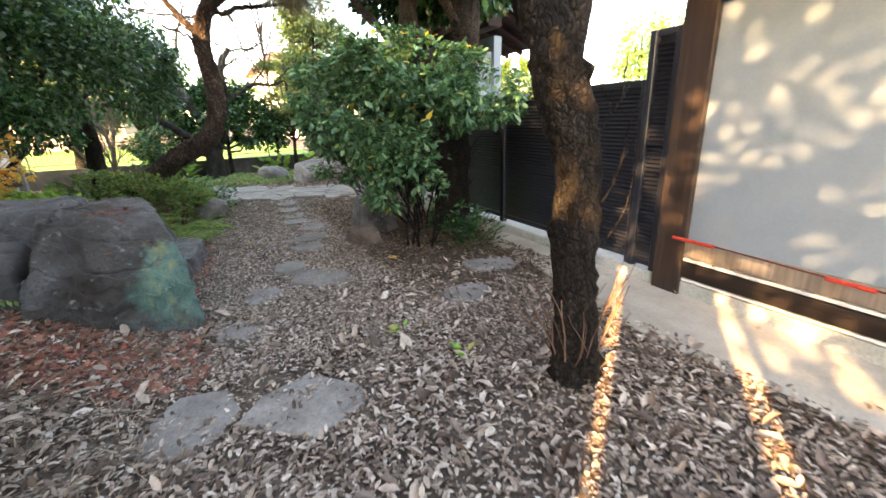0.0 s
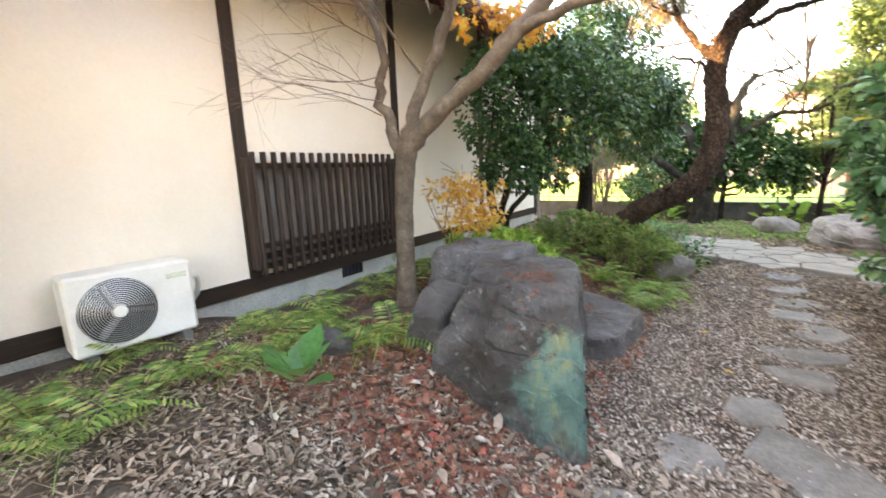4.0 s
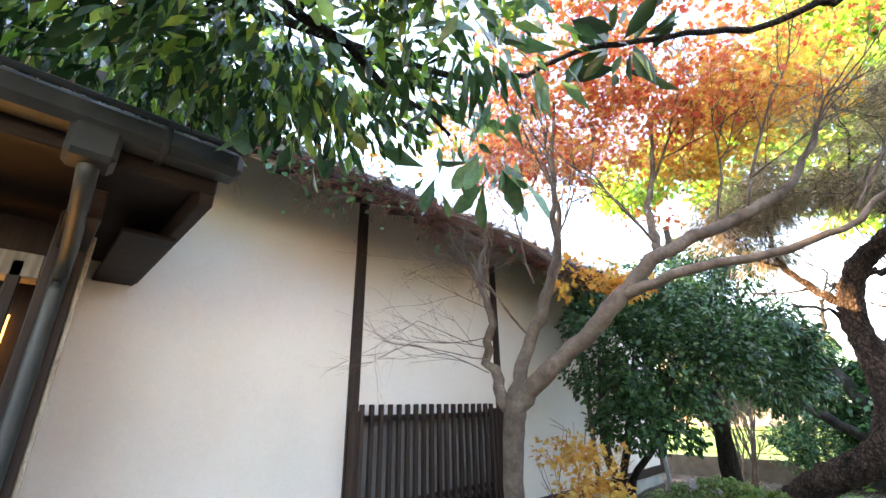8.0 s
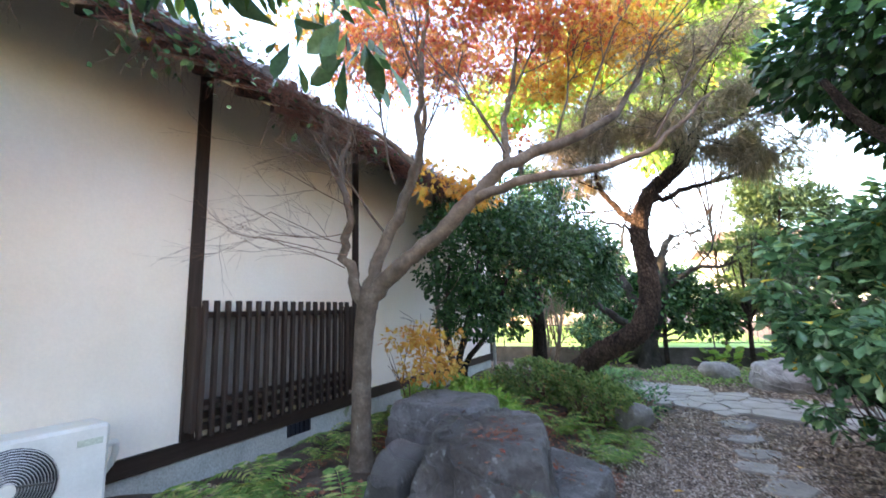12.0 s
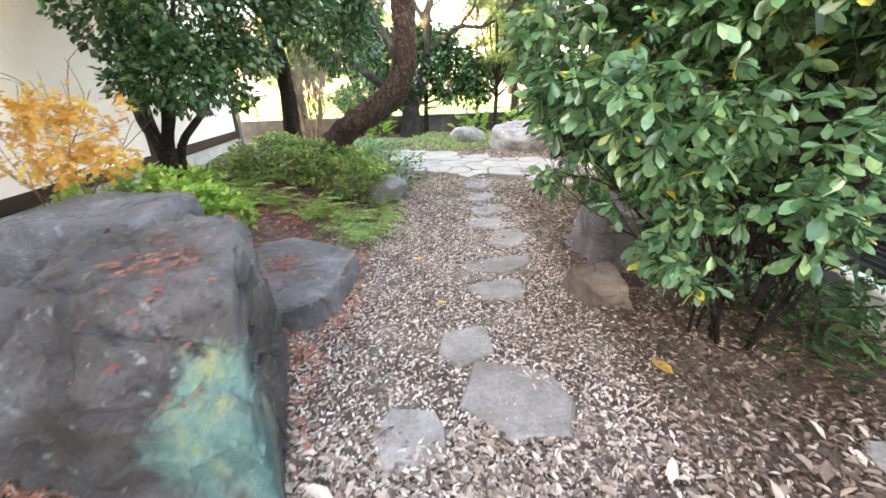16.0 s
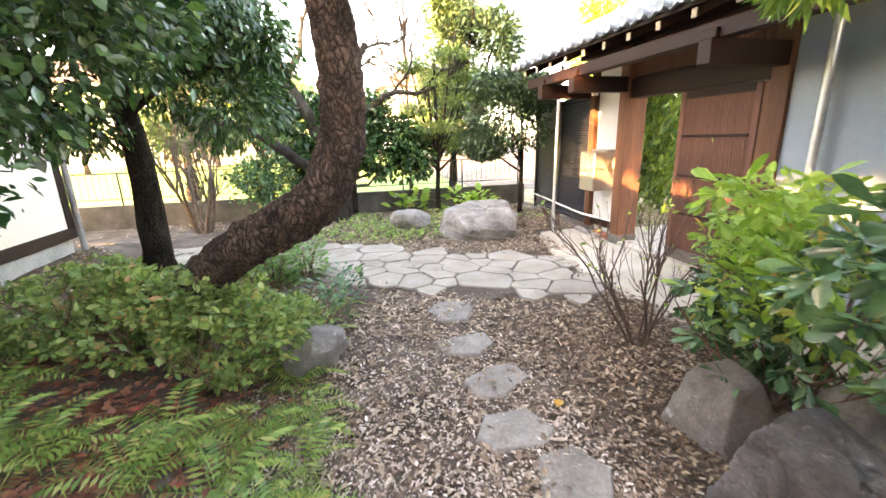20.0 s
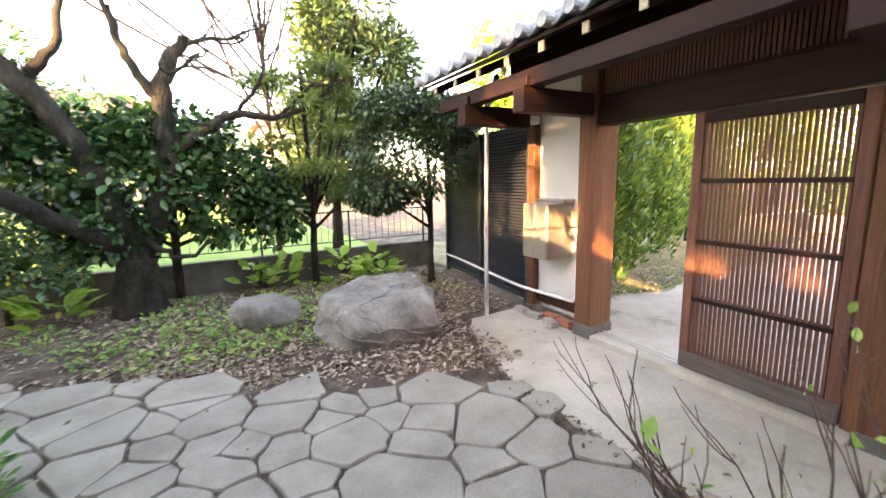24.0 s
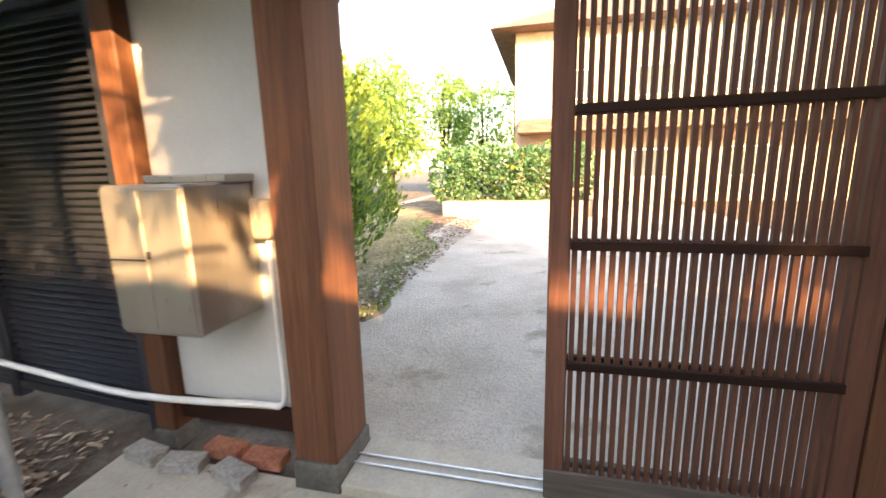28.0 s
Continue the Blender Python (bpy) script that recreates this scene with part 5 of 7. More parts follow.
lay("wood_chips", x, y, 0.024, CHIP, "pale wood chips and gravel on the path", "dry", 0.002, 0.8)
x, y = scatter(17000, -0.6, 3.5, 10.6, 14.5, lambda x, y: np.where(on_patio(x, y, 0.15), 0.03, 0.4 + 0.5 * clump(x, y)) * ((x < 2.4 + 0.2 * y / 12) | (y > 11.9)))
lay("fallen_leaves", x, y, 0.055, LEAF_BROWN, "dry brown leaves round the pale boulders")
x, y = scatter(16000, -4.0, 0.6, 8.6, 12.3, lambda x, y: np.where(on_patio(x, y, 0.15), 0.03, 0.3 + 0.5 * clump(x, y)))
lay("fallen_leaves", x, y, 0.05, LEAF_BROWN, "dry brown leaves along the edge of the paving")
x, y = scatter(12000, -5.5, 1.0, 11.6, 14.6, lambda x, y: np.where(on_patio(x, y, 0.1), 0.02, 0.25 + 0.5 * clump(x, y)))
lay("fallen_leaves", x, y, 0.055, LEAF_BROWN, "dry brown leaves under the back trees")
x, y = scatter(21000, -3.2, -0.85, 3.2, 8.2, lambda x, y: np.clip(clump(x * 1.3, y * 1.3) * 1.3 - 0.2, 0, 1))
lay("red_leaves", x, y, 0.04, LEAF_DRY_RED, "red-brown fallen maple leaves on the bank", "star")
x, y = scatter(5200, -2.5, -1.2, 3.35, 5.3, lambda x, y: np.clip(1.25 - np.abs(x + 1.95) * 1.5, 0, 1))
lay("red_leaves", x, y, 0.042, LEAF_DRY_RED, "red-brown maple leaves heaped against the boulders", "star", 0.012, 0.75, 0.4)
for ob, n in ((flat_rock, 190), (big_rock, 130)):
    p = on_top(ob, n)
    w = np.stack([rng.standard_normal(n), rng.standard_normal(n), rng.standard_normal(n) * 0.15], -1)
    tagged(leaves("red_leaves", p, w, 0.03, LEAF_DRY_RED, None, "star", 0, 0.86), "red fallen maple leaves lying on the rock", "fallen leaves", kind="stuff")
y = rng.uniform(0.5, 11.7, 2000)
x = np.interp(y, [q[1] for q in EDGE], [q[0] for q in EDGE]) + rng.standard_normal(2000) * 0.06 - 0.07
lay("fallen_leaves", x, y, 0.04, LEAF_DUFF, "dry leaves and crumbs gathered along the concrete edge", "dry", 0.006)
x, y = scatter(150, 1.9, 3.4, 1.0, 11.6)
lay("fallen_leaves", x, y, 0.045, LEAF_DRY, "a few dry leaves on the concrete", "dry", 0.012)
x, y = scatter(9000, -3.8, -2.0, 0.9, 4.3, lambda x, y: np.clip(0.3 + clump(x, y), 0, 1))
lay("fallen_leaves", x, y, 0.04, LEAF_BROWN, "dry brown leaves between the ferns")
x, y = scatter(12000, -3.9, -1.0, 0.9, 4.2, lambda x, y: 0.5 + 0.5 * clump(x, y))
lay("dry_grass", x, y, 0.1, LEAF_BROWN, "dry straw and twigs on the bank", "needle", 0.006, 0.85)

# ---- trees and shrubs ----
def tree(name, x, y, label, category="tree"):
    return thing(name, x, y, gz(x, y), label, category)


def wood(name, pieces, material, root, smooth_it=True, label=""):
    """Few pieces become parts of their own; fine twigs nobody could count stay in one mesh."""
    if 1 < len(pieces) <= 12:
        return [rel(fast_part(name, *q, material, None, label, smooth_it), root) for q in pieces]
    ob = fast_part(name, *joined(pieces), material, None, label, smooth_it)
    if len(pieces) > 12:
        ob["kind"] = "stuff"
    return rel(ob, root)


# dark rough-barked tree beside the storehouse
t = tree("evergreen_tree", 1.02, 2.24, "dark rough-barked tree with sunlit patches on its trunk")
trunk = [limb([[1.04, 2.22, -0.05, 0.165], [1.04, 2.22, 0.15, 0.13], [1.01, 2.24, 0.55, 0.112], [0.99, 2.24, 0.8, 0.116], [1.01, 2.26, 1.1, 0.112], [0.97, 2.28, 1.35, 0.115], [0.88, 2.28, 1.6, 0.125], [0.78, 2.32, 1.9, 0.105], [0.62, 2.4, 2.5, 0.09], [0.5, 2.5, 3.2, 0.07], [0.6, 2.6, 4.0, 0.05]], 5, 18, 0.1)]
wood("trunk", trunk, BARK_DARK, t)
lm2 = [limb([[0.9, 2.28, 1.62, 0.07], [0.97, 2.3, 1.9, 0.066], [1.1, 2.35, 2.6, 0.06], [1.25, 2.4, 3.4, 0.045]], 5, 10, 0.08), limb([[0.85, 2.3, 1.95, 0.07], [0.6, 2.0, 2.3, 0.05], [0.2, 1.7, 2.7, 0.04], [-0.4, 1.5, 3.0, 0.025]], 5, 8, 0.05)]
wood("limb", lm2, BARK_DARK, t)
tw, _ = sprays([((1.02 + 0.1 * math.cos(a), 2.22 + 0.1 * math.sin(a), 0.12), (math.cos(a) * 0.5, math.sin(a) * 0.5, 1)) for a in np.linspace(0, 6, 13)], 0.4, 1, 0.35, 0.006, 0.4, 2)
wood("sucker", tw, TWIG, t)
tw, _ = sprays([((1.12, 2.2, 1.0), (0.35, -0.2, 1)), ((1.1, 2.2, 0.75), (0.6, -0.3, 0.8)), ((0.92, 2.2, 0.9), (-0.35, -0.3, 0.8)), ((0.93, 2.2, 0.6), (-0.5, -0.3, 0.5)), ((1.08, 2.25, 1.3), (0.5, 0, 0.7))], 0.36, 1, 0.3, 0.008, 0.3, 2)
wood("twig", tw, BARK_DARK, t)
p, w = cloud([(0.6, 2.5, 3.6, 1.3, 1.2, 0.6), (1.5, 2.3, 3.5, 0.9, 1.0, 0.6), (-0.4, 1.7, 3.3, 0.8, 0.8, 0.35)], 5200, 0.45)
leaves("crown", p, w, 0.09, LEAF_DARK, t, "oval", 0.5)

# overhanging evergreen whose long leaves hang before the house
t = tree("overhanging_tree", -2.3, -1.0, "evergreen tree whose long leaves hang over the path")
wood("trunk", [limb([[-2.3, -1.0, 0.0, 0.13], [-2.3, -1.0, 1.5, 0.1], [-2.2, -0.75, 2.4, 0.09], [-1.95, 0.0, 2.97, 0.08], [-1.9, 0.7, 3.1, 0.07]], 5, 10, 0.08)], BARK_DARK, t)
CROSSING = [[-1.9, 0.7, 3.0, 0.03], [-1.8, 2.0, 3.12, 0.022], [-1.4, 3.2, 3.14, 0.014], [-1.05, 3.5, 3.27, 0.013], [-0.68, 3.85, 3.34, 0.014], [-0.3, 4.1, 3.36, 0.016], [0.05, 4.3, 3.45, 0.018], [0.6, 4.7, 3.65, 0.02]]
arms = [limb([[-1.9, 0.7, 3.05, 0.045], [-2.2, 1.4, 3.2, 0.035], [-2.2, 2.1, 3.25, 0.025], [-2.0, 2.9, 3.4, 0.012]], 5, 7, 0.05, 0.02),
        limb(CROSSING, 5, 8, 0.05, 0.012),
        limb([[-2.2, -0.75, 2.35, 0.06], [-1.8, -1.0, 2.8, 0.05], [-1.6, -1.5, 3.0, 0.04], [-1.5, -2.3, 3.2, 0.02]], 5, 7, 0.05, 0.02),
        limb([[-1.9, 0.6, 2.9, 0.04], [-1.6, 1.5, 2.9, 0.03], [-1.5, 2.4, 2.95, 0.018], [-1.5, 3.1, 2.85, 0.008]], 5, 7, 0.05, 0.02)]
wood("limb", arms, BARK_DARK, t)
p, w = cloud([(-2.25, 1.9, 3.25, 0.5, 0.9, 0.28), (-1.7, 2.4, 3.05, 0.55, 0.8, 0.25), (-1.1, 2.6, 3.15, 0.5, 0.7, 0.22), (-1.9, 0.9, 3.2, 0.8, 0.8, 0.4)], 9500, 0.36, 0.3, 2.2)
# a share of the leaves gets a brighter green to imitate backlight
pick = rng.random(len(p)) < 0.42
leaves("crown", p[pick], w[pick], 0.075, LEAF_LIME, t, "laurel", 0.7, 0.35, "brighter leaves standing in for backlit ones")
p, w = p[~pick], w[~pick]
leaves("crown", p, w, 0.085, LEAF_DARK, t, "laurel", 0.7, 0.35)
p, w = cloud([(-2.4, 2.6, 3.35, 0.4, 0.7, 0.2), (-1.8, 3.1, 3.3, 0.4, 0.6, 0.25), (-1.2, 2.9, 3.0, 0.4, 0.5, 0.2)], 420, 0.25, 0.2)
leaves("crown_tip", p, w, 0.13, LEAF_BUSH, t, "lance", 1.1, 0.3)

p, w = cloud([(-1.75, 3.3, 2.75, 0.25, 0.2, 0.14), (-1.45, 3.35, 2.8, 0.22, 0.2, 0.14), (-2.1, 2.7, 3.0, 0.3, 0.3, 0.12)], 46, -2.0, 0.1)
leaves("hanging_leaf", p, w, 0.17, LEAF_BUSH, t, "spoon", 1.3, 0.3, "long leaves hanging from the branch tips")
p, w = cloud([(-0.9, 3.68, 3.32, 0.25, 0.2, 0.1)], 26, -2.0, 0.1)
leaves("dry_leaf", p, w, 0.17, LEAF_SHADE, t, "laurel", 0.2, 0.4, "dark curled leaves on the crossing branch")

# unseen tall evergreen added behind the start, its crown spaced to dapple the light
t = tree("evergreen_tree", -6.3, -5.4, "unseen tall evergreen added to dapple the light")
wood("trunk", [limb([[-6.3, -5.4, -0.05, 0.22], [-6.3, -5.4, 1.5, 0.18], [-6.2, -5.2, 3.5, 0.13], [-6.1, -5.0, 6.6, 0.06]], 5, 10, 0.06)], BARK_DARK, t)
p, w = cloud([(-6.0, -5.4, 5.7, 1.4, 1.7, 1.9), (-6.1, -3.2, 5.5, 1.2, 1.6, 1.7), (-6.0, -7.2, 5.6, 1.2, 1.5, 1.6), (-6.1, -4.4, 6.6, 1.2, 2.4, 1.4), (-6.0, -5.6, 4.2, 1.1, 1.7, 0.9), (-6.0, -7.4, 4.3, 1.1, 1.2, 0.9), (-6.0, -4.2, 4.4, 1.0, 1.0, 0.6)], 36000, -2.0, 0.1, 2.6)
leaves("crown", p, w, 0.09, LEAF_DARK, t, "oval", 0.4, 0.3)

# unseen evergreen added beyond the house, its crown shaped to shade the upper gate
t = tree("evergreen_tree", -14.2, -4.6, "unseen tall evergreen added behind the house to shade the gate")
wood("trunk", [limb([[-14.2, -4.6, -0.05, 0.3], [-14.2, -4.6, 4.0, 0.24], [-14.1, -4.5, 8.0, 0.18], [-14.0, -4.4, 11.0, 0.08]], 5, 10, 0.06), limb([[-14.1, -4.5, 7.6, 0.12], [-14.0, -3.2, 9.2, 0.09], [-14.0, -1.2, 10.6, 0.07], [-14.0, 1.2, 10.6, 0.04]], 5, 8, 0.05), limb([[-14.1, -4.5, 7.8, 0.12], [-14.1, -5.6, 9.2, 0.08], [-14.0, -6.4, 10.2, 0.05]], 5, 8, 0.05)], BARK_DARK, t)
p, w = cloud([(-14.0, -6.0, 10.0, 1.4, 1.3, 1.25), (-14.0, -4.6, 9.9, 1.4, 1.2, 1.2), (-14.0, -3.4, 10.0, 1.4, 1.1, 1.3), (-14.0, -2.6, 10.9, 1.2, 1.0, 1.3), (-14.0, -1.3, 10.9, 1.3, 1.2, 1.3), (-14.0, -5.0, 11.2, 1.4, 2.0, 1.0), (-14.0, 0.3, 9.7, 1.3, 1.2, 1.5), (-14.0, 2.2, 9.6, 1.3, 1.4, 1.5), (-14.0, 1.2, 11.2, 1.3, 2.2, 1.2)], 26000, 0.04, 0.1)
leaves("crown", p, w, 0.2, LEAF_DARK, t, "oval", 0.4, 0.3)

# maple at the house with red and orange crown
t = tree("maple", -2.5, 4.85, "smooth grey-barked maple with sparse red and orange leaves")
base = gz(-2.55, 4.85)
wood("trunk", [limb([[-2.7, 4.95, base - 0.05, 0.12], [-2.7, 4.95, base + 0.2, 0.09], [-2.67, 4.92, 1.1, 0.08], [-2.6, 4.88, 1.55, 0.085], [-2.52, 4.86, 1.82, 0.085]], 5, 12, 0.05)], BARK_MAPLE, t)
limbs = [limb([[-2.54, 4.86, 1.75, 0.08], [-2.25, 4.88, 1.98, 0.07], [-1.9, 4.95, 2.23, 0.064], [-1.63, 5.0, 2.48, 0.065], [-1.35, 5.1, 2.75, 0.052], [-1.0, 5.3, 2.9, 0.045], [-0.55, 5.6, 3.2, 0.03], [-0.3, 5.8, 3.7, 0.015]], 5, 9, 0.04, 0.01),
         limb([[-1.63, 5.0, 2.48, 0.045], [-1.2, 5.0, 2.55, 0.035], [-0.75, 5.2, 2.62, 0.028], [-0.3, 5.3, 2.75, 0.02], [0.1, 5.4, 3.1, 0.01]], 5, 7, 0.04, 0.012),
         limb([[-2.55, 4.86, 1.78, 0.065], [-2.5, 4.95, 2.1, 0.055], [-2.3, 5.0, 2.5, 0.05], [-2.2, 5.1, 2.9, 0.04], [-2.15, 5.2, 3.5, 0.02]], 5, 8, 0.04, 0.01),
         limb([[-2.6, 4.86, 1.7, 0.055], [-2.75, 4.8, 2.1, 0.042], [-2.7, 4.8, 2.5, 0.033], [-2.85, 4.85, 2.9, 0.026], [-2.8, 5.0, 3.4, 0.014]], 5, 8, 0.04, 0.012),
         limb([[-2.3, 5.0, 2.5, 0.035], [-2.0, 4.8, 2.95, 0.03], [-1.85, 4.6, 3.4, 0.02], [-1.7, 4.5, 4.0, 0.01]], 5, 7, 0.04, 0.012),
         limb([[-1.35, 5.1, 2.75, 0.035], [-1.4, 5.2, 3.1, 0.028], [-1.3, 5.2, 3.5, 0.02], [-1.25, 5.3, 4.0, 0.01]], 5, 7, 0.04, 0.012),
         limb([[-2.2, 5.1, 2.9, 0.03], [-2.5, 5.0, 3.2, 0.022], [-2.9, 4.7, 3.45, 0.014], [-3.1, 4.3, 3.55, 0.008]], 5, 6, 0.04, 0.012)]
wood("limb", limbs, BARK_MAPLE, t)
bare = [((-2.66, 4.8, 2.5), (-0.6, -0.8, 0.35)), ((-2.68, 4.75, 2.1), (-0.5, -1.0, 0.2)), ((-2.66, 4.78, 2.3), (-0.6, -0.7, -0.1)), ((-2.85, 4.85, 2.9), (-0.2, -0.8, 0.2)), ((-2.8, 4.9, 3.2), (-0.3, -0.6, 0.3))]
bare += [((-2.7, 4.8, 2.7), (-0.7, -0.5, 0.5)), ((-2.72, 4.8, 2.2), (-0.2, -1.1, 0.05)), ((-2.75, 4.8, 2.0), (-0.7, -0.3, 0.3))]
tw, _ = sprays(bare, 0.7, 3, 0.42, 0.005, 0.03, 3, 0.22, 3)
wood("bare_twig", tw, TWIG, t)
starts = [((x, y, z), (dx, dy, 1)) for x, y, z, dx, dy in ((-2.15, 5.2, 3.3, 0, 0), (-1.85, 4.6, 3.3, 0.2, -0.3), (-1.3, 5.2, 3.4, 0.3, 0), (-0.55, 5.6, 3.2, 0.5, 0.2), (-2.8, 5.0, 3.2, -0.2, -0.2), (-0.3, 5.3, 2.8, 0.7, 0), (-2.3, 4.9, 2.7, 0.1, -0.4), (-1.0, 5.3, 2.95, 0.2, 0.5), (-2.45, 4.95, 2.3, -0.5, -0.5), (-2.7, 4.8, 2.55, -0.6, 0.3), (-1.35, 5.1, 2.8, -0.3, -0.4), (-0.8, 5.3, 3.0, 0.4, -0.3), (-2.2, 5.1, 2.95, 0.4, 0.3), (-1.9, 4.7, 3.2, -0.3, 0.1))]
tw, tips = sprays(starts, 0.75, 4, 0.5, 0.014, 0.2, 4, 0.3, 3)
wood("twig", tw, BARK_MAPLE, t)
ctr = [(-2.0, 4.5, 4.0, 0.7, 0.8, 0.5), (-1.3, 4.7, 4.1, 0.8, 0.9, 0.55), (-0.5, 5.2, 4.2, 0.8, 0.8, 0.5), (-2.7, 4.9, 4.1, 0.5, 0.7, 0.4), (-1.0, 4.0, 4.2, 0.9, 0.7, 0.4), (-3.0, 5.8, 4.6, 0.9, 0.9, 0.5), (-2.2, 5.9, 4.5, 0.8, 0.9, 0.5), (-1.4, 6.3, 4.6, 0.9, 0.9, 0.5), (-1.9, 4.8, 3.85, 0.6, 0.6, 0.25), (-1.1, 5.2, 3.85, 0.7, 0.6, 0.25), (-1.6, 6.35, 3.6, 0.5, 0.35, 0.2)]
ctr += [(-2.35, 4.95, 4.05, 0.5, 0.5, 0.25), (-1.95, 5.4, 3.8, 0.5, 0.45, 0.2), (-1.45, 5.55, 3.85, 0.5, 0.45, 0.2)]
p, w = cloud(ctr, 21000, 0.38, 0.2, 2.6)
leaves("crown", p, w, 0.037, LEAF_RED, t, "star", 0.3, 0.55, "red and orange leaves")
p, w = cloud([(-0.7, 5.5, 3.95, 0.5, 0.5, 0.35), (-0.6, 6.1, 4.2, 0.7, 0.7, 0.45), (-2.4, 3.6, 3.55, 0.5, 0.4, 0.15), (-1.1, 5.7, 3.6, 0.4, 0.4, 0.2)], 4600, 0.42, 0.2, 1.6)
leaves("crown", p, w, 0.038, LEAF_YELLOW, t, "star", 0.3, 0.55, "yellow leaves")
p, w = cloud([(-2.2, 5.6, 2.85, 0.3, 0.3, 0.22), (-1.95, 5.9, 2.8, 0.25, 0.3, 0.15)], 420, 0.3, 0.2, 2)
leaves("leaf_spray", p, w, 0.06, LEAF_YELLOW, t, "star", 0.5, 0.5, "spray of orange leaves")

# young yellow maple by the boulder
t = tree("young_maple", -2.75, 5.9, "small maple with pale yellow-orange leaves")
tw, _ = sprays([((-2.75, 5.9, gz(-2.75, 5.9)), (0.2, -0.1, 1)), ((-2.8, 6.0, gz(-2.8, 6)), (0.4, 0.1, 1))], 0.75, 2, 0.45, 0.012, 0.2, 3)
wood("stem", tw, TWIG, t)
p, w = cloud([(-2.5, 5.7, 1.35, 0.42, 0.45, 0.16), (-2.3, 5.5, 1.15, 0.35, 0.35, 0.14), (-2.6, 5.9, 1.0, 0.35, 0.4, 0.12)], 1100, 0.3, 0.15, 2)
leaves("crown", p, w, 0.042, LEAF_YELLOW, t, "star", 0.5, 0.6)

# dark camellia against the house
t = tree("camellia", -3.1, 7.75, "dark glossy evergreen camellia with several stems")
b0 = gz(-3.1, 7.75)
wood("stem", [limb([[-3.12 + a, 7.75 + b, b0 - 0.03, 0.05], [-3.14 + 1.3 * a, 7.75 + 1.3 * b, b0 + 0.5, 0.045], [-3.1 + 4 * a, 7.75 + 4 * b, 1.3, 0.035], [-2.9 + 6 * a, 7.75 + 6 * b, 2.3, 0.02]], 4, 8, 0.05) for a, b in ((0.03, 0.02), (-0.06, 0.05), (0.06, -0.07), (-0.02, -0.06), (0.1, 0.06))], BARK_DARK, t)
p, w = cloud([(-2.75, 7.7, 2.4, 0.95, 0.95, 0.85), (-2.2, 7.6, 2.1, 0.75, 0.8, 0.6), (-3.0, 8.3, 2.9, 0.9, 0.9, 0.7), (-1.75, 8.0, 2.35, 0.6, 0.7, 0.5), (-2.5, 7.4, 1.55, 0.75, 0.6, 0.35), (-2.6, 8.3, 3.3, 0.8, 0.8, 0.5)], 21000, 0.46)
leaves("crown", p, w, 0.058, LEAF_DARK, t, "oval", 0.45, 0.4)

# leaning pine
t = tree("pine_tree", -2.2, 8.9, "leaning old tree with a bent red-brown trunk")
PY = 7.8
wood("trunk", [limb([[-2.35, 9.0, 0.12, 0.19], [-2.1, 8.85, 0.38, 0.165], [-1.61, 8.51, 0.64, 0.15], [-1.14, 8.09, 0.99, 0.14], [-0.8, 7.88, 1.18, 0.136], [-0.61, PY, 1.34, 0.132], [-0.49, PY, 1.65, 0.124], [-0.47, PY, 2.04, 0.116], [-0.52, PY, 2.46, 0.108], [-0.47, PY, 2.76, 0.1], [-0.32, PY, 3.04, 0.094], [0.06, PY, 3.37, 0.082], [0.25, PY, 3.8, 0.055], [0.22, PY, 4.26, 0.03]], 9, 22, 0.085)], BARK_PINE, t)
B = lambda pts, s=8: limb([[1.11 * x + 0.055, PY + d, 1.11 * z - 0.177, q * 1.1] for x, d, z, q in pts], 6, s, 0.06, 0.018)
ptw = [B([(-0.5, 0, 2.5, 0.05), (-0.72, 0.0, 2.75, 0.036), (-0.9, 0.02, 3.1, 0.026), (-0.88, 0, 3.5, 0.014)]), B([(0.05, 0, 3.25, 0.045), (-0.3, -0.1, 3.5, 0.03), (-0.8, -0.2, 3.7, 0.016)]), B([(-0.42, 0, 2.75, 0.04), (-0.1, 0.1, 2.86, 0.032), (0.25, 0.15, 2.95, 0.026), (0.75, 0.1, 3.0, 0.015)]), B([(0.12, 0, 3.4, 0.04), (0.6, 0, 3.55, 0.026), (1.15, 0, 3.65, 0.014)]), B([(-0.48, 0, 2.2, 0.032), (-0.62, -0.1, 2.45, 0.02), (-0.9, -0.15, 2.6, 0.012)])]
wood("limb", ptw, BARK_PINE, t)
st = [((1.11 * x + 0.055, PY + d, 1.11 * z - 0.177), (dx, d * 2, 0.4)) for x, z, dx, d in ((0.27, 2.95, 0.8, 0.1), (-0.85, 2.95, -0.8, -0.1), (-0.88, 3.4, -0.4, 0.2), (0.6, 3.55, 0.6, 0.1), (0.7, 3.0, 0.7, -0.2), (-0.55, 3.6, -0.6, -0.2), (0.9, 3.6, 0.6, 0.2), (0.15, 3.8, 0.1, 0.3), (-0.1, 3.1, 0.5, -0.2), (-0.75, 2.75, -0.9, 0.1), (-0.3, 3.5, 0.2, -0.3), (0.18, 3.5, 0.6, -0.3))]
tw, tips = sprays(st, 0.66, 5, 0.6, 0.016, 0.05, 3, 0.45, 3)
wood("twig", tw, BARK_DARK, t)
tp = np.array([a for a, b in tips])
tq = np.array([b for a, b in tips])
up_high = (tp[:, 2] > 2.85) & (tp[:, 1] < 7.7)
p, w = tufts(tp[up_high][::3], tq[up_high][::3], 12, 0.13)
leaves("needles", p, w, 0.11, LEAF_PINE, t, "needle", 0.6, 0.2)
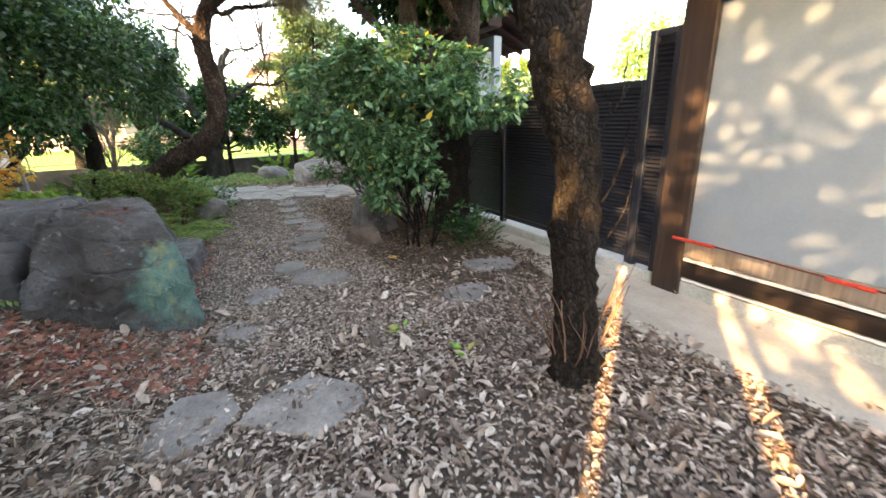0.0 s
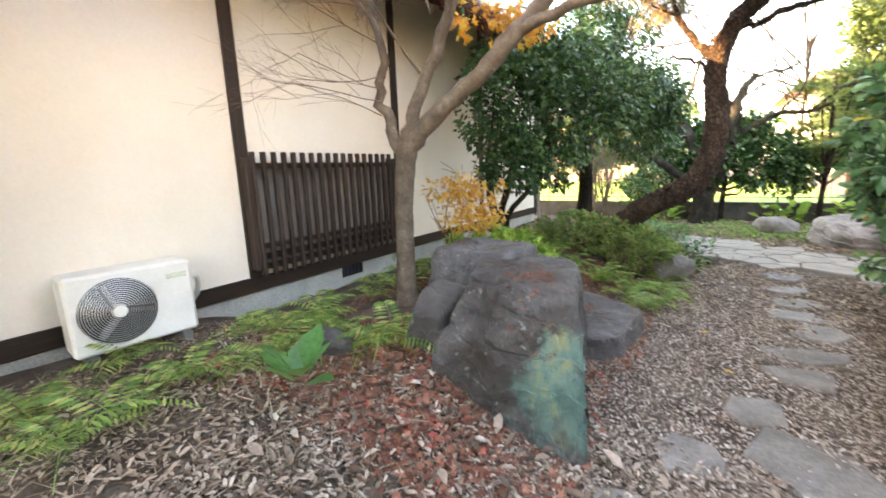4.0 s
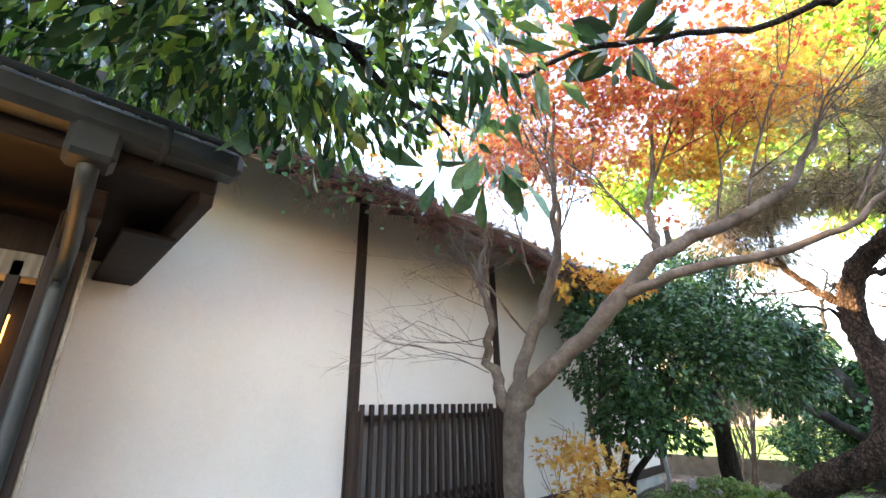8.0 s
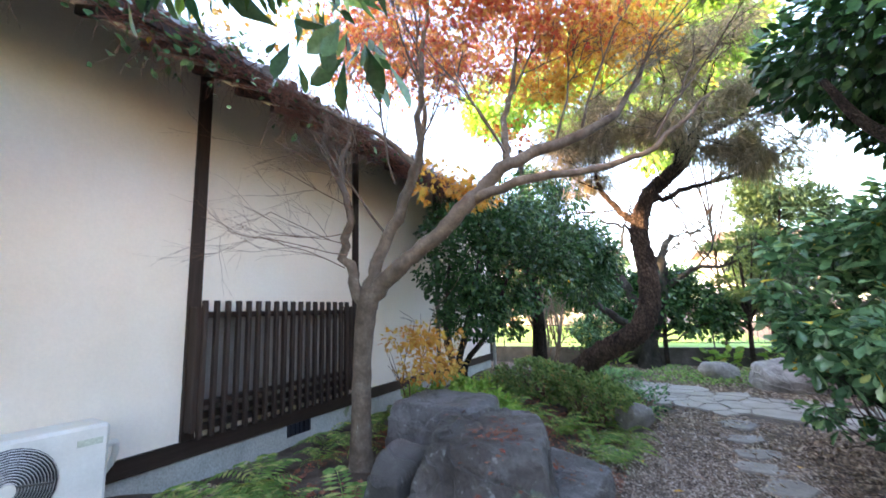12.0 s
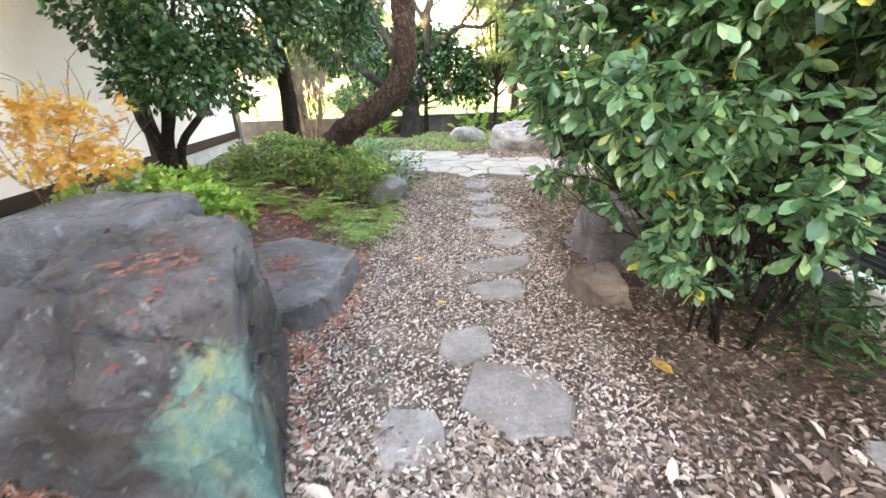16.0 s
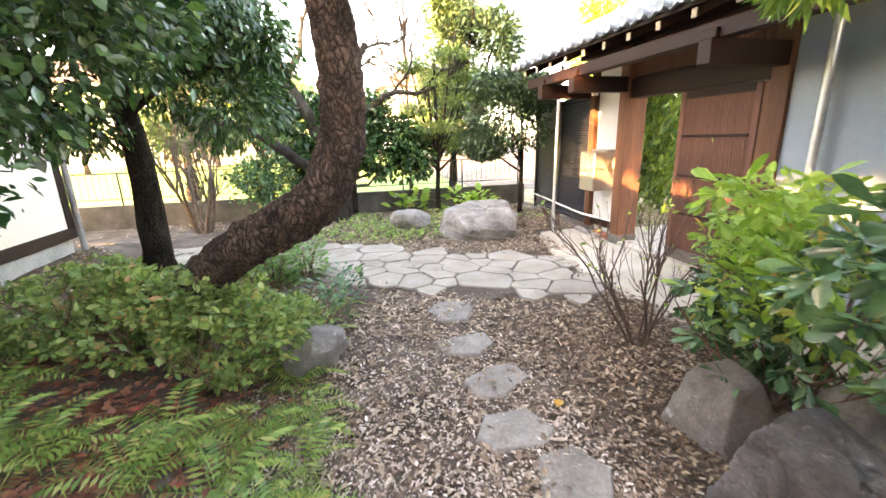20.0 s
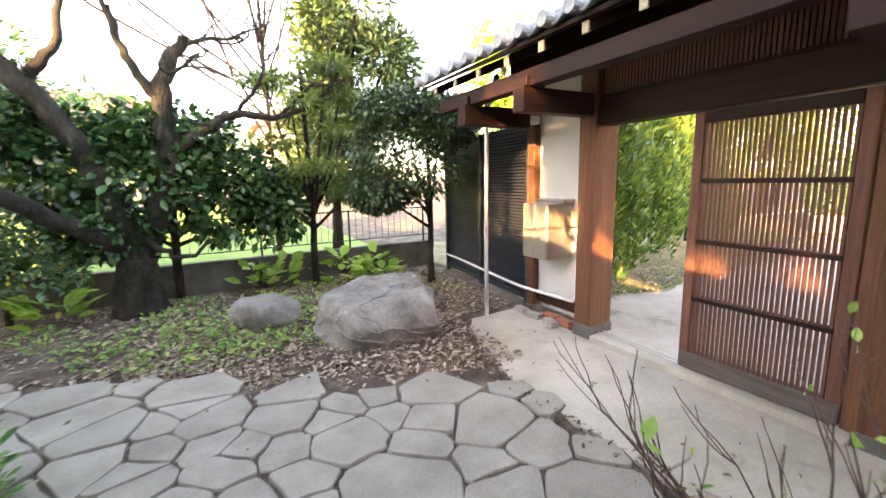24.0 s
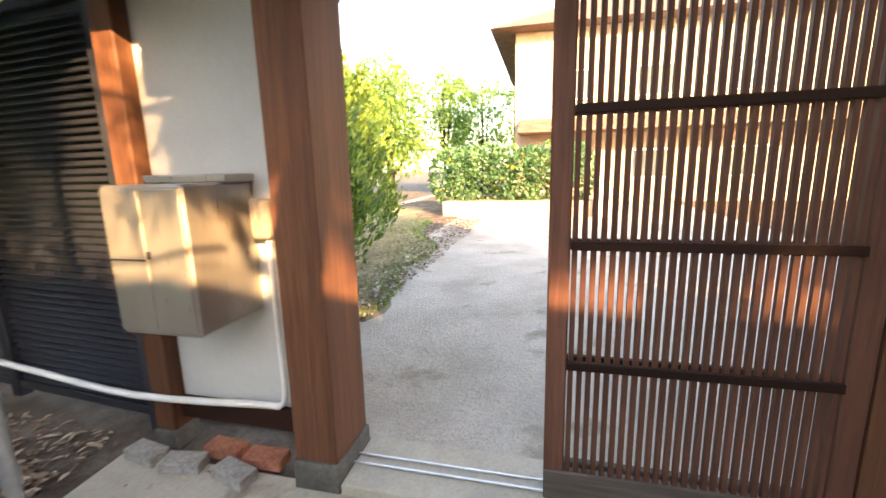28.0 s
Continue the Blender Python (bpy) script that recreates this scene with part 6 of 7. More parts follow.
p, w = cloud([(-0.55, 7.45, 3.85, 1.2, 0.4, 0.3), (0.75, 7.5, 3.95, 0.8, 0.5, 0.3), (0.1, 7.2, 3.65, 0.7, 0.5, 0.25), (0.5, 7.6, 3.4, 0.6, 0.4, 0.2), (0.75, 7.5, 3.15, 0.45, 0.4, 0.22), (-0.69, 7.5, 4.2, 0.45, 0.35, 0.25), (-0.1, 7.5, 3.95, 0.4, 0.35, 0.25), (-0.2, 7.2, 4.7, 0.5, 0.4, 0.3), (-0.6, 8.95, 4.2, 1.0, 0.55, 0.3), (-1.0, 7.9, 3.3, 0.45, 0.3, 0.2), (-1.3, 7.6, 3.7, 0.5, 0.35, 0.25)], 22000, 0.5, 0.2, 2.1)
leaves("needles", p, w, 0.13, LEAF_PINE, t, "needle", 0.9, 0.2)

# clipped azalea round the pine's foot
def mound(name, blobs, n, size, material, label, stem=TWIG, shape="oval", gap=0.25, droop=0.0, flat=0.5, category="shrub", rosette=0):
    x, y = np.mean([b[0] for b in blobs]), np.mean([b[1] for b in blobs])
    s = tree(name, x, y, label, category)
    starts = []
    for b in blobs:
        for k in range(5):
            a = pyr.uniform(0, 6.28)
            px, py = b[0] + 0.2 * b[3] * math.cos(a), b[1] + 0.2 * b[4] * math.sin(a)
            starts.append(((px, py, gz(px, py) - 0.02), (math.cos(a) * b[3], math.sin(a) * b[4], max(b[2] + b[5] - gz(px, py), 0.2))))
    hi = max(b[2] + b[5] * 0.6 for b in blobs) - gz(x, y)
    tw, _ = sprays(starts, hi * 0.6, 2, 0.45, 0.012, 0.3, 3)
    wood("stem", tw, stem, s, False)
    if rosette:
        p, w = cloud(blobs, n // rosette, gap, 0.7, 3.4)
        p, w = tufts(p, w, rosette, size * 0.5)
    else:
        p, w = cloud(blobs, n, gap)
    leaves("foliage", p, w, size, material, s, shape, droop, flat)
    return s


mound("azalea", [(-1.75, 8.15, 0.56, 0.55, 0.45, 0.26), (-1.25, 8.0, 0.44, 0.42, 0.4, 0.28), (-2.25, 8.45, 0.6, 0.55, 0.5, 0.28), (-1.6, 8.75, 0.45, 0.5, 0.4, 0.25), (-1.0, 8.4, 0.3, 0.3, 0.35, 0.2)], 14000, 0.046, LEAF_AZALEA, "low olive-green azalea round the foot of the leaning tree", TWIG, "oval", 0.45, rosette=7)
mound("azalea", [(-2.15, 5.95, 0.66, 0.42, 0.45, 0.16), (-1.9, 6.15, 0.55, 0.28, 0.3, 0.13), (-2.6, 6.3, 0.72, 0.45, 0.45, 0.17), (-2.3, 6.5, 0.68, 0.35, 0.35, 0.15)], 7600, 0.048, LEAF_LIME, "bright green low azalea behind the boulders", gap=0.4, rosette=8, flat=0.75)
# leafy shrub at the right of the path
big = mound("laurel_shrub", [(1.4, 4.95, 1.1, 0.35, 0.3, 0.8), (1.3, 5.1, 1.1, 0.3, 0.3, 0.8)], 200, 0.08, LEAF_BUSH, "large leafy evergreen shrub with leathery green leaves", BARK_DARK)
p, w = cloud([(0.75, 4.95, 1.45, 0.58, 0.5, 0.45), (1.2, 5.1, 1.75, 0.75, 0.6, 0.6), (1.0, 4.9, 1.9, 0.5, 0.45, 0.4), (1.3, 5.4, 1.2, 0.45, 0.4, 0.7), (0.85, 5.0, 0.95, 0.4, 0.35, 0.3), (1.0, 5.6, 1.4, 0.55, 0.38, 0.45), (1.25, 5.8, 1.3, 0.45, 0.38, 0.7), (0.75, 5.85, 1.25, 0.3, 0.3, 0.3), (1.1, 4.75, 0.8, 0.45, 0.35, 0.3), (1.8, 5.0, 1.8, 0.5, 0.5, 0.4), (0.55, 5.2, 1.7, 0.4, 0.4, 0.4), (0.6, 5.4, 1.1, 0.35, 0.35, 0.3)], 3500, 0.55, 0.74, 3.2, 0.0, 0.03)
p, w = tufts(p, w, 8, 0.012)
leaves("whorl", p, w, 0.072, LEAF_BUSH, big, "spoon", 0.3, 0.55)
p, w = cloud([(1.45, 4.6, 1.6, 0.55, 0.45, 0.34), (1.95, 4.8, 1.62, 0.55, 0.5, 0.32), (2.2, 4.7, 1.65, 0.42, 0.35, 0.28), (1.05, 4.6, 1.1, 0.3, 0.3, 0.45), (1.95, 5.2, 0.25, 0.35, 0.3, 0.14)], 560, 0.55, 0.8, 3.2, 0.0, 0.03)
p, w = tufts(p, w, 8, 0.012)
leaves("whorl", p, w, 0.078, LEAF_BUSH, big, "spoon", 0.4, 0.55, "sparser sprigs over bare stems")
sb = [((x, y, 0.3), (dx, dy, 1)) for x, y, dx, dy in ((1.3, 4.9, -0.6, 0), (1.4, 4.9, 0.5, 0.1), (1.35, 5.0, -0.2, 0.4), (1.5, 4.8, 0.2, -0.5), (1.2, 4.95, -0.8, -0.1), (1.6, 5.1, 0.6, 0.3), (1.3, 4.8, -0.4, -0.5), (1.45, 5.0, 0, 0))]
tw, _ = sprays(sb, 0.62, 5, 0.5, 0.014, 0.3, 3, 0.25, 3)
wood("twig", tw, BARK_DARK, big, False)
# stout forked tree standing in the shrub
t = tree("evergreen_tree", 2.16, 5.62, "stout dark tree with a forked trunk rising through the shrub")
wood("trunk", [limb([[2.16, 5.62, -0.06, 0.3], [2.16, 5.62, 0.2, 0.245], [2.15, 5.62, 0.7, 0.225], [2.19, 5.6, 1.2, 0.2], [2.27, 5.57, 1.8, 0.185], [2.33, 5.54, 2.4, 0.175], [2.4, 5.56, 3.3, 0.13], [2.42, 5.65, 4.3, 0.07]], 5, 14, 0.08), limb([[2.13, 5.63, 0.75, 0.15], [1.98, 5.66, 1.2, 0.135], [1.8, 5.7, 1.75, 0.125], [1.68, 5.72, 2.3, 0.115], [1.75, 5.85, 3.0, 0.1], [1.9, 5.95, 4.2, 0.06]], 5, 12, 0.08)], BARK_DARK, t)
wood("limb", [limb([[1.69, 5.72, 2.25, 0.065], [1.35, 5.7, 2.42, 0.055], [1.0, 5.75, 2.75, 0.04], [0.8, 5.75, 3.15, 0.025]], 5, 8, 0.06), limb([[2.32, 5.54, 2.35, 0.06], [1.95, 5.4, 2.75, 0.05], [1.5, 5.3, 3.1, 0.03]], 5, 8, 0.05)], BARK_DARK, t)
p, w = cloud([(1.68, 6.0, 3.5, 1.2, 1.0, 0.6), (2.38, 6.4, 3.3, 0.8, 0.8, 0.6), (1.98, 6.7, 3.1, 0.7, 0.6, 0.4), (2.08, 5.55, 3.5, 1.2, 1.0, 0.6), (2.78, 5.95, 3.3, 0.8, 0.8, 0.6), (2.38, 6.25, 3.1, 0.7, 0.6, 0.4)], 17000, 0.42)
leaves("crown", p, w, 0.09, LEAF_DARK, t, "oval", 0.4)
wood("low_branch", [limb([[2.42, 5.6, 2.2, 0.03], [2.1, 6.3, 2.4, 0.022], [1.5, 6.85, 2.3, 0.012]], 5, 7, 0.05, 0.02)], BARK_DARK, t)
p, w = cloud([(1.5, 6.85, 2.25, 0.24, 0.22, 0.13), (1.75, 6.6, 2.35, 0.25, 0.2, 0.12)], 420, 0.2, 0.1)
leaves("spray", p, w, 0.1, LEAF_CONIFER, t, "lance", 0.3, 0.4)
s = mound("laurel_shrub", [(2.05, 7.2, 0.6, 0.5, 0.4, 0.4), (1.6, 6.8, 0.7, 0.4, 0.4, 0.5)], 120, 0.1, LEAF_BUSH, "bright green shrub beside the gate path")
p, w = cloud([(2.05, 7.2, 0.6, 0.6, 0.5, 0.42), (1.6, 6.8, 0.6, 0.45, 0.4, 0.3), (1.45, 6.55, 0.85, 0.4, 0.3, 0.28), (1.15, 6.65, 1.35, 0.35, 0.2, 0.1), (1.6, 7.0, 1.1, 0.3, 0.25, 0.14)], 400, 0.35, 0.6)
p, w = tufts(p, w, 7, 0.03)
# split by height: the upper leaves are coloured brighter as if sunlit
old = p[:, 2] + 0.1 * rng.standard_normal(len(p)) < 0.75
leaves("whorl", p[~old], w[~old], 0.08, LEAF_LIME, s, "spoon", 0.35, 0.5, "brighter upper leaves imitating the sunlit top")
leaves("whorl", p[old], w[old], 0.085, LEAF_BUSH, s, "spoon", 0.35, 0.5)
# leggy bare shrub by the concrete
t = tree("bare_shrub", 1.65, 7.9, "nearly bare twiggy shrub beside the gate path", "shrub")
tw, tips = sprays([((1.65 + 0.06 * math.cos(a), 7.9 + 0.06 * math.sin(a), 0.0), (math.cos(a) * 0.5, math.sin(a) * 0.5, 1.1)) for a in np.linspace(0, 5.5, 7)], 0.68, 3, 0.38, 0.012, 0.5, 3, 0.25, 5)
wood("stem", tw, surface("dull_red_brown_stems", (0.05, 0.032, 0.026), (0.1, 0.066, 0.054), (0.16, 0.11, 0.09), 8, 50, 0.85, 0.2, 0.004), t)
pts = np.array([a for a, b in tips])
pick = rng.random(len(pts)) < 0.1
leaves("leaf", pts[pick], rng.standard_normal((pick.sum(), 3)), 0.035, LEAF_LIME, t)

# ---- patio of crazy paving ----
def clip(poly, px, py, nx_, ny_):
    out = []
    for k in range(len(poly)):
        a, b = poly[k - 1], poly[k]
        da, db = (a[0] - px) * nx_ + (a[1] - py) * ny_, (b[0] - px) * nx_ + (b[1] - py) * ny_
        if da * db < 0:
            t_ = da / (da - db)
            out.append((a[0] + (b[0] - a[0]) * t_, a[1] + (b[1] - a[1]) * t_))
        if db <= 0:
            out.append(b)
    return out


r = np.random.default_rng(64)
seeds = []
for _ in range(9000):
    x, y = r.uniform(-5.4, 2.6), r.uniform(8.2, 15.4)
    gap = r.choice((0.2, 0.34, 0.5, 0.78), p=(0.3, 0.35, 0.22, 0.13))
    if (y > np.interp(x, [-5.0, -2.08, -1.05, -0.38, 0.57, 2.3], [11.8, 10.5, 10.05, 9.4, 8.7, 8.2]) and y < np.interp(x, [-5, -2.86, -1.4, 0.5, 2.2], [15.5, 14.2, 12.9, 11.7, 11.1])) and all(((x - a) * 0.86) ** 2 + ((y - b) * 1.3) ** 2 > (0.5 * (gap + g)) ** 2 for a, b, g in seeds):
        seeds.append((x, y, gap))
patio = fast_part("patio", np.array([(-5.2, 12.2, 0.0), (-2.1, 11.0, 0.0), (-0.4, 9.9, 0.0), (0.6, 9.2, 0.0), (2.15, 8.68, 0.0), (2.18, 10.6, 0.0), (0.5, 11.25, 0.0), (-5.2, 15.0, 0.0)]) + np.array([0, 0, 0.006]), np.array([[0, 1, 2, 3, 4, 5, 6, 7]]), EARTH)
tagged(patio, "crazy paving of pale irregular flagstones with earth joints", "pavement", kind="structure")
for x, y, g0 in seeds:
    if not on_patio(np.array(x), np.array(y)):
        continue
    poly = [(x - 0.75, y - 0.75), (x + 0.75, y - 0.75), (x + 0.75, y + 0.75), (x - 0.75, y + 0.75)]
    for a, b, _g in seeds:
        dx, dy = a - x, b - y
        d = math.hypot(dx, dy)
        if 1e-6 < d < 1.6:
            nx_, ny_ = dx / d, dy / d
            j = d * (g0 + 0.12) / (g0 + _g + 0.24) - 0.008
            poly = clip(poly, x + nx_ * j, y + ny_ * j, nx_, ny_)
            if len(poly) < 3:
                break
    poly = [q for q in poly]
    if len(poly) < 3:
        continue
    if not all(on_patio(np.array(px * 0.7 + x * 0.3), np.array(py * 0.7 + y * 0.3)) for px, py in poly):
        poly = [(x + (px - x) * 0.93, y + (py - y) * 0.93) for px, py in poly]
    cx, cy = np.mean(poly, 0)
    bm = bmesh.new()
    h = 0.028 + r.uniform(-0.006, 0.006)
    n = len(poly)
    jit = [(px + r.uniform(-0.009, 0.009), py + r.uniform(-0.009, 0.009)) for px, py in poly]
    # round the corners a little
    ringp = []
    for k in range(n):
        a, b, c = jit[k - 1], jit[k], jit[(k + 1) % n]
        mx, my = (a[0] + b[0]) / 2 + r.uniform(-0.014, 0.014), (a[1] + b[1]) / 2 + r.uniform(-0.014, 0.014)
        ringp += [(mx, my), (b[0] * 0.92 + a[0] * 0.08, b[1] * 0.92 + a[1] * 0.08), (b[0] * 0.92 + c[0] * 0.08, b[1] * 0.92 + c[1] * 0.08)]
    low = [bm.verts.new((px, py, -0.02)) for px, py in ringp]
    mid_ = [bm.verts.new((px, py, h - 0.012)) for px, py in ringp]
    tx, ty = r.uniform(-0.012, 0.012, 2)
    top = [bm.verts.new((cx + (px - cx) * 0.975, cy + (py - cy) * 0.975, h + (px - cx) * tx + (py - cy) * ty)) for px, py in ringp]
    for k in range(3 * n):
        j = (k + 1) % (3 * n)
        bm.faces.new((low[k], low[j], mid_[j], mid_[k]))
        bm.faces.new((mid_[k], mid_[j], top[j], top[k]))
    bm.faces.new(top)
    rel(part("flagstone", bm, STONE_PATIO), patio)

# ---- trees at the back ----
t = tree("pine_tree", -0.7, 14.1, "pollarded garden tree with crooked bare branches")
wood("trunk", [limb([[-0.7, 14.1, -0.05, 0.34], [-0.7, 14.1, 0.35, 0.24], [-0.68, 14.1, 0.75, 0.21]], 5, 14, 0.08)], BARK_GREY, t)
A = lambda pts, s=9: limb([[-0.7 + a, 14.1 + d, z, q] for a, d, z, q in pts], 6, s, 0.07, 0.015)
arms = [A([(0.0, 0, 0.7, 0.17), (0.25, 0, 1.2, 0.15), (0.45, -0.05, 1.7, 0.13), (0.5, -0.1, 2.3, 0.12), (0.55, -0.1, 2.9, 0.1), (0.8, -0.1, 3.4, 0.06)]), A([(0.0, 0, 0.75, 0.16), (-0.05, -0.1, 1.3, 0.14), (-0.35, -0.1, 2.1, 0.12), (-0.8, -0.1, 2.8, 0.11), (-1.3, -0.1, 3.3, 0.08), (-1.5, -0.1, 4.0, 0.05)]),
        A([(-0.05, -0.1, 0.9, 0.11), (-0.5, -0.3, 1.2, 0.1), (-1.0, -0.5, 1.6, 0.085), (-1.5, -0.6, 1.9, 0.06), (-2.1, -0.6, 2.0, 0.04)]), A([(0.48, -0.1, 2.0, 0.08), (0.9, -0.1, 2.3, 0.07), (1.3, -0.2, 2.5, 0.055), (1.8, -0.2, 2.5, 0.04), (2.4, -0.3, 2.7, 0.02)], 7), A([(0.52, -0.1, 2.6, 0.07), (0.2, -0.1, 3.1, 0.05), (0.1, -0.2, 3.6, 0.04)], 7), A([(-0.75, -0.1, 2.75, 0.07), (-0.4, -0.1, 3.2, 0.05), (-0.3, -0.1, 3.8, 0.03)], 7), A([(0.1, -0.1, 1.0, 0.05), (0.5, -0.3, 0.75, 0.03), (0.9, -0.4, 0.95, 0.02)], 6)]
wood("limb", arms, BARK_GREY, t)
st = [((-0.7 + a, 14.0, z), (dx, -0.2, 0.5)) for a, z, dx in ((0.8, 3.3, 0.5), (1.3, 2.5, 0.5), (1.8, 2.5, 0.8), (0.1, 3.5, -0.2), (-1.4, 3.6, -0.5), (-0.3, 3.7, 0.2), (-1.0, 3.0, -0.7), (0.5, 2.9, 0.6), (2.2, 2.6, 0.6), (-1.5, 1.95, -0.8))]
tw, tips = sprays(st, 0.7, 4, 0.6, 0.032, 0.2, 3, 0.45, 4)
wood("twig", tw, BARK_GREY, t)


def leafy_tree(name, x, y, label, trunk, blobs, n, size, material, shape="oval", bark=BARK_DARK, gap=0.35, flat=0.4, droop=0.3, shell=0.5):
    t = tree(name, x, y, label)
    g = gz(x, y)
    pieces = [limb([[x, y, g - 0.05, trunk], [x, y, g + 0.5, trunk * 0.85], [x + 0.02, y, g + 1.2, trunk * 0.7], [x, y + 0.03, max(b[2] for b in blobs), trunk * 0.35]], 5, 9, 0.07)]
    for b in blobs:
        pieces.append(limb([[x, y, g + 0.6 + 0.3 * (b[2] - g - 0.6), trunk * 0.5], [(x + b[0]) / 2, (y + b[1]) / 2, (g + 0.8 + b[2]) / 2, trunk * 0.35], [b[0], b[1], b[2], trunk * 0.15]], 4, 6, 0.05))
    wood("trunk", pieces, bark, t)
    p, w = cloud(blobs, n, gap, shell)
    leaves("crown", p, w, size, material, t, shape, droop, flat)
    return t


leafy_tree("camellia", -0.3, 14.45, "dark glossy camellia behind the crooked tree", 0.07, [(-0.5, 14.3, 1.7, 0.9, 0.5, 0.7), (0.4, 14.25, 1.5, 0.9, 0.5, 0.7), (-1.3, 14.3, 1.9, 0.8, 0.4, 0.7), (0.9, 14.2, 1.2, 0.5, 0.4, 0.5), (-1.8, 14.3, 2.3, 0.6, 0.4, 0.5), (-0.2, 14.3, 2.3, 0.8, 0.4, 0.4), (-0.9, 14.2, 1.2, 0.6, 0.4, 0.5)], 14000, 0.1, LEAF_DARK, gap=0.3, droop=0.6)
layers = [(1.5 + 0.55 * math.cos(2.4 * k), 14.1 + 0.3 * math.sin(2.4 * k), 1.5 + 0.17 * k, 0.5, 0.4, 0.09) for k in range(11)]
leafy_tree("small_conifer", 1.5, 14.3, "slim young tree with feathery layered foliage at the fence", 0.065, layers, 7500, 0.085, leaf_mat("olive_gold_sprays", [(0, (0.035, 0.075, 0.02)), (0.55, (0.07, 0.12, 0.03)), (1, (0.16, 0.2, 0.05))], 0.5, 0.3), "lance", BARK_DARK, 0.4, 0.6, 0.3, 0.2)
leafy_tree("camellia", 3.1, 13.5, "dark twiggy camellia before the tall louvre fence", 0.055, [(2.9, 13.3, 1.75, 0.7, 0.6, 0.45), (2.5, 13.4, 2.1, 0.65, 0.6, 0.45), (3.1, 13.1, 2.4, 0.55, 0.6, 0.4), (2.3, 13.5, 1.5, 0.5, 0.5, 0.35), (2.7, 13.4, 2.6, 0.7, 0.6, 0.3)], 19000, 0.058, LEAF_SHADE, gap=0.42, droop=0.6)
leafy_tree("evergreen_shrub", -2.0, 14.3, "rounded green shrub at the back wall", 0.04, [(-1.9, 14.1, 0.85, 0.7, 0.5, 0.6), (-2.3, 14.2, 0.8, 0.5, 0.4, 0.55), (-1.6, 14.1, 0.6, 0.45, 0.4, 0.45)], 6000, 0.06, LEAF_BUSH)
leafy_tree("tall_cedar", 2.4, 16.4, "tall feathery conifer beyond the back wall", 0.14, [(2.4, 16.4, 1.8 + 0.75 * k, 1.15 - 0.13 * k, 1.1 - 0.12 * k, 0.55) for k in range(7)] + [(3.2, 15.9, 2.9, 0.8, 0.7, 0.6), (3.4, 15.9, 3.9, 0.7, 0.7, 0.7), (2.9, 15.9, 4.8, 0.7, 0.7, 0.7)], 20000, 0.17, LEAF_CEDAR, "lance", BARK_DARK, 0.35, 0.3, 0.1, 0.35)
leafy_tree("garden_tree", 8.6, 19.0, "tall lime green tree beyond the driveway", 0.2, [(8.6, 19, 2.4 + 0.9 * k, 1.5 - 0.13 * k, 1.5 - 0.12 * k, 0.8) for k in range(5)], 7000, 0.24, LEAF_LIME, "lance", BARK_DARK, 0.4, 0.3, 0.3, 0.35)
leafy_tree("garden_tree", -2.6, 18.0, "yellow-green tree beyond the back wall", 0.15, [(-2.6 + 0.9 * math.cos(k * 2.1), 18 + 0.6 * math.sin(k * 2.1), 1.8 + 0.4 * k, 1.2, 1.0, 0.6) for k in range(6)], 8000, 0.16, LEAF_BUSH, "lance", BARK_DARK, 0.42, 0.3, 0.3, 0.35)
leafy_tree("tall_cedar", -4.4, 17.5, "tall feathery conifer beyond the back wall", 0.16, [(-4.4, 17.5, 1.8 + 0.8 * k, 1.3 - 0.13 * k, 1.2 - 0.12 * k, 0.6) for k in range(7)], 9000, 0.2, LEAF_CEDAR, "lance", BARK_DARK, 0.4, 0.3, 0.1, 0.35)
high = leafy_tree("tall_maple", 1.3, 16.9, "tall tree with a lime green crown beyond the back wall", 0.05, [(1.3, 16.8, 9.6, 1.7, 1.4, 1.2), (0.9, 16.8, 11.0, 1.4, 1.2, 1.0), (2.0, 16.8, 8.2, 1.0, 1.0, 0.9), (1.8, 16.8, 11.8, 1.2, 1.2, 1.0), (-0.8, 17.0, 9.8, 1.5, 1.2, 1.3), (-0.2, 17.0, 7.8, 1.2, 1.0, 1.0), (-1.8, 17.2, 11.2, 1.4, 1.2, 1.2), (-3.6, 17.2, 10.0, 1.5, 1.2, 1.2), (-5.4, 17.0, 9.6, 1.4, 1.2, 1.2), (-2.6, 17.4, 8.4, 1.0, 1.0, 0.8), (2.6, 17.0, 10.2, 1.4, 1.2, 1.2), (0.4, 17.0, 12.8, 1.5, 1.2, 1.1), (2.7, 17.0, 12.6, 1.3, 1.2, 1.1), (0.2, 17.2, 6.6, 0.9, 0.9, 0.7)], 30000, 0.2, LEAF_LIME, "oval", BARK_DARK, 0.35, 0.4, 0.3, 0.3)
# trunk behind the camellia and its dark drooping crown
t = tree("evergreen_tree", -2.55, 10.35, "dark evergreen tree with drooping fine foliage")
wood("trunk", [limb([[-2.55, 10.35, 0.0, 0.2], [-2.55, 10.35, 0.4, 0.15], [-2.55, 10.35, 1.5, 0.125], [-2.65, 10.35, 2.6, 0.11], [-2.7, 10.4, 3.8, 0.08], [-2.7, 10.4, 5, 0.05]], 5, 10, 0.07), limb([[-2.6, 10.35, 1.9, 0.05], [-2.0, 10.2, 2.3, 0.04], [-1.4, 10.0, 2.3, 0.02]], 4, 7, 0.05), limb([[-2.6, 10.35, 2.3, 0.05], [-3.2, 10.2, 2.8, 0.04], [-3.8, 10.0, 2.9, 0.02]], 4, 7, 0.05)], BARK_DARK, t)
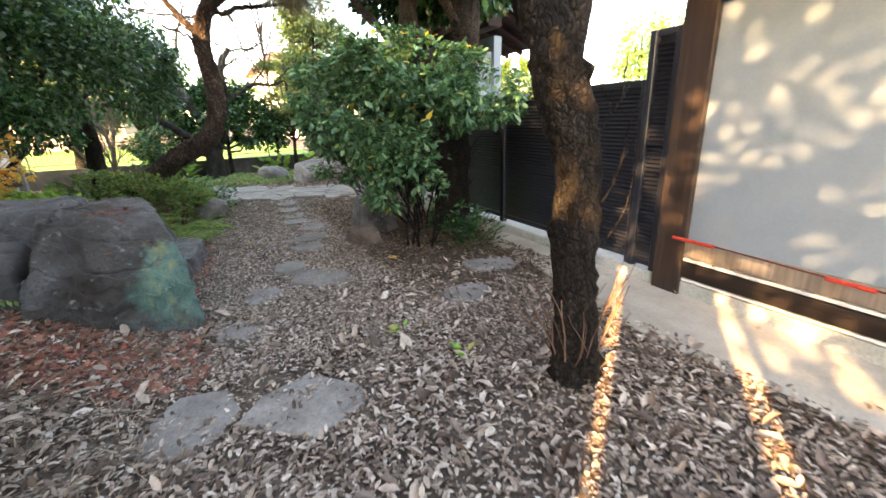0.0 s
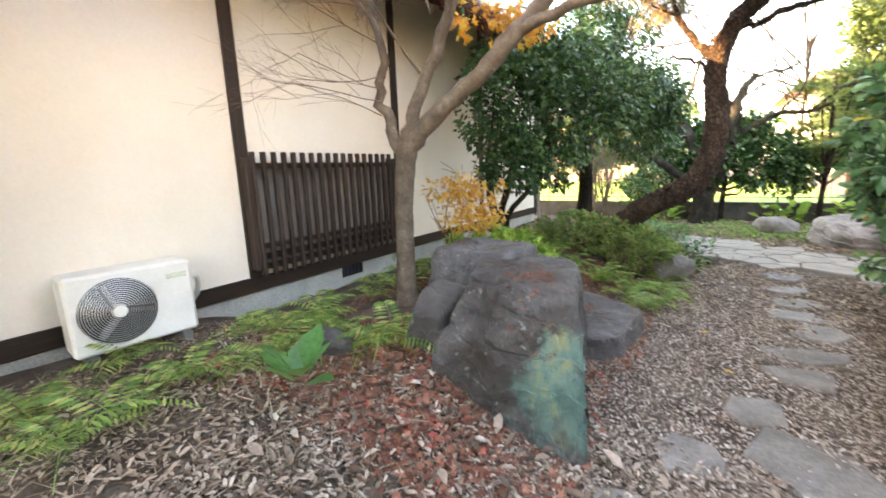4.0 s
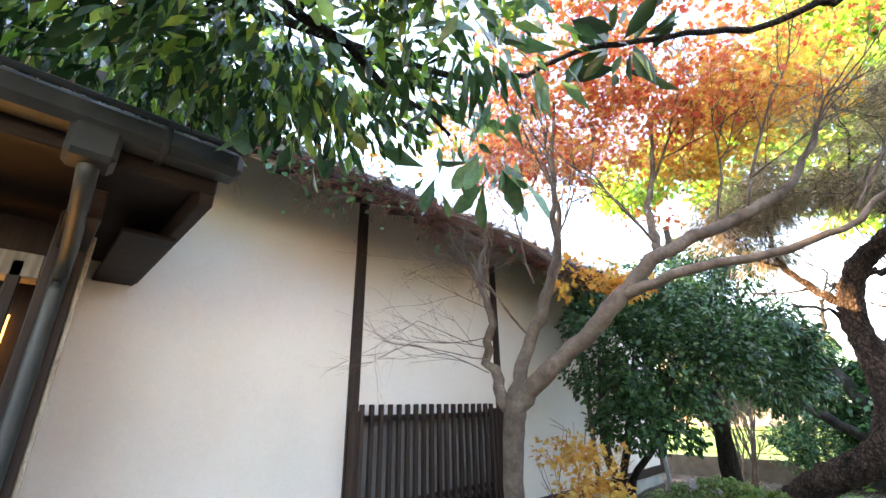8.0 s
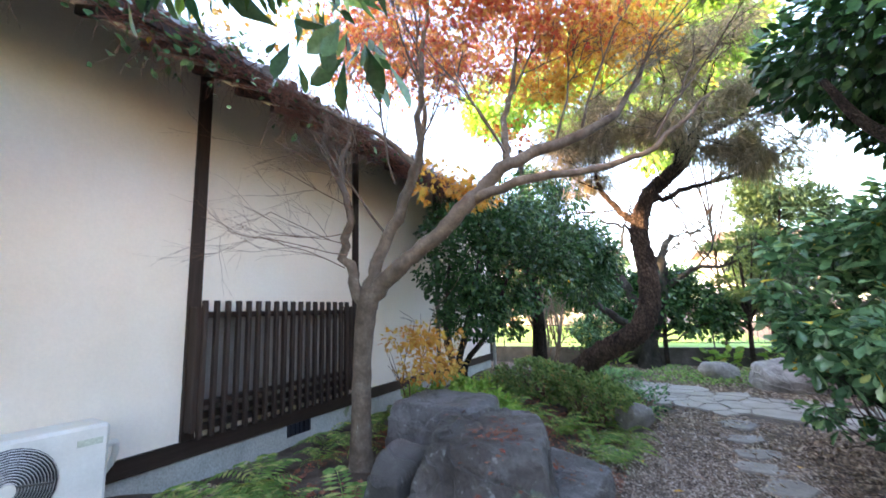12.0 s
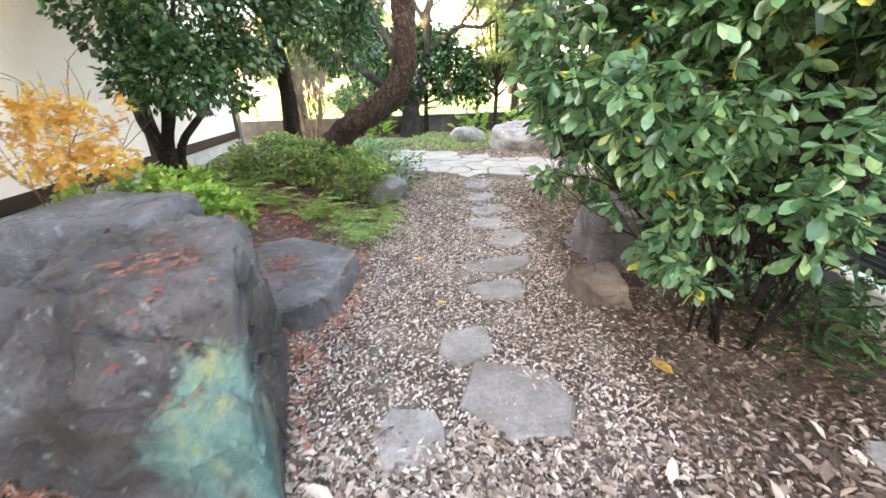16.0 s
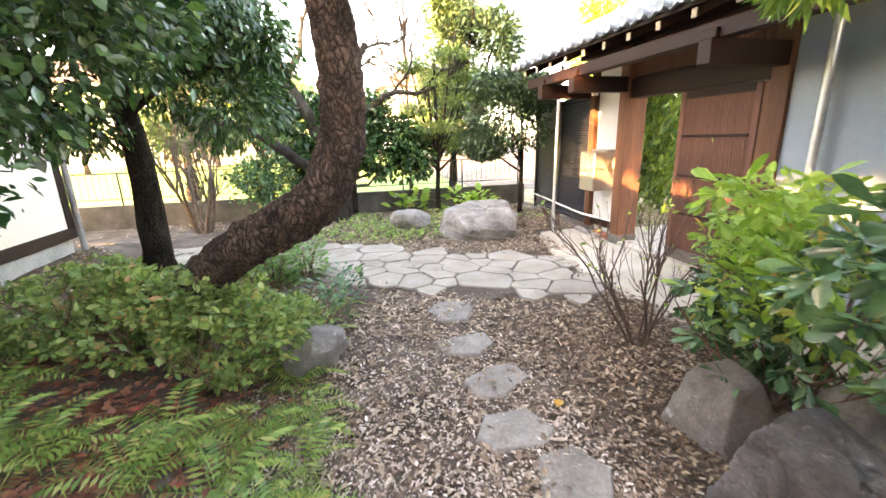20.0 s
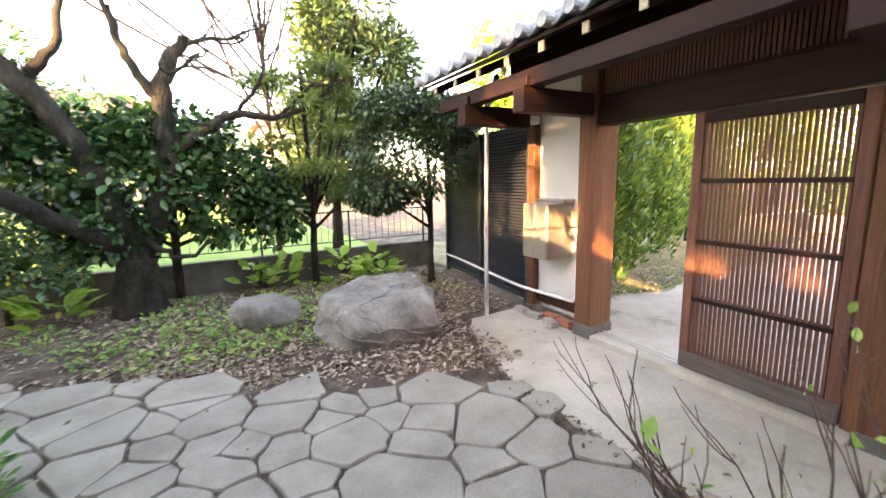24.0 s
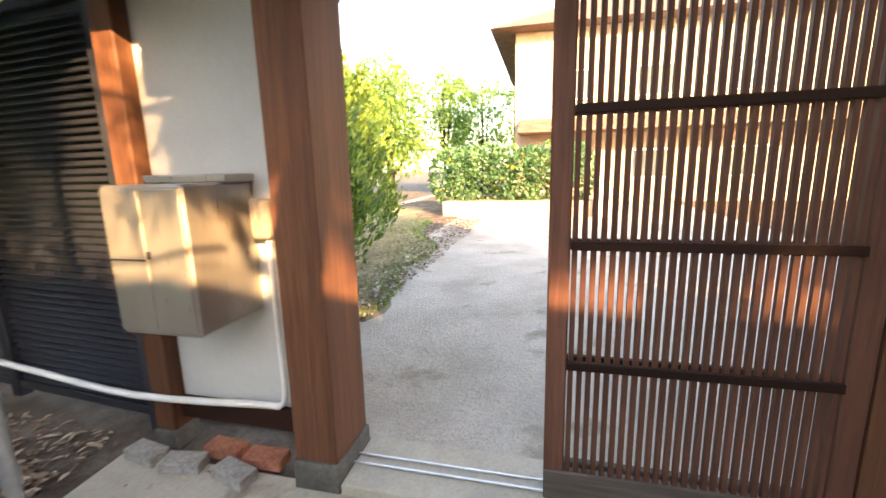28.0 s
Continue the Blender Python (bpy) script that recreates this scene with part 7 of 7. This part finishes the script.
p, w = cloud([(-2.1, 10.0, 2.4, 0.8, 0.8, 0.5), (-1.5, 10.1, 1.95, 0.6, 0.6, 0.4), (-2.8, 10.2, 3.0, 1.0, 0.9, 0.6), (-1.6, 10.2, 2.9, 0.7, 0.8, 0.5), (-3.0, 10.0, 2.0, 0.7, 0.7, 0.5), (-2.3, 10.4, 3.9, 1.0, 1.0, 0.6), (-2.2, 9.6, 3.3, 0.8, 0.6, 0.5), (-3.3, 9.6, 2.6, 0.6, 0.6, 0.6), (-1.2, 10.2, 2.5, 0.4, 0.5, 0.35)], 30000, 0.34, 0.3)
leaves("crown", p, w, 0.078, LEAF_DARK, t, "laurel", 0.9, 0.4)
# multi-stemmed shrub at the corner
t = tree("crape_myrtle", -3.1, 13.7, "many-stemmed small tree with pale bare stems")
tw, tips = sprays([((-3.1 + 0.1 * math.cos(a), 13.7 + 0.1 * math.sin(a), 0.0), (0.35 * math.cos(a), 0.35 * math.sin(a), 1)) for a in np.linspace(0, 5.3, 6)], 1.1, 3, 0.35, 0.04, 0.5, 3, 0.15, 5)
wood("stem", tw, BARK_MAPLE, t)

# ---- low plants ----
def frond_mesh(rise, lean, pairs=13):
    """An arching frond one metre long along x, leaflets in pairs along a thin rib."""
    vs, fs = [], []
    at = lambda s_: np.array([s_, lean * s_ * s_, rise * s_ - (rise + 0.2) * s_ * s_ * 0.85])
    for j in range(pairs):
        s0 = 0.1 + 0.88 * j / pairs
        c, c2 = at(s0), at(s0 + 0.05)
        wide = 0.2 * math.sin(math.pi * min(1.0, 0.22 + 0.78 * s0)) ** 0.8 + 0.012
        for sd in (1, -1):
            b = len(vs)
            tip = c + np.array([wide * 0.45, sd * wide, -wide * 0.22])
            mid = (c + tip) / 2
            vs += [c, mid + np.array([0.026, 0, 0.012]), tip, mid + np.array([-0.022, 0, -0.004])]
            fs += [(b, b + 1, b + 2), (b, b + 2, b + 3)]
    for j in range(6):
        c, c2 = at(j / 6), at((j + 1) / 6)
        b = len(vs)
        vs += [c + [0, 0.008, 0], c - [0, 0.008, 0], c2 - [0, 0.004, 0], c2 + [0, 0.004, 0]]
        fs += [(b, b + 1, b + 2), (b, b + 2, b + 3)]
    me = bpy.data.meshes.new("frond")
    me.from_pydata([tuple(v) for v in vs], [], fs)
    me.materials.append(LEAF_FERN)
    return me


FRONDS = [frond_mesh(pyr.uniform(0.6, 1.25), pyr.uniform(-0.2, 0.2)) for _ in range(9)]


def fern(x, y, n, size):
    root = thing("fern", x, y, gz(x, y), "light green fern with arching fronds on the bank", "fern", "ferns on the bank")
    for k in range(n):
        ob = new("frond", pyr.choice(FRONDS))
        q = size * pyr.uniform(0.7, 1.2)
        ob.matrix_basis = pose(x, y, gz(x, y) + 0.01, 0, pyr.uniform(-14, 6), 360 * k / n + pyr.uniform(-22, 22)) @ Matrix.Diagonal((q, q, q, 1))
        rel(ob, root)
    return root


for x0, x1, y0, y1, count in ((-3.75, -2.75, 2.3, 4.5, 15), (-2.9, -2.35, 3.6, 4.3, 4), (-3.7, -3.0, 4.5, 6.6, 7), (-1.25, -0.8, 6.75, 8.3, 12), (-2.5, -1.4, 7.0, 7.9, 13), (-3.6, -2.4, 6.9, 9.4, 15), (-1.2, -0.7, 8.4, 9.3, 4), (-3.6, -2.0, 9.5, 10.2, 6)):
    for k in range(count):
        fern(pyr.uniform(x0, x1), pyr.uniform(y0, y1), pyr.randint(6, 8), pyr.uniform(0.26, 0.42))
fern(-2.22, 4.2, 9, 0.5)
def low_leaves(name, x, y, count, size, label, material=LEAF_BUSH, spread=0.12, shape="oval", high=0.1, category="plant", stems=0):
    root = thing(name, x, y, gz(x, y), label, category)
    a = rng.uniform(0, 6.28, count)
    rr = spread * np.sqrt(rng.random(count))
    px, py = x + rr * np.cos(a), y + rr * np.sin(a)
    p = np.stack([px, py, ground_z(px, py) + rng.uniform(0.02, high, count)], -1)
    w = np.stack([np.cos(a), np.sin(a), rng.uniform(0.1, 0.9, count)], -1)
    leaves("leaf", p, w, size, material, root, shape, 0, 0.7)
    for k in range(stems):
        b = 2.4 * k
        wood("stem", [limb([[x + 0.04 * math.cos(b), y + 0.04 * math.sin(b), gz(x, y) - 0.02, 0.007], [x + 0.1 * math.cos(b), y + 0.1 * math.sin(b), gz(x, y) + high * 0.5, 0.005], [x + 0.7 * spread * math.cos(b), y + 0.7 * spread * math.sin(b), gz(x, y) + high * 0.95, 0.003]], 3, 5, 0.05)], TWIG, root)
    return root


hosta = thing("broadleaf_plant", -2.2, 3.38, gz(-2.2, 3.38), "young plant with large glossy green leaves on the bank", "plant")
for k in range(8):
    a = k * 2.4
    up = 0.45 + 0.3 * (k % 4)
    tip = np.array([[math.cos(a), math.sin(a), up]])
    at = np.array([[-2.2 + 0.04 * math.cos(a), 3.38 + 0.04 * math.sin(a), gz(-2.2, 3.38) + 0.1 + 0.012 * k]])
    ob = leaves("leaf", at, tip, 0.26, LEAF_HOSTA, hosta, "oval", 0, 0.95, "", 0.1)
    ob["kind"] = ""
for x, y in ((0.95, 12.3), (0.75, 12.05), (0.5, 13.0), (0.3, 12.5), (-0.1, 12.8), (0.1, 13.4), (0.9, 13.3), (-0.5, 13.0), (-0.9, 12.7), (-0.4, 13.5), (-1.3, 13.1), (-0.3, 12.2), (0.15, 12.0), (0.0, 12.45), (-0.7, 12.35), (0.45, 12.2), (-1.6, 13.5), (0.2, 12.9), (1.3, 13.2), (1.8, 13.5), (2.3, 13.1), (0.7, 13.8), (1.4, 14.0), (2.6, 13.9), (-0.1, 14.0), (3.0, 12.9), (2.0, 14.2), (1.0, 12.7)):
    low_leaves("ground_cover", x, y, 75, 0.055, "low green ground cover between fallen leaves", LEAF_FERN, 0.3, "oval", 0.08)
for x, y in ((-1.5, 13.9), (0.7, 14.4), (1.9, 14.4), (1.0, 14.45), (2.6, 14.3), (2.2, 13.9)):
    low_leaves("broadleaf_plant", x, y, 26, 0.22, "broad-leaved yellow-green plant along the back wall", LEAF_LIME, 0.25, "oval", 0.4)
for x, y in ((-1.35, 10.1), (-1.05, 10.5), (-1.6, 10.6)):
    low_leaves("feathery_shrub", x, y, 700, 0.07, "feathery green low shrub beside the paving", LEAF_FRESH, 0.26, "laurel", 0.46, "shrub", 9)
for x, y in ((-0.75, 9.05), (-0.6, 9.5), (-0.9, 8.7)):
    low_leaves("ground_shrub", x, y, 160, 0.06, "low green shrub beside the paving", LEAF_BUSH, 0.22, "oval", 0.4)
low_leaves("seedling", 0.35, 3.15, 9, 0.06, "small green weed in the leaf litter", LEAF_LIME, 0.05)
low_leaves("seedling", 0.6, 2.7, 9, 0.06, "small green weed in the leaf litter", LEAF_LIME, 0.05)
for x, y in ((1.9, 4.55), (1.7, 4.8), (2.1, 4.9)):
    low_leaves("ground_shrub", x, y, 150, 0.08, "low dark green plant under the shrub", LEAF_DARK, 0.25, "lance", 0.35)
# sticks and single leaves on the path
STICKS = [((-0.75, 6.45), (-0.79, 5.75)), ((-0.07, 4.93), (0.2, 4.76)), ((0.75, 4.6), (0.55, 4.5)), ((-0.75, 6.6), (-0.4, 6.75)), ((1.2, 3.4), (0.85, 3.2))]
for (x0, y0), (x1, y1) in STICKS:
    q = fast_part("stick", *limb([[x0, y0, gz(x0, y0) + 0.02, 0.005], [(x0 + x1) / 2 + 0.015, (y0 + y1) / 2, gz(x0, y0) + 0.022, 0.0045], [x1, y1, gz(x1, y1) + 0.018, 0.003]], 4, 5, 0.1), CHIP)
    tagged(q, "thin pale dry stick lying on the wood chips", "stick", "sticks on the path")
for x, y in ((-0.73, 7.06), (-0.45, 6.35), (0.95, 4.75), (-0.2, 5.6), (0.7, 7.4)):
    q = leaves("yellow_leaf", np.array([[x, y, gz(x, y) + 0.02]]), np.array([[pyr.uniform(-1, 1), pyr.uniform(-1, 1), 0.1]]), 0.085, LEAF_YELLOW, None, "oval", 0, 0.95)
    q["kind"] = ""
    tagged(q, "single yellow leaf lying on the path", "leaf", "yellow leaves on the path")
# vines along the house eave
tw, tips = sprays([((-3.2 + rng.uniform(-0.08, 0.08), y, 3.55 + rng.uniform(-0.06, 0.05)), (0.1, rng.uniform(-1, 1), -0.02)) for y in np.linspace(2.9, 8.8, 260)], 0.3, 2, 0.55, 0.006, -0.06, 4, 0.45, 3)
vine = fast_part("vine", *joined(tw), VINE)
tagged(vine, "dry reddish vine twigs tangled along the eave", "vine")
p = np.array([a for a, b in tips])
sel = rng.random(len(p)) < np.where(p[:, 1] < 4.0, 0.14, 0.02)
leaves("leaf", p[sel], rng.standard_normal((sel.sum(), 3)), 0.06, LEAF_BUSH, vine, "oval", 0.5)

# ---- outside the gate ----
def conifer_row(name, x, y, h, rad, n, label):
    t = tree(name, x, y, label)
    t.location.z = 0.0
    wood("trunk", [limb([[x, y, -0.05, 0.07], [x, y, h * 0.5, 0.05], [x, y, h * 0.9, 0.02]], 4, 7, 0.05)], BARK_DARK, t)
    m, per = n // 16, 16
    s = rng.random(m) ** 0.8 * 0.95
    a = rng.uniform(0, 6.28, m)
    rr = rad * (1 - s) ** 0.6 * (0.5 + 0.35 * rng.random(m)) * (1 + 0.2 * np.sin(a * 4 + s * 11))
    root_p = np.stack([x + rr * np.cos(a), y + rr * np.sin(a), 0.05 + s * h], -1)
    way = np.stack([np.cos(a) * 0.55, np.sin(a) * 0.55, np.full(m, 1.0)], -1) + rng.standard_normal((m, 3)) * 0.12
    f = np.tile(np.linspace(0, 1, per), m)[:, None]
    p = np.repeat(root_p, per, 0) + np.repeat(way, per, 0) * f * 0.38 + rng.standard_normal((m * per, 3)) * 0.05 * (1.1 - f)
    w = np.repeat(way, per, 0) + rng.standard_normal((m * per, 3)) * 0.4
    leaves("foliage", p, w, 0.12, LEAF_CYPRESS, t, "laurel", 0, 0.1)
    return t


for k, (x, y, h, q) in enumerate(((4.9, 12.3, 3.2, 0.78), (5.9, 12.7, 3.5, 0.88), (7.1, 13.0, 3.2, 0.9), (8.4, 13.3, 3.0, 0.9), (9.9, 13.6, 3.2, 0.95), (11.6, 14.2, 3.2, 1.0))):
    conifer_row("conifer", x, y, h, q, 9600 if k < 3 else 5200, "yellow-green columnar conifer beside the driveway")
GRASS = surface("rough_verge_grass", (0.14, 0.115, 0.06), (0.25, 0.21, 0.125), (0.36, 0.3, 0.19), 2, 60, 0.95, 0.6, 0.03)
bm = bmesh.new()
vx = np.linspace(3.8, 17, 60)
vy = 11.5 + 0.3 * np.clip(vx - 8, 0, 9) + 0.14 * np.sin(vx * 1.9) + 0.07 * np.sin(vx * 5.3)
row_a = [bm.verts.new((a, b - 0.12, 0.002)) for a, b in zip(vx, vy)]
row_b = [bm.verts.new((a, b + 0.25, 0.05)) for a, b in zip(vx, vy)]
row_c = [bm.verts.new((a, 17.0, 0.06)) for a in vx]
for k in range(59):
    bm.faces.new((row_a[k], row_a[k + 1], row_b[k + 1], row_b[k]))
    bm.faces.new((row_b[k], row_b[k + 1], row_c[k + 1], row_c[k]))
vg = part("verge", bm, GRASS, None, "", True)
x, y = rng.uniform(3.9, 13, 9000), 11.45 + np.abs(rng.standard_normal(9000)) * 0.5
y = y + 0.14 * np.sin(x * 1.9) + 0.3 * np.clip(x - 8, 0, 9)
w = np.stack([rng.standard_normal(9000) * 0.7, rng.standard_normal(9000) * 0.7, np.full(9000, 0.9)], -1)
tagged(leaves("grass", np.stack([x, y, np.full(9000, 0.02)], -1), w, 0.05, LEAF_AZALEA, None, "lance", 0, 0.1), "dry green grass tufts along the verge", "grass", kind="stuff")
x, y = rng.uniform(3.9, 13, 3500), 11.35 + np.abs(rng.standard_normal(3500)) * 0.6
w = np.stack([rng.standard_normal(3500), rng.standard_normal(3500), rng.standard_normal(3500) * 0.2], -1)
tagged(leaves("fallen_leaves", np.stack([x, y, np.full(3500, 0.05)], -1), w, 0.06, LEAF_DRY, None, "dry", 0, 0.85), "dry leaves along the verge", "fallen leaves", kind="stuff")
tagged(vg, "dry grassy verge under the conifers", "verge", kind="structure")
hd = thing("clipped_hedge", 15.5, 9.7, 0.0, "clipped green hedge behind a low pink block wall", "hedge")
box("block_wall", 13.9, 17.5, 8.4, 12.7, 0.0, 0.45, surface("pink_block", (0.4, 0.26, 0.2), (0.5, 0.34, 0.27), (0.58, 0.42, 0.34), 3, 40, 0.9, 0.2), hd)
p, w = cloud([(14.9, 9.0 + k * 0.6, 1.2 + 0.06 * math.sin(k * 2.0), 0.95, 0.7, 0.85) for k in range(7)], 16000, 0.02, 0.85)
leaves("foliage", p, w, 0.1, LEAF_BUSH, hd)
gp2 = part("gate_pillar", box_bm(13.7, 14.1, 8.1, 8.45, 0, 1.3, 0.02), PLASTER)
tagged(gp2, "white plastered gate pillar across the driveway", "pillar")
hs = thing("far_house", 22, 6.0, 0.0, "tan two-storey house with brown tiled roof across the driveway", "house")
TAN = surface("tan_stucco", (0.36, 0.26, 0.19), (0.45, 0.33, 0.25), (0.52, 0.4, 0.31), 2, 40, 0.9, 0.1)
BROWN_ROOF = surface("brown_roof", (0.1, 0.065, 0.05), (0.15, 0.1, 0.08), (0.2, 0.14, 0.11), 3, 30, 0.8, 0.3)
box("wall", 19.5, 29, -2.0, 11.0, 0.0, 6.6, TAN, hs, "", 0)
bm = bmesh.new()
va = [bm.verts.new(c) for c in ((18.6, -3, 6.5), (29.9, -3, 6.5), (29.9, 11.9, 6.5), (18.6, 11.9, 6.5), (24.2, 1, 9.2), (24.2, 7.5, 9.2))]
for q in ((0, 1, 4), (1, 2, 5, 4), (2, 3, 5), (3, 0, 4, 5), (3, 2, 1, 0)):
    bm.faces.new([va[i] for i in q])
rel(part("roof", bm, BROWN_ROOF), hs)
bm = bmesh.new()
va = [bm.verts.new(c) for c in ((17.9, -2, 2.75), (17.9, 10.8, 2.75), (19.6, 10.8, 3.3), (19.6, -2, 3.3), (17.9, -2, 2.65), (17.9, 10.8, 2.65), (19.6, 10.8, 2.65), (19.6, -2, 2.65))]
for q in ((0, 1, 2, 3), (4, 7, 6, 5), (0, 4, 5, 1), (1, 5, 6, 2), (0, 3, 7, 4)):
    bm.faces.new([va[i] for i in q])
rel(part("lower_roof", bm, BROWN_ROOF), hs)
WIN = surface("dark_window_glass", (0.05, 0.06, 0.07), (0.09, 0.1, 0.11), (0.13, 0.14, 0.16), 1, 20, 0.12, 0)
for y in (8.2, 5.2, 2.0):
    for z in (0.9, 3.9):
        wnd = box("window", 19.42, 19.52, y, y + 1.4, z, z + 1.1, WHITE_METAL, hs)
        rel(part("pane", box_bm(19.40, 19.43, y + 0.06, y + 0.68, z + 0.06, z + 1.04, 0), WIN), wnd)
        rel(part("pane", box_bm(19.40, 19.43, y + 0.72, y + 1.34, z + 0.06, z + 1.04, 0), WIN), wnd)
for k, (x, y, h) in enumerate(((26, 15.5, 7), (31, 14, 8), (36, 17, 10), (24, 18, 7.5), (19.5, 16.5, 6), (40, 12.5, 10))):
    leafy_tree("garden_tree", x, y, "sunlit green tree along the far driveway", 0.16, [(x, y, h * 0.5, 1.9, 1.9, 1.5), (x + 0.6, y + 0.5, h * 0.85, 1.4, 1.4, 1.2), (x - 0.9, y - 0.6, h * 0.7, 1.4, 1.4, 1.2), (x + 0.9, y - 0.6, h * 0.35, 1.2, 1.2, 0.9)], 5000, 0.24, LEAF_CONIFER, "lance")
# beyond the lawn
for k, (x0, x1, y, h, m) in enumerate(((-30, -18, 44, 6.5, PLASTER), (-14, -3, 42, 6.0, TAN), (4, 13, 47, 6.5, PLASTER))):
    hs = thing("far_house", (x0 + x1) / 2, y, 0.0, "pale two-storey house beyond the lawn", "house")
    box("wall", x0, x1, y, y + 8, 0.0, h, m, hs, "", 0)
    bm = bmesh.new()
    va = [bm.verts.new(c) for c in ((x0 - 0.7, y - 0.7, h - 0.1), (x1 + 0.7, y - 0.7, h - 0.1), (x1 + 0.7, y + 8.7, h - 0.1), (x0 - 0.7, y + 8.7, h - 0.1), (x0 + 2, y + 4, h + 2.2), (x1 - 2, y + 4, h + 2.2))]
    for q in ((0, 1, 5, 4), (1, 2, 5), (2, 3, 4, 5), (3, 0, 4), (3, 2, 1, 0)):
        bm.faces.new([va[i] for i in q])
    rel(part("roof", bm, BROWN_ROOF), hs)
    for a in np.arange(x0 + 1.2, x1 - 1.5, 3.0):
        for z in (1.0, 3.8):
            wnd = box("window", a, a + 1.5, y - 0.06, y + 0.02, z, z + 1.2, WHITE_METAL, hs)
            rel(part("pane", box_bm(a + 0.07, a + 1.43, y - 0.075, y - 0.055, z + 0.07, z + 1.13, 0), WIN), wnd)
for k, (x, y) in enumerate(((-16, 36), (-9, 38), (-22, 33), (1, 39), (6, 36), (-4, 33))):
    leafy_tree("garden_tree", x, y, "pale sunlit tree beyond the lawn", 0.18, [(x, y, 3, 1.8, 1.5, 1.2), (x + 0.8, y, 4.2, 1.4, 1.2, 1.0), (x - 0.8, y, 3.9, 1.3, 1.2, 1.0)], 2000, 0.3, LEAF_CONIFER, "lance")
